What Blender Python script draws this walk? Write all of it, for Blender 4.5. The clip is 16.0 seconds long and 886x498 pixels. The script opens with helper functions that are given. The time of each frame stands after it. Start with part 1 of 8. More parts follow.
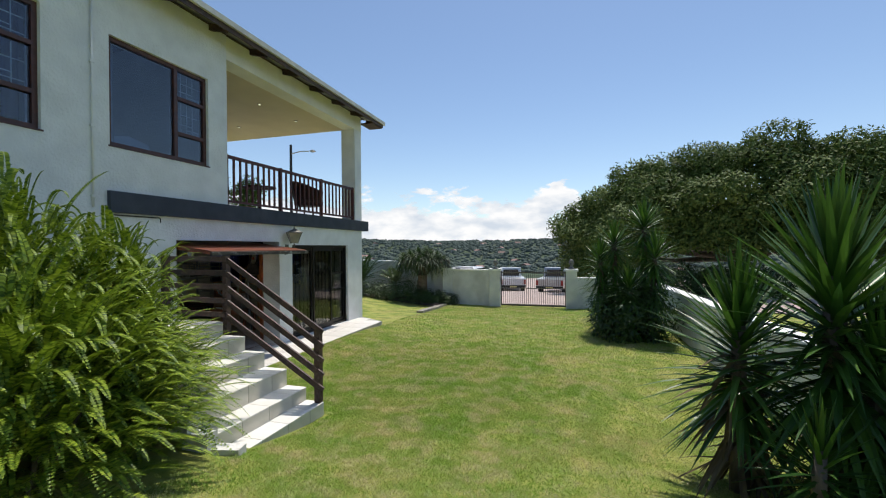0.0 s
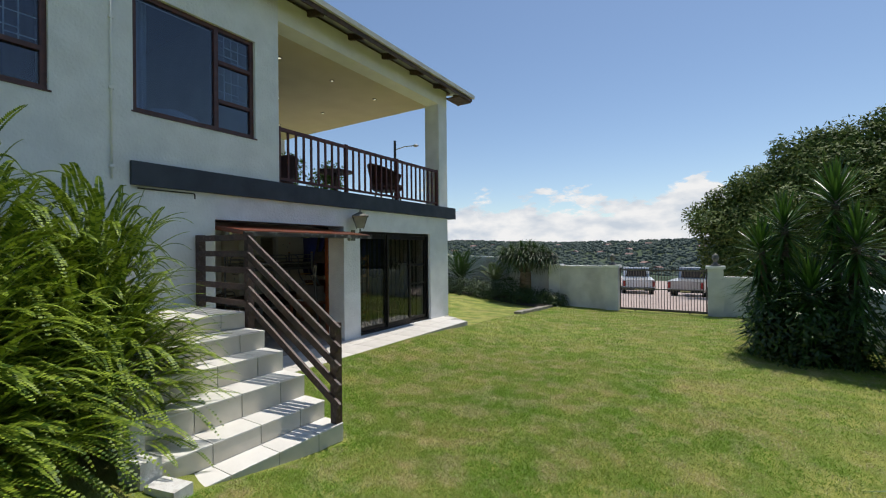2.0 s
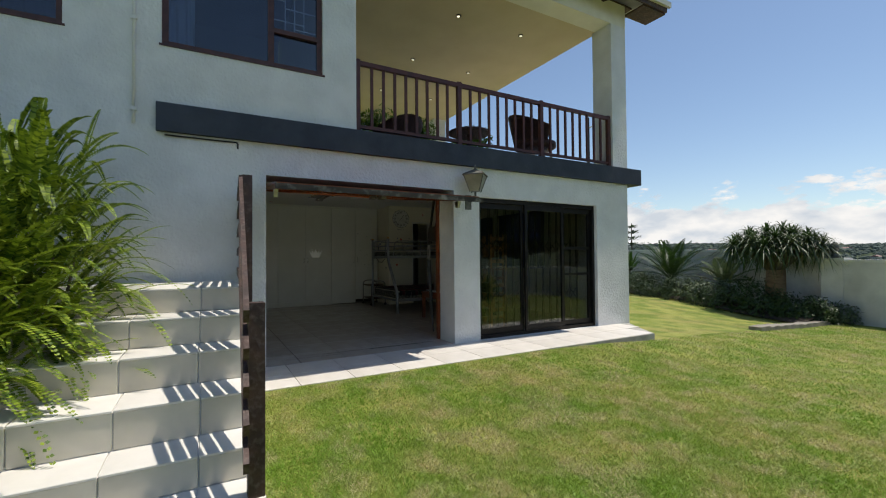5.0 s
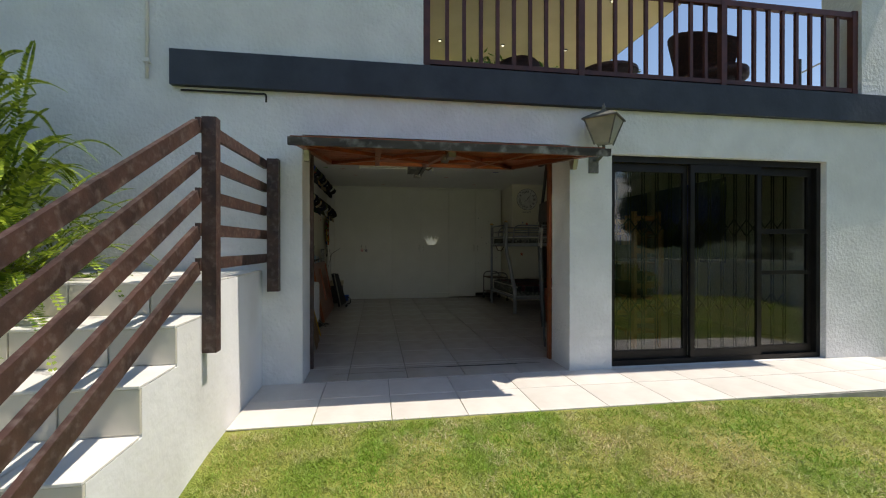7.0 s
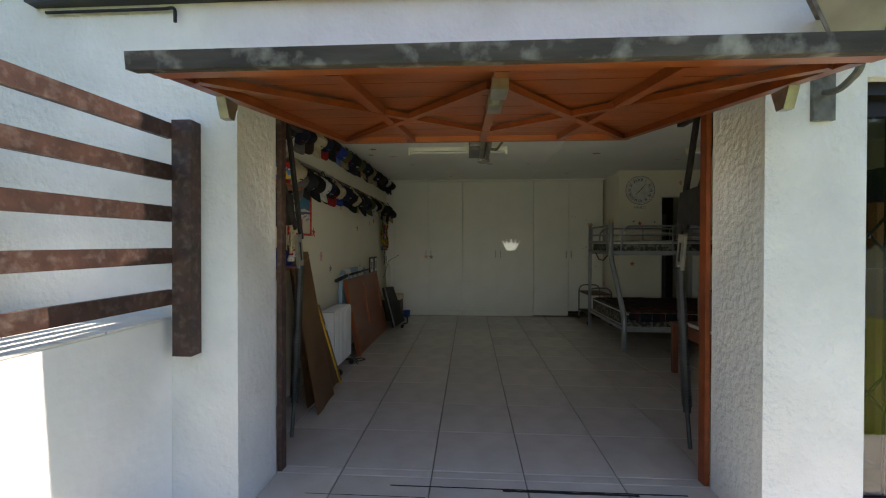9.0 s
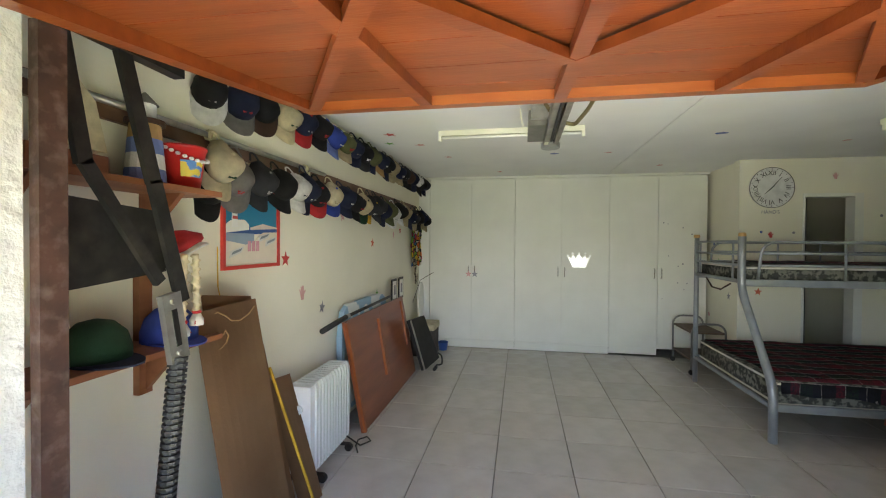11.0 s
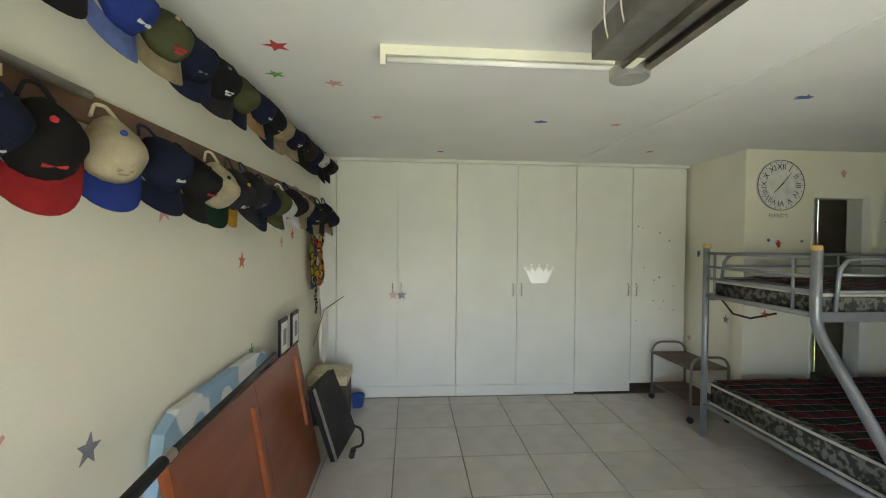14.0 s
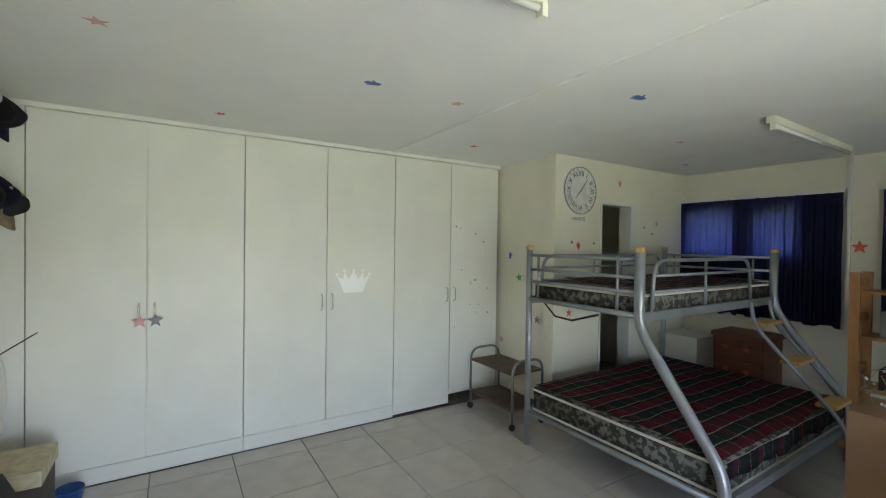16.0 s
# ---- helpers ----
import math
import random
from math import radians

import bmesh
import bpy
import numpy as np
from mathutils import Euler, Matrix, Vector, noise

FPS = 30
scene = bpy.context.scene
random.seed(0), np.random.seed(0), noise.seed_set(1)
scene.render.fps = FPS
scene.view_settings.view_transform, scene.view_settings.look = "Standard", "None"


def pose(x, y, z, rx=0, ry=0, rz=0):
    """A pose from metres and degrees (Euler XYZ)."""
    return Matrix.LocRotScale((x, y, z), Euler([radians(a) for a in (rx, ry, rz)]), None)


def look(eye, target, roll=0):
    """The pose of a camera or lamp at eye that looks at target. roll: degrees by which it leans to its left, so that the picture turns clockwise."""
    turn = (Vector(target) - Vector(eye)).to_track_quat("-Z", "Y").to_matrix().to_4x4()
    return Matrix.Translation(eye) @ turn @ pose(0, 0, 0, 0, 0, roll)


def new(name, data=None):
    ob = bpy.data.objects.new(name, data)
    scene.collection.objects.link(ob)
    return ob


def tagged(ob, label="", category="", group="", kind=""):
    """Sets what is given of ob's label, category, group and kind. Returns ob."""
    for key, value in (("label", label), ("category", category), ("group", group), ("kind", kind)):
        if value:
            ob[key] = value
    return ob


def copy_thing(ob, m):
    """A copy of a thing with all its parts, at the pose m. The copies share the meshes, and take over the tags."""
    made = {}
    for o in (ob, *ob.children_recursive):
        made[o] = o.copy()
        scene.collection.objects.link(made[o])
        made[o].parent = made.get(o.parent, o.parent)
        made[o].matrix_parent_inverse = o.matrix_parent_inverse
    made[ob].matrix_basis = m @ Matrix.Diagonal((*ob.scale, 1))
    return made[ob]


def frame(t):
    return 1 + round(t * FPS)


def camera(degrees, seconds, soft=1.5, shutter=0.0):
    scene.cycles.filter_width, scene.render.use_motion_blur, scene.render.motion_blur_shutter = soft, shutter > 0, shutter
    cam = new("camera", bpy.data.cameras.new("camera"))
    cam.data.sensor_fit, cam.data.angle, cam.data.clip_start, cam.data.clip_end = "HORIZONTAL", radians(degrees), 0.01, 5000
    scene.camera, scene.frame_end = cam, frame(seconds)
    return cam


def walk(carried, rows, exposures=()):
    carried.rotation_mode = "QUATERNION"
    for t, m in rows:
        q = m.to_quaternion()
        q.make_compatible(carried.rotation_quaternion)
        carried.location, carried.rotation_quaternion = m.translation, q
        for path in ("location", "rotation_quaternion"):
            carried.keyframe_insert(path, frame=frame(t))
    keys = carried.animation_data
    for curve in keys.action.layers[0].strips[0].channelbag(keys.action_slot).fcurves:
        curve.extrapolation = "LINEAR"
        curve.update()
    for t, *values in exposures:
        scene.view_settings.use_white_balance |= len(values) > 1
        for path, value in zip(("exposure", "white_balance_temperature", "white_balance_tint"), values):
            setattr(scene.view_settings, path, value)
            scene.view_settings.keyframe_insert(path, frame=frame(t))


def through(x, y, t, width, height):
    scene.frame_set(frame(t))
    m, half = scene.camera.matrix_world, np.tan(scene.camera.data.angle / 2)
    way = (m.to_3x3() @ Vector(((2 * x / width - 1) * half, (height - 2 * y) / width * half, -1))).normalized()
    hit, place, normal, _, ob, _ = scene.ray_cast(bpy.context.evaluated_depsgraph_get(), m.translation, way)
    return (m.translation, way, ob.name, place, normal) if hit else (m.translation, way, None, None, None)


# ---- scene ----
cam = camera(92.1, 16.0, soft=1.1)
PATH = [
    (0, (0.337, 0.051, 1.934), (-0.239, 1.966, 1.928), -0.5),
    (0.5, (0.336, 0.524, 1.875), (-0.345, 2.405, 1.872), -0.6),
    (1, (0.367, 0.973, 1.793), (-0.465, 2.791, 1.794), -0.5),
    (1.5, (0.35, 1.414, 1.704), (-0.609, 3.169, 1.712), -0.7),
    (2, (0.329, 1.853, 1.629), (-0.746, 3.54, 1.636), -0.6),
    (2.5, (0.229, 2.313, 1.519), (-0.956, 3.924, 1.53), -0.6),
    (3, (0.135, 2.795, 1.428), (-1.148, 4.33, 1.441), -0.5),
    (3.5, (-0.003, 3.291, 1.346), (-1.367, 4.753, 1.357), -0.4),
    (4, (-0.136, 3.741, 1.311), (-1.592, 5.113, 1.324), -0.4),
    (4.5, (-0.249, 4.138, 1.236), (-1.847, 5.34, 1.261), -0.5),
    (5, (-0.399, 4.485, 1.169), (-2.143, 5.464, 1.209), -0.5),
    (7.5, (-2.103, 5.888, 1.138), (-4.093, 6.082, 1.119), 0.0),
    (8, (-2.556, 6.023, 1.191), (-4.554, 6.109, 1.168), -0.0),
    (8.5, (-3.003, 6.11, 1.254), (-5.002, 6.095, 1.227), 0.1),
    (9, (-3.438, 6.172, 1.293), (-5.435, 6.049, 1.274), 0.1),
    (11.5, (-5.362, 6.07, 1.568), (-7.328, 5.706, 1.536), 0.4),
    (12, (-5.615, 5.927, 1.587), (-7.582, 5.564, 1.555), 0.4),
    (12.5, (-5.866, 5.807, 1.596), (-7.835, 5.455, 1.564), 0.4),
    (13, (-6.156, 5.696, 1.609), (-8.138, 5.428, 1.578), 0.4),
    (13.5, (-6.471, 5.624, 1.613), (-8.469, 5.524, 1.584), 0.5),
    (14, (-6.8, 5.555, 1.641), (-8.794, 5.709, 1.602), 0.5),
    (14.5, (-7.023, 5.571, 1.626), (-8.988, 5.942, 1.59), 0.6),
    (15, (-7.219, 5.565, 1.637), (-9.131, 6.149, 1.602), 0.7),
    (15.5, (-7.399, 5.574, 1.639), (-9.225, 6.388, 1.605), 0.7),
    (16, (-7.64, 5.577, 1.639), (-9.33, 6.645, 1.614), 0.8),
]
EXPOSURES = [(0.0, 0.0, 6500, 10), (3.0, -0.26, 6500, 10), (5.0, -0.1, 6700, 10), (7.5, 0.27, 6900, 13), (9.0, 1.08, 7000, 14), (11.5, 3.36, 6450, 15), (14.0, 3.30, 6450, 15), (16.0, 3.52, 6050, 15)]
walk(cam, [(t, look(eye, target, roll)) for t, eye, target, roll in PATH], EXPOSURES)

# ---- world and sun ----
SUN_DIR = Vector((0.05, 0.375, 0.925)).normalized()
world = bpy.data.worlds.new("sky")
scene.world = world
world.use_nodes = True
wn = world.node_tree.nodes
sky = wn.new("ShaderNodeTexSky")
sky.sky_type = 'NISHITA'
sky.sun_disc = False
sky.sun_elevation = math.asin(SUN_DIR.z)
sky.sun_rotation = math.atan2(SUN_DIR.x, SUN_DIR.y)
sky.air_density, sky.dust_density, sky.ozone_density = 1.0, 0.25, 1.9
wn["Background"].inputs["Strength"].default_value = 0.135
world.node_tree.links.new(sky.outputs[0], wn["Background"].inputs[0])
sun_data = bpy.data.lights.new("sun", "SUN")
sun_data.energy, sun_data.angle, sun_data.color = 4.6, radians(0.5), (1.0, 0.95, 0.87)
sun = new("sun", sun_data)
sun.matrix_world = look(SUN_DIR * 60, (0, 0, 0))
# daylight that the openings pour into the garage
for name, eye, target, w, h, watts in (("daylight_sliding_door", (-5.83, 9.02, 1.02), (-9.0, 9.02, 1.3), 2.1, 1.8, 0.08), ("daylight_garage_opening", (-5.84, 6.28, 0.85), (-9.0, 6.28, 3.1), 2.2, 1.5, 3.45)):
    ld = bpy.data.lights.new(name, "AREA")
    ld.shape, ld.size, ld.size_y, ld.energy, ld.color = 'RECTANGLE', w, h, watts, (0.96, 0.97, 0.83)
    ld.spread = radians(125)
    new(name, ld).matrix_world = look(eye, target)

# ---- materials ----
def mat(name, c1, c2=None, rough=0.6, metal=0.0, scale=8.0, bump=0.0, bscale=40.0, stretch=(1, 1, 1), vary=0.0, spec=0.5, coat=0.0, lo=0.35, hi=0.65, dirt=None, dscale=1.2, damt=0.0, detail=5.0):
    """Two tones mixed by noise, large blotches of dirt, fine relief, and a shift of value from piece to piece."""
    m = bpy.data.materials.new(name)
    m.use_nodes = True
    nt = m.node_tree
    N, L = nt.nodes, nt.links
    b = N["Principled BSDF"]
    b.inputs["Roughness"].default_value = rough
    b.inputs["Metallic"].default_value = metal
    b.inputs["Specular IOR Level"].default_value = spec
    b.inputs["Coat Weight"].default_value = coat
    tc = N.new("ShaderNodeTexCoord")
    mp = N.new("ShaderNodeMapping")
    mp.inputs["Scale"].default_value = stretch
    L.new(tc.outputs["Object"], mp.inputs[0])
    n1 = N.new("ShaderNodeTexNoise")
    n1.inputs["Scale"].default_value, n1.inputs["Detail"].default_value = scale, detail
    L.new(mp.outputs[0], n1.inputs["Vector"])
    r1 = N.new("ShaderNodeValToRGB")
    r1.color_ramp.elements[0].position, r1.color_ramp.elements[1].position = lo, hi
    r1.color_ramp.elements[0].color = (*c1, 1)
    r1.color_ramp.elements[1].color = (*(c2 or c1), 1)
    L.new(n1.outputs["Fac"], r1.inputs[0])
    col = r1.outputs[0]
    if damt:
        n2 = N.new("ShaderNodeTexNoise")
        n2.inputs["Scale"].default_value, n2.inputs["Detail"].default_value = dscale, 6
        L.new(tc.outputs["Object"], n2.inputs["Vector"])
        r2 = N.new("ShaderNodeMapRange")
        r2.inputs[1].default_value, r2.inputs[2].default_value = 0.5, 0.75
        r2.inputs[4].default_value = damt
        L.new(n2.outputs["Fac"], r2.inputs[0])
        mx = N.new("ShaderNodeMix")
        mx.data_type = 'RGBA'
        L.new(r2.outputs[0], mx.inputs[0])
        L.new(col, mx.inputs[6])
        mx.inputs[7].default_value = (*dirt, 1)
        col = mx.outputs[2]
    if vary:
        oi = N.new("ShaderNodeObjectInfo")
        mr = N.new("ShaderNodeMapRange")
        mr.inputs[3].default_value, mr.inputs[4].default_value = 1 - vary, 1 + vary
        L.new(oi.outputs["Random"], mr.inputs[0])
        hs = N.new("ShaderNodeHueSaturation")
        L.new(mr.outputs[0], hs.inputs["Value"])
        L.new(col, hs.inputs["Color"])
        col = hs.outputs[0]
    L.new(col, b.inputs["Base Color"])
    if bump:
        n3 = N.new("ShaderNodeTexNoise")
        n3.inputs["Scale"].default_value, n3.inputs["Detail"].default_value = bscale, 4
        L.new(mp.outputs[0], n3.inputs["Vector"])
        bp = N.new("ShaderNodeBump")
        bp.inputs["Strength"].default_value, bp.inputs["Distance"].default_value = 1.0, bump
        L.new(n3.outputs["Fac"], bp.inputs["Height"])
        L.new(bp.outputs[0], b.inputs["Normal"])
    return m


def leaf_mat(name, c1, c2, rough=0.45, through=0.25, gloss=0.4):
    """Leaves: two greens by leaf, some light let through."""
    m = bpy.data.materials.new(name)
    m.use_nodes = True
    N, L = m.node_tree.nodes, m.node_tree.links
    b = N["Principled BSDF"]
    g = N.new("ShaderNodeNewGeometry")
    r = N.new("ShaderNodeValToRGB")
    r.color_ramp.elements[0].color, r.color_ramp.elements[1].color = (*c1, 1), (*c2, 1)
    L.new(g.outputs["Random Per Island"], r.inputs[0])
    L.new(r.outputs[0], b.inputs["Base Color"])
    b.inputs["Roughness"].default_value = rough
    b.inputs["Specular IOR Level"].default_value = gloss
    tr = N.new("ShaderNodeBsdfTranslucent")
    L.new(r.outputs[0], tr.inputs[0])
    mx = N.new("ShaderNodeMixShader")
    mx.inputs[0].default_value = through
    L.new(b.outputs[0], mx.inputs[1])
    L.new(tr.outputs[0], mx.inputs[2])
    L.new(mx.outputs[0], N["Material Output"].inputs[0])
    return m


def glow_mat(name, c, strength):
    m = bpy.data.materials.new(name)
    m.use_nodes = True
    b = m.node_tree.nodes["Principled BSDF"]
    b.inputs["Base Color"].default_value = (*c, 1)
    b.inputs["Emission Color"].default_value = (*c, 1)
    b.inputs["Emission Strength"].default_value = strength
    return m


def glass_mat(name, tint=(0.9, 0.95, 0.95), floor_gloss=0.04):
    m = bpy.data.materials.new(name)
    m.use_nodes = True
    N, L = m.node_tree.nodes, m.node_tree.links
    gl = N.new("ShaderNodeBsdfGlossy")
    gl.inputs["Roughness"].default_value = 0.01
    tp = N.new("ShaderNodeBsdfTransparent")
    tp.inputs[0].default_value = (*tint, 1)
    fr = N.new("ShaderNodeLayerWeight")
    pw, gn = N.new("ShaderNodeMath"), N.new("ShaderNodeMath")
    pw.operation, gn.operation = 'POWER', 'MULTIPLY_ADD'
    pw.inputs[1].default_value = 5.0
    gn.inputs[1].default_value, gn.inputs[2].default_value = 1.0 - floor_gloss, floor_gloss
    L.new(fr.outputs["Facing"], pw.inputs[0])
    L.new(pw.outputs[0], gn.inputs[0])
    mx = N.new("ShaderNodeMixShader")
    L.new(gn.outputs[0], mx.inputs[0])
    L.new(tp.outputs[0], mx.inputs[1])
    L.new(gl.outputs[0], mx.inputs[2])
    L.new(mx.outputs[0], N["Material Output"].inputs[0])
    return m


PLASTER = mat("rough_white_plaster", (0.68, 0.68, 0.66), (0.77, 0.77, 0.75), 0.85, scale=3, bump=0.012, bscale=28, dirt=(0.50, 0.49, 0.44), dscale=0.9, damt=0.25)
CREAM_PAINT = mat("cream_interior_paint", (0.78, 0.75, 0.62), (0.82, 0.79, 0.66), 0.7, scale=2, bump=0.0008, bscale=60, dirt=(0.62, 0.58, 0.46), dscale=1.5, damt=0.12)
CEIL_PAINT = mat("white_ceiling_paint", (0.78, 0.78, 0.76), (0.82, 0.82, 0.80), 0.75, scale=2, bump=0.001, bscale=80, dirt=(0.66, 0.65, 0.6), dscale=0.8, damt=0.15)
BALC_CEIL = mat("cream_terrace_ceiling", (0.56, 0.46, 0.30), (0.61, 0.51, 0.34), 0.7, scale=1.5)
BEAM = mat("pale_beam_plaster", (0.72, 0.70, 0.60), (0.78, 0.76, 0.66), 0.8, scale=3, bump=0.004)
SLATE = mat("dark_slate_paint", (0.020, 0.026, 0.038), (0.032, 0.040, 0.055), 0.6, scale=4, bump=0.003, bscale=20, dirt=(0.07, 0.08, 0.09), dscale=2.5, damt=0.35)
TILE_IN = mat("beige_floor_tile", (0.52, 0.48, 0.42), (0.60, 0.56, 0.50), 0.22, scale=5, vary=0.05, dirt=(0.40, 0.36, 0.30), dscale=1.3, damt=0.3)
TILE_OUT = mat("pale_patio_tile", (0.66, 0.62, 0.56), (0.74, 0.70, 0.64), 0.5, scale=5, vary=0.04, dirt=(0.46, 0.42, 0.36), dscale=1.6, damt=0.4, bump=0.001)
TILE_RISE = mat("sandy_riser_tile", (0.60, 0.56, 0.46), (0.68, 0.63, 0.52), 0.5, scale=5, vary=0.05, dirt=(0.36, 0.33, 0.25), dscale=2.0, damt=0.4)
TILE_TREAD = mat("pale_step_tile", (0.73, 0.70, 0.64), (0.80, 0.77, 0.71), 0.5, scale=5, vary=0.04, dirt=(0.50, 0.46, 0.40), dscale=1.6, damt=0.35, bump=0.001)
GROUT = mat("dark_grout", (0.17, 0.15, 0.13), (0.24, 0.22, 0.19), 0.9, scale=20)
CONCRETE = mat("weathered_concrete", (0.34, 0.32, 0.28), (0.46, 0.44, 0.39), 0.9, scale=6, bump=0.006, bscale=25, dirt=(0.14, 0.13, 0.10), dscale=2, damt=0.6)
BROWN_WOOD = mat("dark_brown_painted_timber", (0.035, 0.018, 0.014), (0.075, 0.036, 0.026), 0.55, scale=9, stretch=(1, 1, 1), bump=0.003, bscale=30, dirt=(0.36, 0.30, 0.26), dscale=30, damt=0.22, vary=0.12)
RED_WOOD = mat("dark_red_stained_timber", (0.060, 0.014, 0.010), (0.10, 0.025, 0.017), 0.5, scale=9, bump=0.001)
FRAME_WOOD = mat("reddish_brown_window_timber", (0.05, 0.017, 0.012), (0.09, 0.030, 0.020), 0.45, scale=14, bump=0.001)
ALU = mat("bronze_aluminium", (0.016, 0.014, 0.012), (0.026, 0.023, 0.020), 0.4, 0.6, scale=4)
GLASS = glass_mat("clear_glass")
WINGL = glass_mat("window_glass", (0.62, 0.70, 0.80), 0.075)
TINTED = glass_mat("tinted_door_glass", (0.62, 0.62, 0.58), 0.085)

# ---- building helpers ----
def box(bm, x0, y0, z0, x1, y1, z1):
    v = [bm.verts.new((x, y, z)) for z in (z0, z1) for x, y in ((x0, y0), (x1, y0), (x1, y1), (x0, y1))]
    for f in ((3, 2, 1, 0), (4, 5, 6, 7), (0, 1, 5, 4), (1, 2, 6, 5), (2, 3, 7, 6), (3, 0, 4, 7)):
        bm.faces.new([v[i] for i in f])
    return v


def beam(bm, a, b, w, h, up=(0, 0, 1)):
    """A straight bar from a to b, w wide and h high."""
    a, b = Vector(a), Vector(b)
    d = (b - a).normalized()
    s = d.cross(Vector(up))
    s = s.normalized() if s.length > 1e-5 else Vector((1, 0, 0))
    u = s.cross(d).normalized()
    v = [bm.verts.new(p + s * i * w / 2 + u * j * h / 2) for p in (a, b) for i, j in ((-1, -1), (1, -1), (1, 1), (-1, 1))]
    for f in ((3, 2, 1, 0), (4, 5, 6, 7), (0, 1, 5, 4), (1, 2, 6, 5), (2, 3, 7, 6), (3, 0, 4, 7)):
        bm.faces.new([v[i] for i in f])


def tube(bm, pts, r, seg=10, r2=None, cap=True):
    """A round bar along a line of points."""
    pts = [Vector(p) for p in pts]
    rings = []
    n = len(pts)
    prev = None
    for i, p in enumerate(pts):
        d = (pts[min(i + 1, n - 1)] - pts[max(i - 1, 0)]).normalized()
        ref = prev if prev is not None else (Vector((0, 0, 1)) if abs(d.z) < 0.9 else Vector((1, 0, 0)))
        s = (ref - d * ref.dot(d)).normalized()
        prev = s
        t = d.cross(s)
        rr = r + ((r2 if r2 is not None else r) - r) * i / max(n - 1, 1)
        rings.append([bm.verts.new(p + (s * math.cos(2 * math.pi * k / seg) + t * math.sin(2 * math.pi * k / seg)) * rr) for k in range(seg)])
    for a, b in zip(rings, rings[1:]):
        for k in range(seg):
            bm.faces.new((a[k], a[(k + 1) % seg], b[(k + 1) % seg], b[k]))
    if cap:
        bm.faces.new(rings[0][::-1])
        bm.faces.new(rings[-1])


def arc(points, steps=5):
    """A smooth line through corner points (each inner corner rounded)."""
    pts = [Vector(p) for p in points]
    out = [pts[0]]
    for a, b, c in zip(pts, pts[1:], pts[2:]):
        k = min((b - a).length, (c - b).length, 0.24) * 0.5
        p, q = b + (a - b).normalized() * k, b + (c - b).normalized() * k
        out += [p * (1 - t) ** 2 + b * 2 * t * (1 - t) + q * t * t for t in [i / steps for i in range(steps + 1)]]
    return out + [pts[-1]]


def lathe(bm, prof, centre=(0, 0, 0), seg=20):
    """A turned body from (radius, height) pairs."""
    c = Vector(centre)
    rings = [[bm.verts.new(c + Vector((r * math.cos(2 * math.pi * k / seg), r * math.sin(2 * math.pi * k / seg), z))) for k in range(seg)] for r, z in prof]
    for a, b in zip(rings, rings[1:]):
        for k in range(seg):
            bm.faces.new((a[k], a[(k + 1) % seg], b[(k + 1) % seg], b[k]))
    bm.faces.new(rings[0][::-1])
    bm.faces.new(rings[-1])


def prism(bm, outline, z0, z1, m=None):
    """An outline in the xy plane raised from z0 to z1, then moved by m."""
    m = m or Matrix()
    lo = [bm.verts.new(m @ Vector((x, y, z0))) for x, y in outline]
    hi = [bm.verts.new(m @ Vector((x, y, z1))) for x, y in outline]
    n = len(outline)
    bm.faces.new(lo[::-1])
    bm.faces.new(hi)
    for k in range(n):
        bm.faces.new((lo[k], lo[(k + 1) % n], hi[(k + 1) % n], hi[k]))


def soften(bm, w=0.008, seg=2, angle=35):
    es = [e for e in bm.edges if len(e.link_faces) == 2 and e.calc_face_angle(0) > radians(angle)]
    bmesh.ops.bevel(bm, geom=es, offset=w, segments=seg, affect='EDGES', profile=0.6, clamp_overlap=True)


def mesh_of(name, bm, material, smooth=False):
    bmesh.ops.recalc_face_normals(bm, faces=bm.faces)
    me = bpy.data.meshes.new(name)
    bm.to_mesh(me)
    bm.free()
    for m in (material if isinstance(material, (list, tuple)) else [material]):
        me.materials.append(m)
    if smooth:
        me.polygons.foreach_set("use_smooth", [True] * len(me.polygons))
    return me


def solid(name, bm, material, label="", category="", group="", kind="", smooth=False):
    """A thing of one mesh."""
    return tagged(new(name, mesh_of(name, bm, material, smooth)), label, category, group, kind)


def thing(name, label, category, at=(0, 0, 0), group="", kind=""):
    """A thing of several parts: an Empty at its base."""
    ob = new(name)
    ob.empty_display_size = 0.1
    ob.matrix_basis = Matrix.Translation(at)
    return tagged(ob, label, category, group, kind)


def part(name, bm, material, parent, label="", smooth=False):
    """A mesh in world coordinates under a thing that stands unturned at its base."""
    ob = new(name, mesh_of(name, bm, material, smooth))
    ob.parent = parent
    off = parent.matrix_basis.translation.copy()
    p = parent.parent
    while p:
        off += p.matrix_basis.translation
        p = p.parent
    ob.matrix_basis = Matrix.Translation(-off)
    return tagged(ob, label)


def boxpart(name, b, material, parent, bev=0.0, label=""):
    bm = bmesh.new()
    box(bm, *b)
    if bev:
        soften(bm, bev)
    return part(name, bm, material, parent, label)


def boxsolid(name, b, material, label="", category="", bev=0.0, kind="", group=""):
    bm = bmesh.new()
    box(bm, *b)
    if bev:
        soften(bm, bev)
    return solid(name, bm, material, label, category, group, kind)


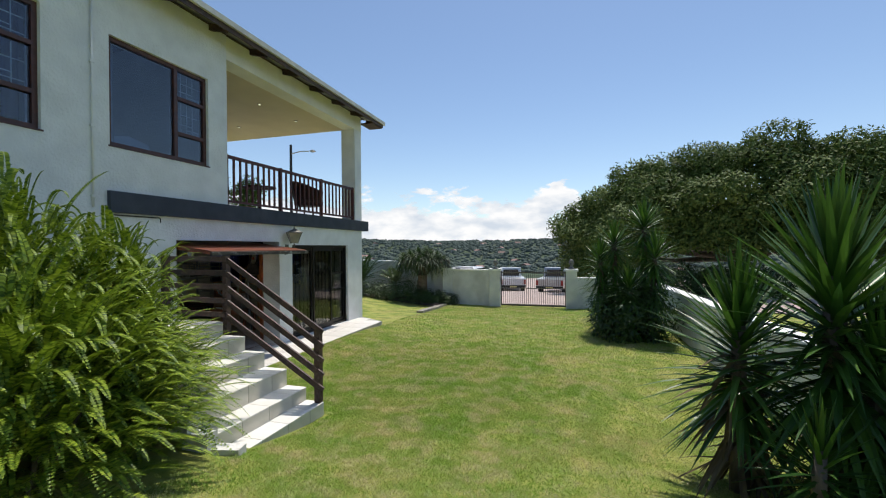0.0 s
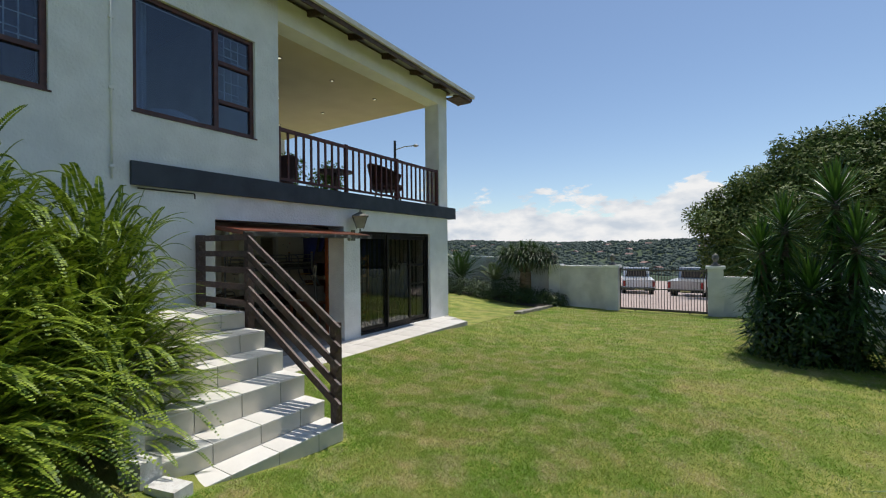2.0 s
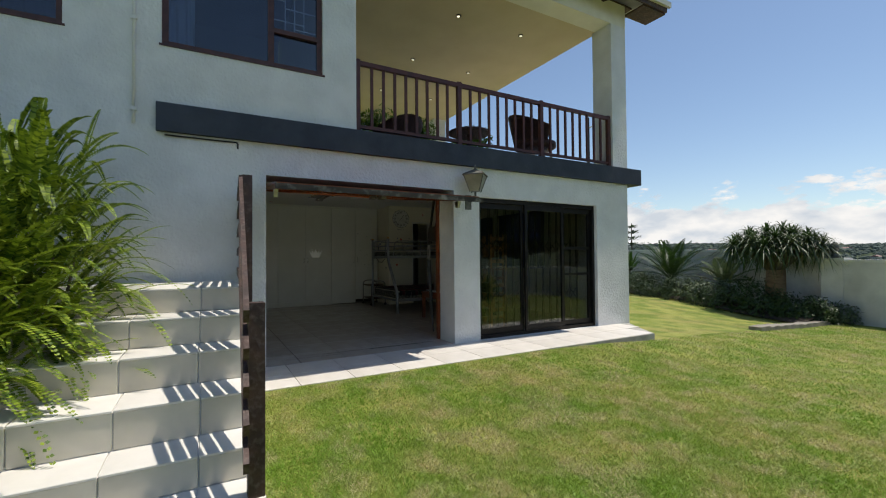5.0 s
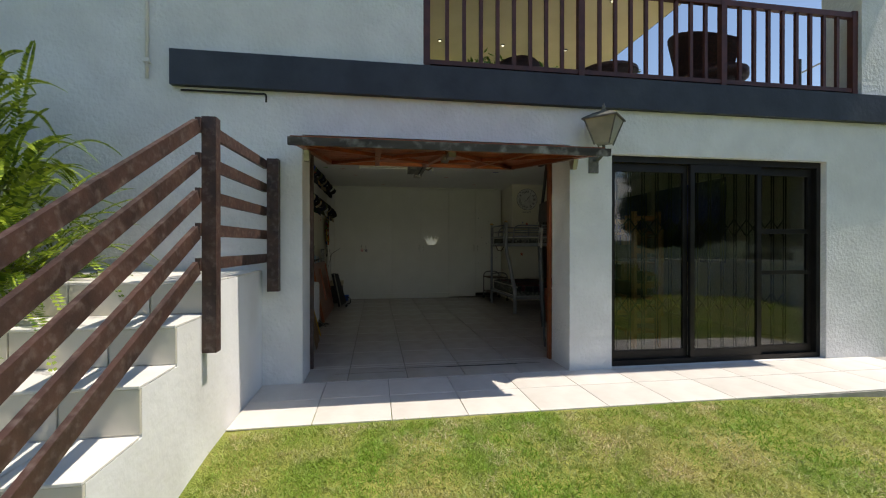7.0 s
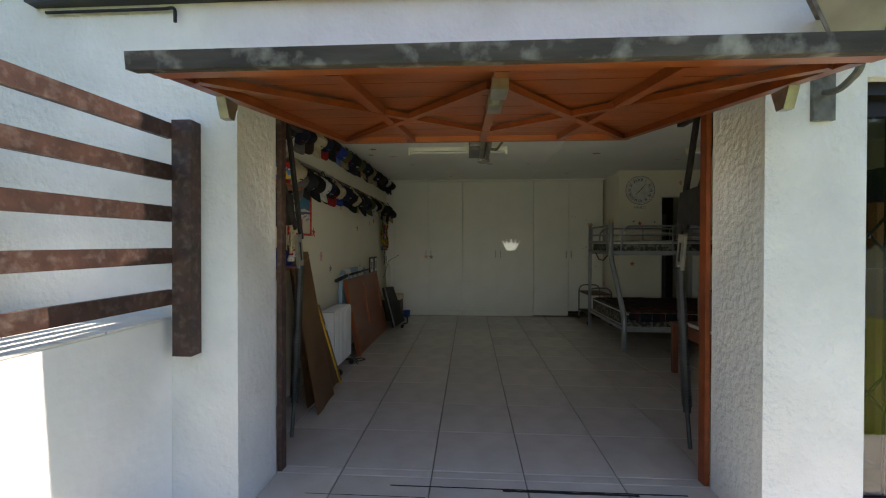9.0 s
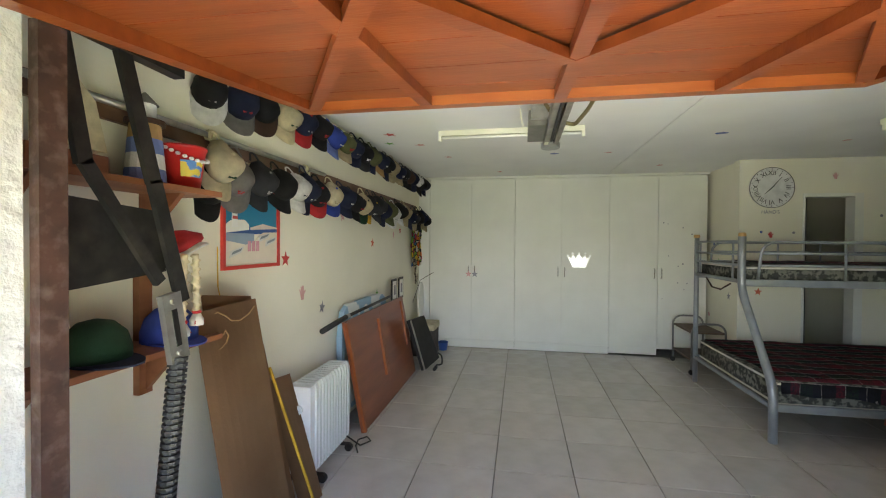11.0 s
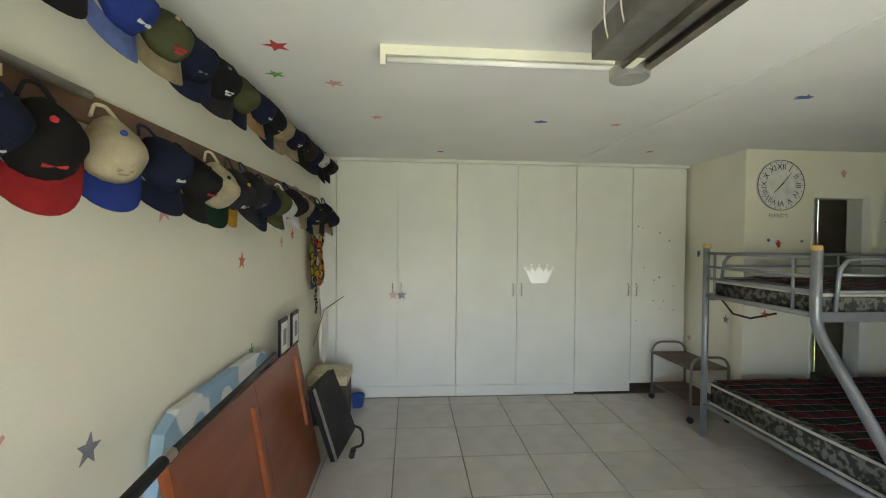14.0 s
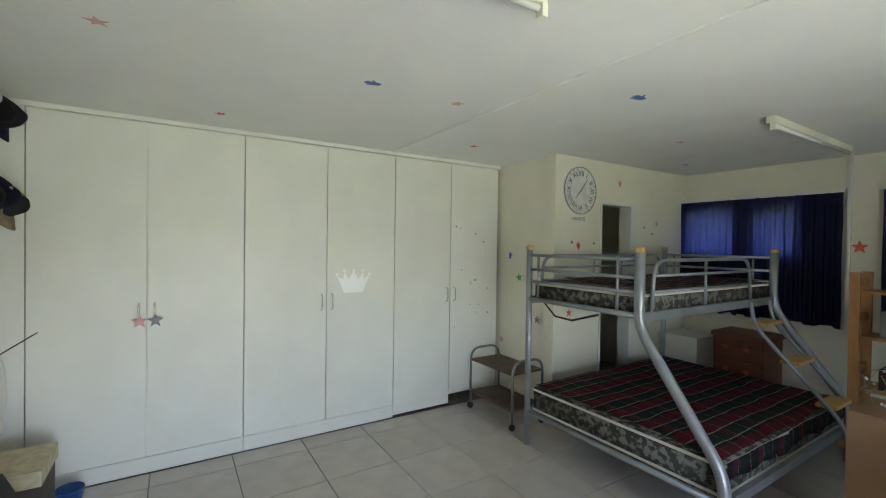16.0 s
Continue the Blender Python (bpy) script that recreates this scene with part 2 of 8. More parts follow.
def pieces(name, items, material, parent):
    """Alike pieces: objects of their own that share a mesh for each size. items: ((sx, sy, sz), pose)."""
    cache = {}
    base = parent.matrix_basis.translation
    for size, m in items:
        key = tuple(round(s, 3) for s in size)
        if key not in cache:
            bm = bmesh.new()
            sx, sy, sz = key
            box(bm, -sx / 2, -sy / 2, -sz / 2, sx / 2, sy / 2, sz / 2)
            w = min(0.003, min(key) * 0.2)
            tops = [e for e in bm.edges if len(e.link_faces) == 2]
            bmesh.ops.bevel(bm, geom=tops, offset=w, segments=1, affect='EDGES')
            cache[key] = mesh_of(name, bm, material)
        ob = new(name, cache[key])
        ob.parent = parent
        ob.matrix_basis = Matrix.Translation(-base) @ m


def wall_x(bm, x0, x1, y0, y1, z0, z1, holes=()):
    """A wall across x from x0 to x1, with openings (ya, yb, za, zb) through it."""
    ys = sorted({y0, y1, *[v for h in holes for v in h[:2]]})
    for a, b in zip(ys, ys[1:]):
        cut = sorted([h for h in holes if h[0] <= a + 1e-6 and h[1] >= b - 1e-6], key=lambda h: h[2])
        z = z0
        for h in cut:
            if h[2] > z + 1e-6:
                box(bm, x0, a, z, x1, b, h[2])
            z = max(z, h[3])
        if z < z1 - 1e-6:
            box(bm, x0, a, z, x1, b, z1)
    bmesh.ops.remove_doubles(bm, verts=bm.verts, dist=1e-5)
    seen = {}
    for f in list(bm.faces):
        seen.setdefault(tuple(round(c, 4) for c in f.calc_center_median()), []).append(f)
    bmesh.ops.delete(bm, geom=[f for fs in seen.values() if len(fs) > 1 for f in fs], context='FACES_ONLY')

# ---- ground ----
def smooth01(a, b, v):
    t = min(max((v - a) / (b - a), 0.0), 1.0)
    return t * t * (3 - 2 * t)


def ground_z(x, y):
    """Lawn that falls from the camera's start to the gate, then a valley and a wooded ridge beyond."""
    z = 0.46 - 0.50 * smooth01(-0.6, 5.2, y) - 0.06 * smooth01(8.0, 10.4, y) - 0.32 * smooth01(10.0, 17.5, y) - 1.0 * smooth01(18.0, 36.0, y)
    z += 0.06 * smooth01(-2.0, -4.4, x) * smooth01(5.5, 2.5, y)
    z += 0.03 * smooth01(-3.7, -4.4, x) * smooth01(4.6, 5.2, y) * smooth01(10.4, 9.4, y)
    z -= 0.14 * smooth01(-4.5, -2.6, x) * smooth01(2.2, 4.8, y) * smooth01(16.0, 9.0, y)
    z += 0.30 * smooth01(-4.5, -9.0, x) * smooth01(11.5, 14.0, y)
    if x < -4.75 and 4.0 < y < 10.8:
        z = min(z, -0.14)
    r = math.hypot(x, y - 5)
    z -= 32.0 * smooth01(42, 260, r)
    ang = math.atan2(x, y - 5)
    ridge = 50 + 5 * math.sin(ang * 3.1 + 0.6) + 3 * math.sin(ang * 7.3) + 6 * smooth01(-0.1, -0.55, ang)
    z += ridge * smooth01(380, 1000, r)
    if r > 60:
        z += 3.0 * noise.noise((x * 0.012, y * 0.012, 0.3)) * smooth01(60, 300, r)
    return z


LAWN = mat("mown_lawn", (0.165, 0.236, 0.021), (0.370, 0.370, 0.080), 0.9, scale=2.6, bump=0.03, bscale=90, dirt=(0.34, 0.25, 0.10), dscale=1.1, damt=0.5, detail=12, lo=0.38, hi=0.62)
WOODS = mat("distant_wooded_slopes", (0.020, 0.042, 0.016), (0.055, 0.085, 0.030), 0.95, scale=0.06, bump=2.5, bscale=0.12, dirt=(0.16, 0.15, 0.12), dscale=0.012, damt=0.35, detail=9)


def build_ground():
    """One sheet: fine squares near the house, coarser rings out to the horizon."""
    def axis(lo, hi, step, reach):
        v = list(np.arange(lo, hi + 1e-6, step))
        s, a, b = step, lo, hi
        while b < reach:
            s *= 1.22
            a -= s
            b += s
            v = [a] + v + [b]
        return v
    xs, ys = axis(-9.0, 6.0, 0.25, 2600), axis(-3.0, 20.0, 0.25, 2600)
    verts = [(x, y, ground_z(x, y)) for y in ys for x in xs]
    n = len(xs)
    faces = [(j * n + i, j * n + i + 1, (j + 1) * n + i + 1, (j + 1) * n + i) for j in range(len(ys) - 1) for i in range(n - 1)]
    me = bpy.data.meshes.new("ground")
    me.from_pydata(verts, [], faces)
    me.materials.append(LAWN)
    me.materials.append(WOODS)
    for p in me.polygons:
        c = p.center
        p.material_index = 0 if (-30 < c.x < 12 and -20 < c.y < 21) else 1
        p.use_smooth = True
    tagged(new("ground", me), "sloping mown lawn with dry straw-coloured patches and wooded hills beyond", "ground", kind="structure")


build_ground()

# ---- house shell ----
FX, BX = -5.39, -5.79       # outer and inner face of the front wall
SIDE_Y, RIGHT_Y = 4.63, 10.77
CEIL_Z = 2.49
bm = bmesh.new()
wall_x(bm, BX, FX, -9.0, 11.05, -0.6, 2.43, [(5.08, 7.46, -0.02, 2.085), (7.88, 10.26, 0.0, 2.02)])
solid("wall_front_lower", bm, PLASTER, "rough white plastered lower house wall with garage and sliding door openings", "wall", kind="structure")
bm = bmesh.new()
wall_x(bm, -5.66, FX, -9.0, 6.10, 2.43, 5.66, [(4.12, 5.70, 3.31, 4.75), (1.9, 3.37, 3.31, 4.75)])
solid("wall_front_upper", bm, PLASTER, "white plastered upper house wall with two timber windows", "wall", kind="structure")
bm = bmesh.new()
box(bm, -11.6, 5.84, 2.72, -5.66, 6.10, 5.66)
solid("wall_terrace", bm, PLASTER, "white plastered wall along the covered terrace", "wall", kind="structure")
bm = bmesh.new()
box(bm, -5.80, 4.08, 2.432, -5.33, 11.36, 2.71)
soften(bm, 0.012)
solid("trim_slab_edge", bm, SLATE, "dark slate-painted concrete slab edge under the terrace", "slab edge", kind="structure")
bm = bmesh.new()
box(bm, -11.8, 4.0, 2.56, -5.802, 11.30, 2.70)
solid("floor_terrace", bm, TILE_OUT, "pale tiled terrace floor above the garage", "terrace floor", kind="structure")
bm = bmesh.new()
box(bm, -5.75, 6.105, 5.25, -5.40, 11.08, 5.65)
soften(bm, 0.02)
solid("trim_terrace_beam", bm, BEAM, "pale plastered beam above the open terrace", "beam", kind="structure")
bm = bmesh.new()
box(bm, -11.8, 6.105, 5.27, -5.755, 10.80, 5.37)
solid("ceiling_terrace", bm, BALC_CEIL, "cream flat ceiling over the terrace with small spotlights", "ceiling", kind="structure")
for n, b in (("column_front", (-5.81, 10.70, 2.712, -5.40, 11.075, 5.248)), ("column_back", (-11.75, 10.40, 2.702, -11.40, 10.78, 5.268))):
    boxsolid(n, b, PLASTER, "square white plastered terrace column", "column", 0.015, "structure")
# inside of the garage
boxsolid("wall_garage_side", (-11.9, 4.38, -0.3, BX - 0.002, SIDE_Y, 2.488), CREAM_PAINT, "cream painted side wall hung with caps and a poster", "wall", kind="structure")
bm = bmesh.new()
wall_x(bm, RIGHT_Y, 11.05, 5.792, 11.9, -0.3, 2.488, [(9.90, 10.38, 1.57, 2.04), (9.36, 9.70, 1.57, 2.04), (7.3, 8.5, 1.57, 2.04)])
bmesh.ops.transform(bm, matrix=Matrix(((0, -1, 0, 0), (1, 0, 0, 0), (0, 0, 1, 0), (0, 0, 0, 1))), verts=bm.verts)
solid("wall_garage_right", bm, CREAM_PAINT, "cream painted side wall with curtained windows", "wall", kind="structure")
boxsolid("wall_garage_back", (-11.98, 4.632, -0.3, -11.90, 10.768, 2.488), CREAM_PAINT, "cream painted back wall behind the cupboards", "wall", kind="structure")
bm = bmesh.new()
wall_x(bm, -10.55, -10.43, 8.56, RIGHT_Y - 0.002, -0.1, 2.488, [(9.20, 9.78, -0.1, 2.10)])
box(bm, -11.898, 8.60, -0.1, -10.552, 8.70, 2.488)
solid("wall_partition", bm, CREAM_PAINT, "cream painted partition wall with a narrow doorway", "wall", kind="structure")
bm = bmesh.new()
box(bm, -11.98, 4.39, CEIL_Z, BX - 0.002, 11.04, 2.555)
solid("ceiling", bm, CEIL_PAINT, "white painted garage ceiling board", "ceiling", kind="structure")
bm = bmesh.new()
box(bm, -11.26, 7.285, 2.480, BX - 0.05, 7.315, CEIL_Z - 0.0005)
box(bm, -8.03, 6.50, 2.472, -7.93, 7.28, CEIL_Z - 0.0005)
solid("trim_ceiling_strip", bm, CEIL_PAINT, "white cover strip over the ceiling joint", "trim", kind="structure")
boxsolid("house_roof_deck", (-12.5, -9.0, 5.665, -5.42, 11.3, 5.70), BROWN_WOOD, "brown timber deck under the roof", "roof deck", kind="structure")
# roof: sloping sheet, gutter edge, rafter ends
bm = bmesh.new()
beam(bm, (-4.97, 1.365, 5.645), (-9.4, 1.365, 6.795), 20.73, 0.05)
beam(bm, (-9.4, 1.365, 6.795), (-13.8, 1.365, 5.645), 20.73, 0.05)
ROOF_MAT = mat("grey_roof_sheet", (0.36, 0.35, 0.32), (0.46, 0.45, 0.41), 0.7, scale=4, dirt=(0.22, 0.21, 0.17), damt=0.5)
solid("roof", bm, ROOF_MAT, "grey low-pitched sheet roof over the house", "roof", kind="structure")
bm = bmesh.new()
box(bm, -4.985, -9.0, 5.575, -4.935, 11.73, 5.665)
soften(bm, 0.015)
solid("trim_gutter", bm, mat("pale_gutter", (0.50, 0.49, 0.43), (0.60, 0.59, 0.52), 0.6, scale=3, dirt=(0.3, 0.28, 0.2), damt=0.4), "pale weathered gutter along the eaves", "gutter", kind="structure")
bm = bmesh.new()
box(bm, -5.02, -9.0, 5.50, -4.99, 11.69, 5.615)
for k in range(22):
    y = 11.45 - k * 0.95
    beam(bm, (-5.03, y, 5.54), (-5.42, y, 5.64), 0.05, 0.11)
box(bm, -5.42, 11.09, 5.48, -5.03, 11.69, 5.51)
solid("trim_rafters", bm, BROWN_WOOD, "dark brown fascia board and rafter ends under the eaves", "rafters", kind="structure")
# patio and garage floor beds; the tiles come last
bm = bmesh.new()
prism(bm, [(FX, 4.74), (-4.53, 4.74), (-4.50, 10.45), (FX, 11.02)], -0.40, -0.012)
solid("floor_patio", bm, CONCRETE, "pale tiled patio strip in front of the garage", "patio", kind="structure")
boxsolid("floor", (-11.98, 4.39, -0.25, FX - 0.001, 11.04, -0.012), GROUT, "beige tiled garage floor with dark grout", "floor", kind="structure")

# ---- stairs ----
NOSE = [-2.655, -2.91, -3.20, -3.54, -3.85, -4.21]
TREAD = [0.012, 0.175, 0.385, 0.585, 0.772, 0.952]
ST_L, ST_R = 3.28, 4.755
stairs = thing("stairs", "six pale tiled garden steps beside the garage with a white plastered side", "stairs", (-3.5, 4.0, 0), kind="structure")
bm = bmesh.new()
out = []
for i, (x, z) in enumerate(zip(NOSE, TREAD)):
    out += [(x - 0.02, TREAD[i - 1] - 0.014 if i else -0.5), (x - 0.02, z - 0.014)]
out += [(-5.388, out[-1][1]), (-5.388, -0.5)]
prism(bm, out, ST_L, ST_R, Matrix(((1, 0, 0, 0), (0, 0, 1, 0), (0, 1, 0, 0), (0, 0, 0, 1))))
SMOOTH_PLASTER = mat("smooth_white_plaster", (0.78, 0.78, 0.76), (0.84, 0.84, 0.82), 0.8, scale=3, bump=0.003, bscale=20, dirt=(0.52, 0.49, 0.42), dscale=1.4, damt=0.35)
part("body", bm, SMOOTH_PLASTER, stairs)

# ---- stair railing of brown timber ----
railing = thing("stair_railing", "dark brown weathered timber railing with five slanting rails", "railing", (-4.19, 4.76, 0.56))
for x0, x1, y0, y1, z0, z1 in ((-4.225, -4.155, 4.757, 4.83, 0.565, 1.85), (-5.385, -5.31, 4.815, 4.905, 0.78, 1.862), (-2.745, -2.67, 4.675, 4.752, 0.013, 0.955)):
    boxpart("post", (x0, y0, z0, x1, y1, z1), BROWN_WOOD, railing, 0.008)
for k in range(5):
    z = 1.80 - 0.19 * k
    bm = bmesh.new()
    beam(bm, (-4.13, 4.742, z - 0.01), (-2.61, 4.662, 0.90 - 0.178 * k), 0.026, 0.072)
    soften(bm, 0.006)
    part("rail", bm, BROWN_WOOD, railing)
    bm = bmesh.new()
    beam(bm, (-5.32, 4.80, z + 0.012), (-4.14, 4.742, z + 0.006), 0.026, 0.070)
    soften(bm, 0.006)
    part("rail", bm, BROWN_WOOD, railing)
# bricks at the foot of the planter
BRICK_WHITE = mat("peeling_white_brick", (0.62, 0.60, 0.56), (0.74, 0.73, 0.69), 0.85, scale=6, bump=0.006, bscale=30, dirt=(0.24, 0.17, 0.12), dscale=7, damt=0.8)
for x, y, z, t in ((-2.98, 3.19, 0.14, 6), (-3.16, 3.18, 0.36, -5), (-2.70, 3.24, 0.01, 14)):
    bm = bmesh.new()
    box(bm, -0.13, -0.07, -0.11, 0.13, 0.07, 0.11)
    soften(bm, 0.018, 3)
    ob = solid("edging_block", bm, BRICK_WHITE, "chipped white-painted edging block beside the steps", "edging block", "edging blocks")
    ob.matrix_basis = pose(x, y, z, 0, 0, t)

# ---- windows of the upper floor ----
BAR = mat("white_burglar_bar", (0.75, 0.75, 0.73), (0.8, 0.8, 0.78), 0.5)
CURT_W = mat("pale_net_curtain", (0.62, 0.66, 0.70), (0.74, 0.76, 0.78), 0.9, scale=3, stretch=(1, 12, 0.3))
CURT_B = mat("navy_curtain", (0.012, 0.014, 0.06), (0.022, 0.026, 0.10), 0.85, scale=4, bump=0.002, bscale=90)
# low blue-grey albedo: the unlit room's shade is put into the colour
ROOM = mat("shade_toned_room_wall", (0.17, 0.18, 0.21), (0.22, 0.23, 0.26), 0.9, scale=1)


def pane_at(parent, y0, y1, z0, z1, x=-5.47):
    ob = boxpart("pane", (x - 0.003, y0, z0, x + 0.003, y1, z1), WINGL, parent)
    ob.visible_shadow = False
    return ob


def burglar_bars(parent, y0, y1, z0, z1, x=-5.53):
    bm = bmesh.new()
    w, h = y1 - y0, z1 - z0
    for f in (0.28, 0.5, 0.72):
        beam(bm, (x, y0 + w * f, z0), (x, y0 + w * f, z1), 0.010, 0.010, (0, 1, 0))
    for f, a, b in ((0.3, 0, 0.72), (0.62, 0.28, 1), (0.8, 0, 0.28), (0.16, 0.5, 1)):
        beam(bm, (x, y0 + w * a, z0 + h * f), (x, y0 + w * b, z0 + h * f), 0.010, 0.010)
    part("burglar_bars", bm, BAR, parent, "white steel burglar bars")


def timber_window(name, y0, y1, z0, z1, mull, small_right):
    win = thing(name, "dark timber window with burglar bars in small top-hung panes", "window", ((FX), y0, z0), kind="structure")
    bm = bmesh.new()
    a, b = -5.52, -5.44
    t = 0.055
    for q in ((a, y0, z0, b, y1, z0 + t), (a, y0, z1 - t, b, y1, z1), (a, y0, z0 + t, b, y0 + t, z1 - t), (a, y1 - t, z0 + t, b, y1, z1 - t), (a, mull - 0.03, z0 + t, b, mull + 0.03, z1 - t)):
        box(bm, *q)
    part("window_frame", bm, FRAME_WOOD, win)
    sy0, sy1 = (mull + 0.03, y1 - t) if small_right else (y0 + t, mull - 0.03)
    by0, by1 = (y0 + t, mull - 0.03) if small_right else (mull + 0.03, y1 - t)
    h = (z1 - z0) / 3
    for k in (1, 2):
        boxpart("transom", (a, sy0, z0 + h * k - 0.025 - 0.06 * (k == 1), b + 0.01, sy1, z0 + h * k + 0.025 - 0.06 * (k == 1)), FRAME_WOOD, win, 0.004)
    pane_at(win, by0, by1, z0 + t, z1 - t)
    pane_at(win, sy0, sy1, z0 + t, z0 + h - 0.085)
    pane_at(win, sy0, sy1, z0 + h - 0.035, z0 + 2 * h - 0.025)
    pane_at(win, sy0, sy1, z0 + 2 * h + 0.025, z1 - t)
    burglar_bars(win, sy0, sy1, z0 + h - 0.03, z0 + 2 * h - 0.03)
    burglar_bars(win, sy0, sy1, z0 + 2 * h + 0.03, z1 - t)
    boxpart("window_sill", (-5.44, y0 - 0.02, z0 - 0.02, FX + 0.012, y1 + 0.02, z0 - 0.002), FRAME_WOOD, win)
    return win


timber_window("window_1", 4.12, 5.70, 3.31, 4.75, 5.14, True)
timber_window("window_2", 1.90, 3.37, 3.31, 4.75, 2.80, True)


def drape(name, a, b, z0, z1, material, label, folds=9, depth=0.045, category="curtain", axis="y", at=-5.62, thick=0.006):
    """A hanging curtain with folds along y or x."""
    bm = bmesh.new()
    n = folds * 8
    rows = 10
    g = []
    for j in range(rows + 1):
        row = []
        for i in range(n + 1):
            u = i / n
            f = math.sin(u * folds * 2 * math.pi + 0.5 * math.sin(u * 9)) * depth * (0.55 + 0.45 * (1 - j / rows)) + 0.01 * math.sin(u * 31 + j)
            p = a + (b - a) * u
            z = z0 + (z1 - z0) * j / rows + (0.012 * math.sin(u * 23) if j == 0 else 0)
            row.append(bm.verts.new((at + f, p, z) if axis == "y" else (p, at + f, z)))
        g.append(row)
    for j in range(rows):
        for i in range(n):
            bm.faces.new((g[j][i], g[j][i + 1], g[j + 1][i + 1], g[j + 1][i]))
    bmesh.ops.solidify(bm, geom=bm.faces, thickness=thick)
    return solid(name, bm, material, label, category, smooth=True)


drape("net_curtain", 4.16, 4.40, 3.30, 4.78, CURT_W, "pale net curtain drawn aside in the upstairs window", 3, 0.03, at=-5.72)
drape("blue_curtain", 1.9, 3.35, 3.30, 4.78, CURT_B, "dark blue curtain behind the upstairs window", 8, 0.03, at=-5.73)
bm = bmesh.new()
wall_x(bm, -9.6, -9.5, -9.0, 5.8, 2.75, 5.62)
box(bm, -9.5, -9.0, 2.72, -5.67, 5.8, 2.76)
solid("wall_upstairs_room", bm, ROOM, "plain upstairs room toned dark for shade behind the windows", "wall", kind="structure")
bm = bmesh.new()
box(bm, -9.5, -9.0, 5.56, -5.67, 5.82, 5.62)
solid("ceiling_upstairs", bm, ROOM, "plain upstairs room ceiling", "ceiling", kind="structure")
# an armchair under a sheet in the big window
bm = bmesh.new()
prism(bm, [(-0.42, 0.0), (0.42, 0.0), (0.42, 0.62), (0.3, 0.82), (0.0, 0.88), (-0.3, 0.82), (-0.42, 0.62)], -0.1, 0.1, Matrix.Translation((-6.25, 4.95, 2.8)) @ Matrix(((0, 0, 1, 0), (1, 0, 0, 0), (0, 1, 0, 0), (0, 0, 0, 1))))
soften(bm, 0.05, 3)
solid("armchair", bm, CURT_W, "pale upholstered armchair back standing inside the upstairs window", "armchair", smooth=True)
# downpipe
pipe = thing("wall_conduit", "thin white-painted conduit clipped to the house wall", "conduit", (FX, 3.90, 2.5))
bm = bmesh.new()
tube(bm, [(FX + 0.018, 3.90, 2.48), (FX + 0.018, 3.90, 5.45)], 0.013, 8)
part("pipe", bm, PLASTER, pipe, smooth=True)
for z in (2.62, 3.5, 4.3, 5.1):
    boxpart("clip", (FX, 3.875, z - 0.015, FX + 0.034, 3.925, z + 0.015), PLASTER, pipe)
bm = bmesh.new()
tube(bm, arc([(FX + 0.02, 4.15, 2.40), (FX + 0.02, 4.75, 2.40), (FX + 0.03, 4.80, 2.40), (FX + 0.03, 4.80, 2.33)]), 0.008, 6)
solid("cable", bm, ALU, "thin dark cable hanging under the slab edge", "cable")

# ---- terrace railing ----
tr = thing("terrace_railing", "dark red timber balustrade with square balusters on the terrace", "balustrade", (-5.45, 8.4, 2.71))
for y in (6.135, 7.60, 9.11, 10.66):
    boxpart("post", (-5.49, y - 0.03, 2.712, -5.43, y + 0.03, 3.62), RED_WOOD, tr, 0.004)
for a, b in ((6.165, 7.57), (7.63, 9.08), (9.14, 10.63)):
    boxpart("handrail", (-5.485, a, 3.55, -5.435, b, 3.605), RED_WOOD, tr, 0.006)
    boxpart("bottom_rail", (-5.48, a, 2.77, -5.44, b, 2.81), RED_WOOD, tr, 0.004)
    for k in range(1, 9):
        y = a + (b - a) * k / 9
        boxpart("baluster", (-5.475, y - 0.016, 2.81, -5.445, y + 0.016, 3.55), RED_WOOD, tr)
SPOT = glow_mat("lit_spot", (1.0, 0.9, 0.7), 1.2)
for x in (-6.5, -8.3, -10.1):
    for y in (6.95, 8.25, 9.6):
        s = thing("ceiling_spotlight", "small round spotlight set in the terrace ceiling", "spotlight", (x, y, 5.26), "terrace spotlights")
        bm = bmesh.new()
        lathe(bm, [(0.045, 5.255), (0.045, 5.269)], (x, y, 0), 12)
        part("ring", bm, ALU, s)
        bm = bmesh.new()
        lathe(bm, [(0.028, 5.250), (0.028, 5.256)], (x, y, 0), 12)
        part("lens", bm, SPOT, s)


WICKER = mat("dark_red_wicker", (0.035, 0.012, 0.009), (0.075, 0.024, 0.016), 0.6, scale=60, bump=0.004, bscale=90)


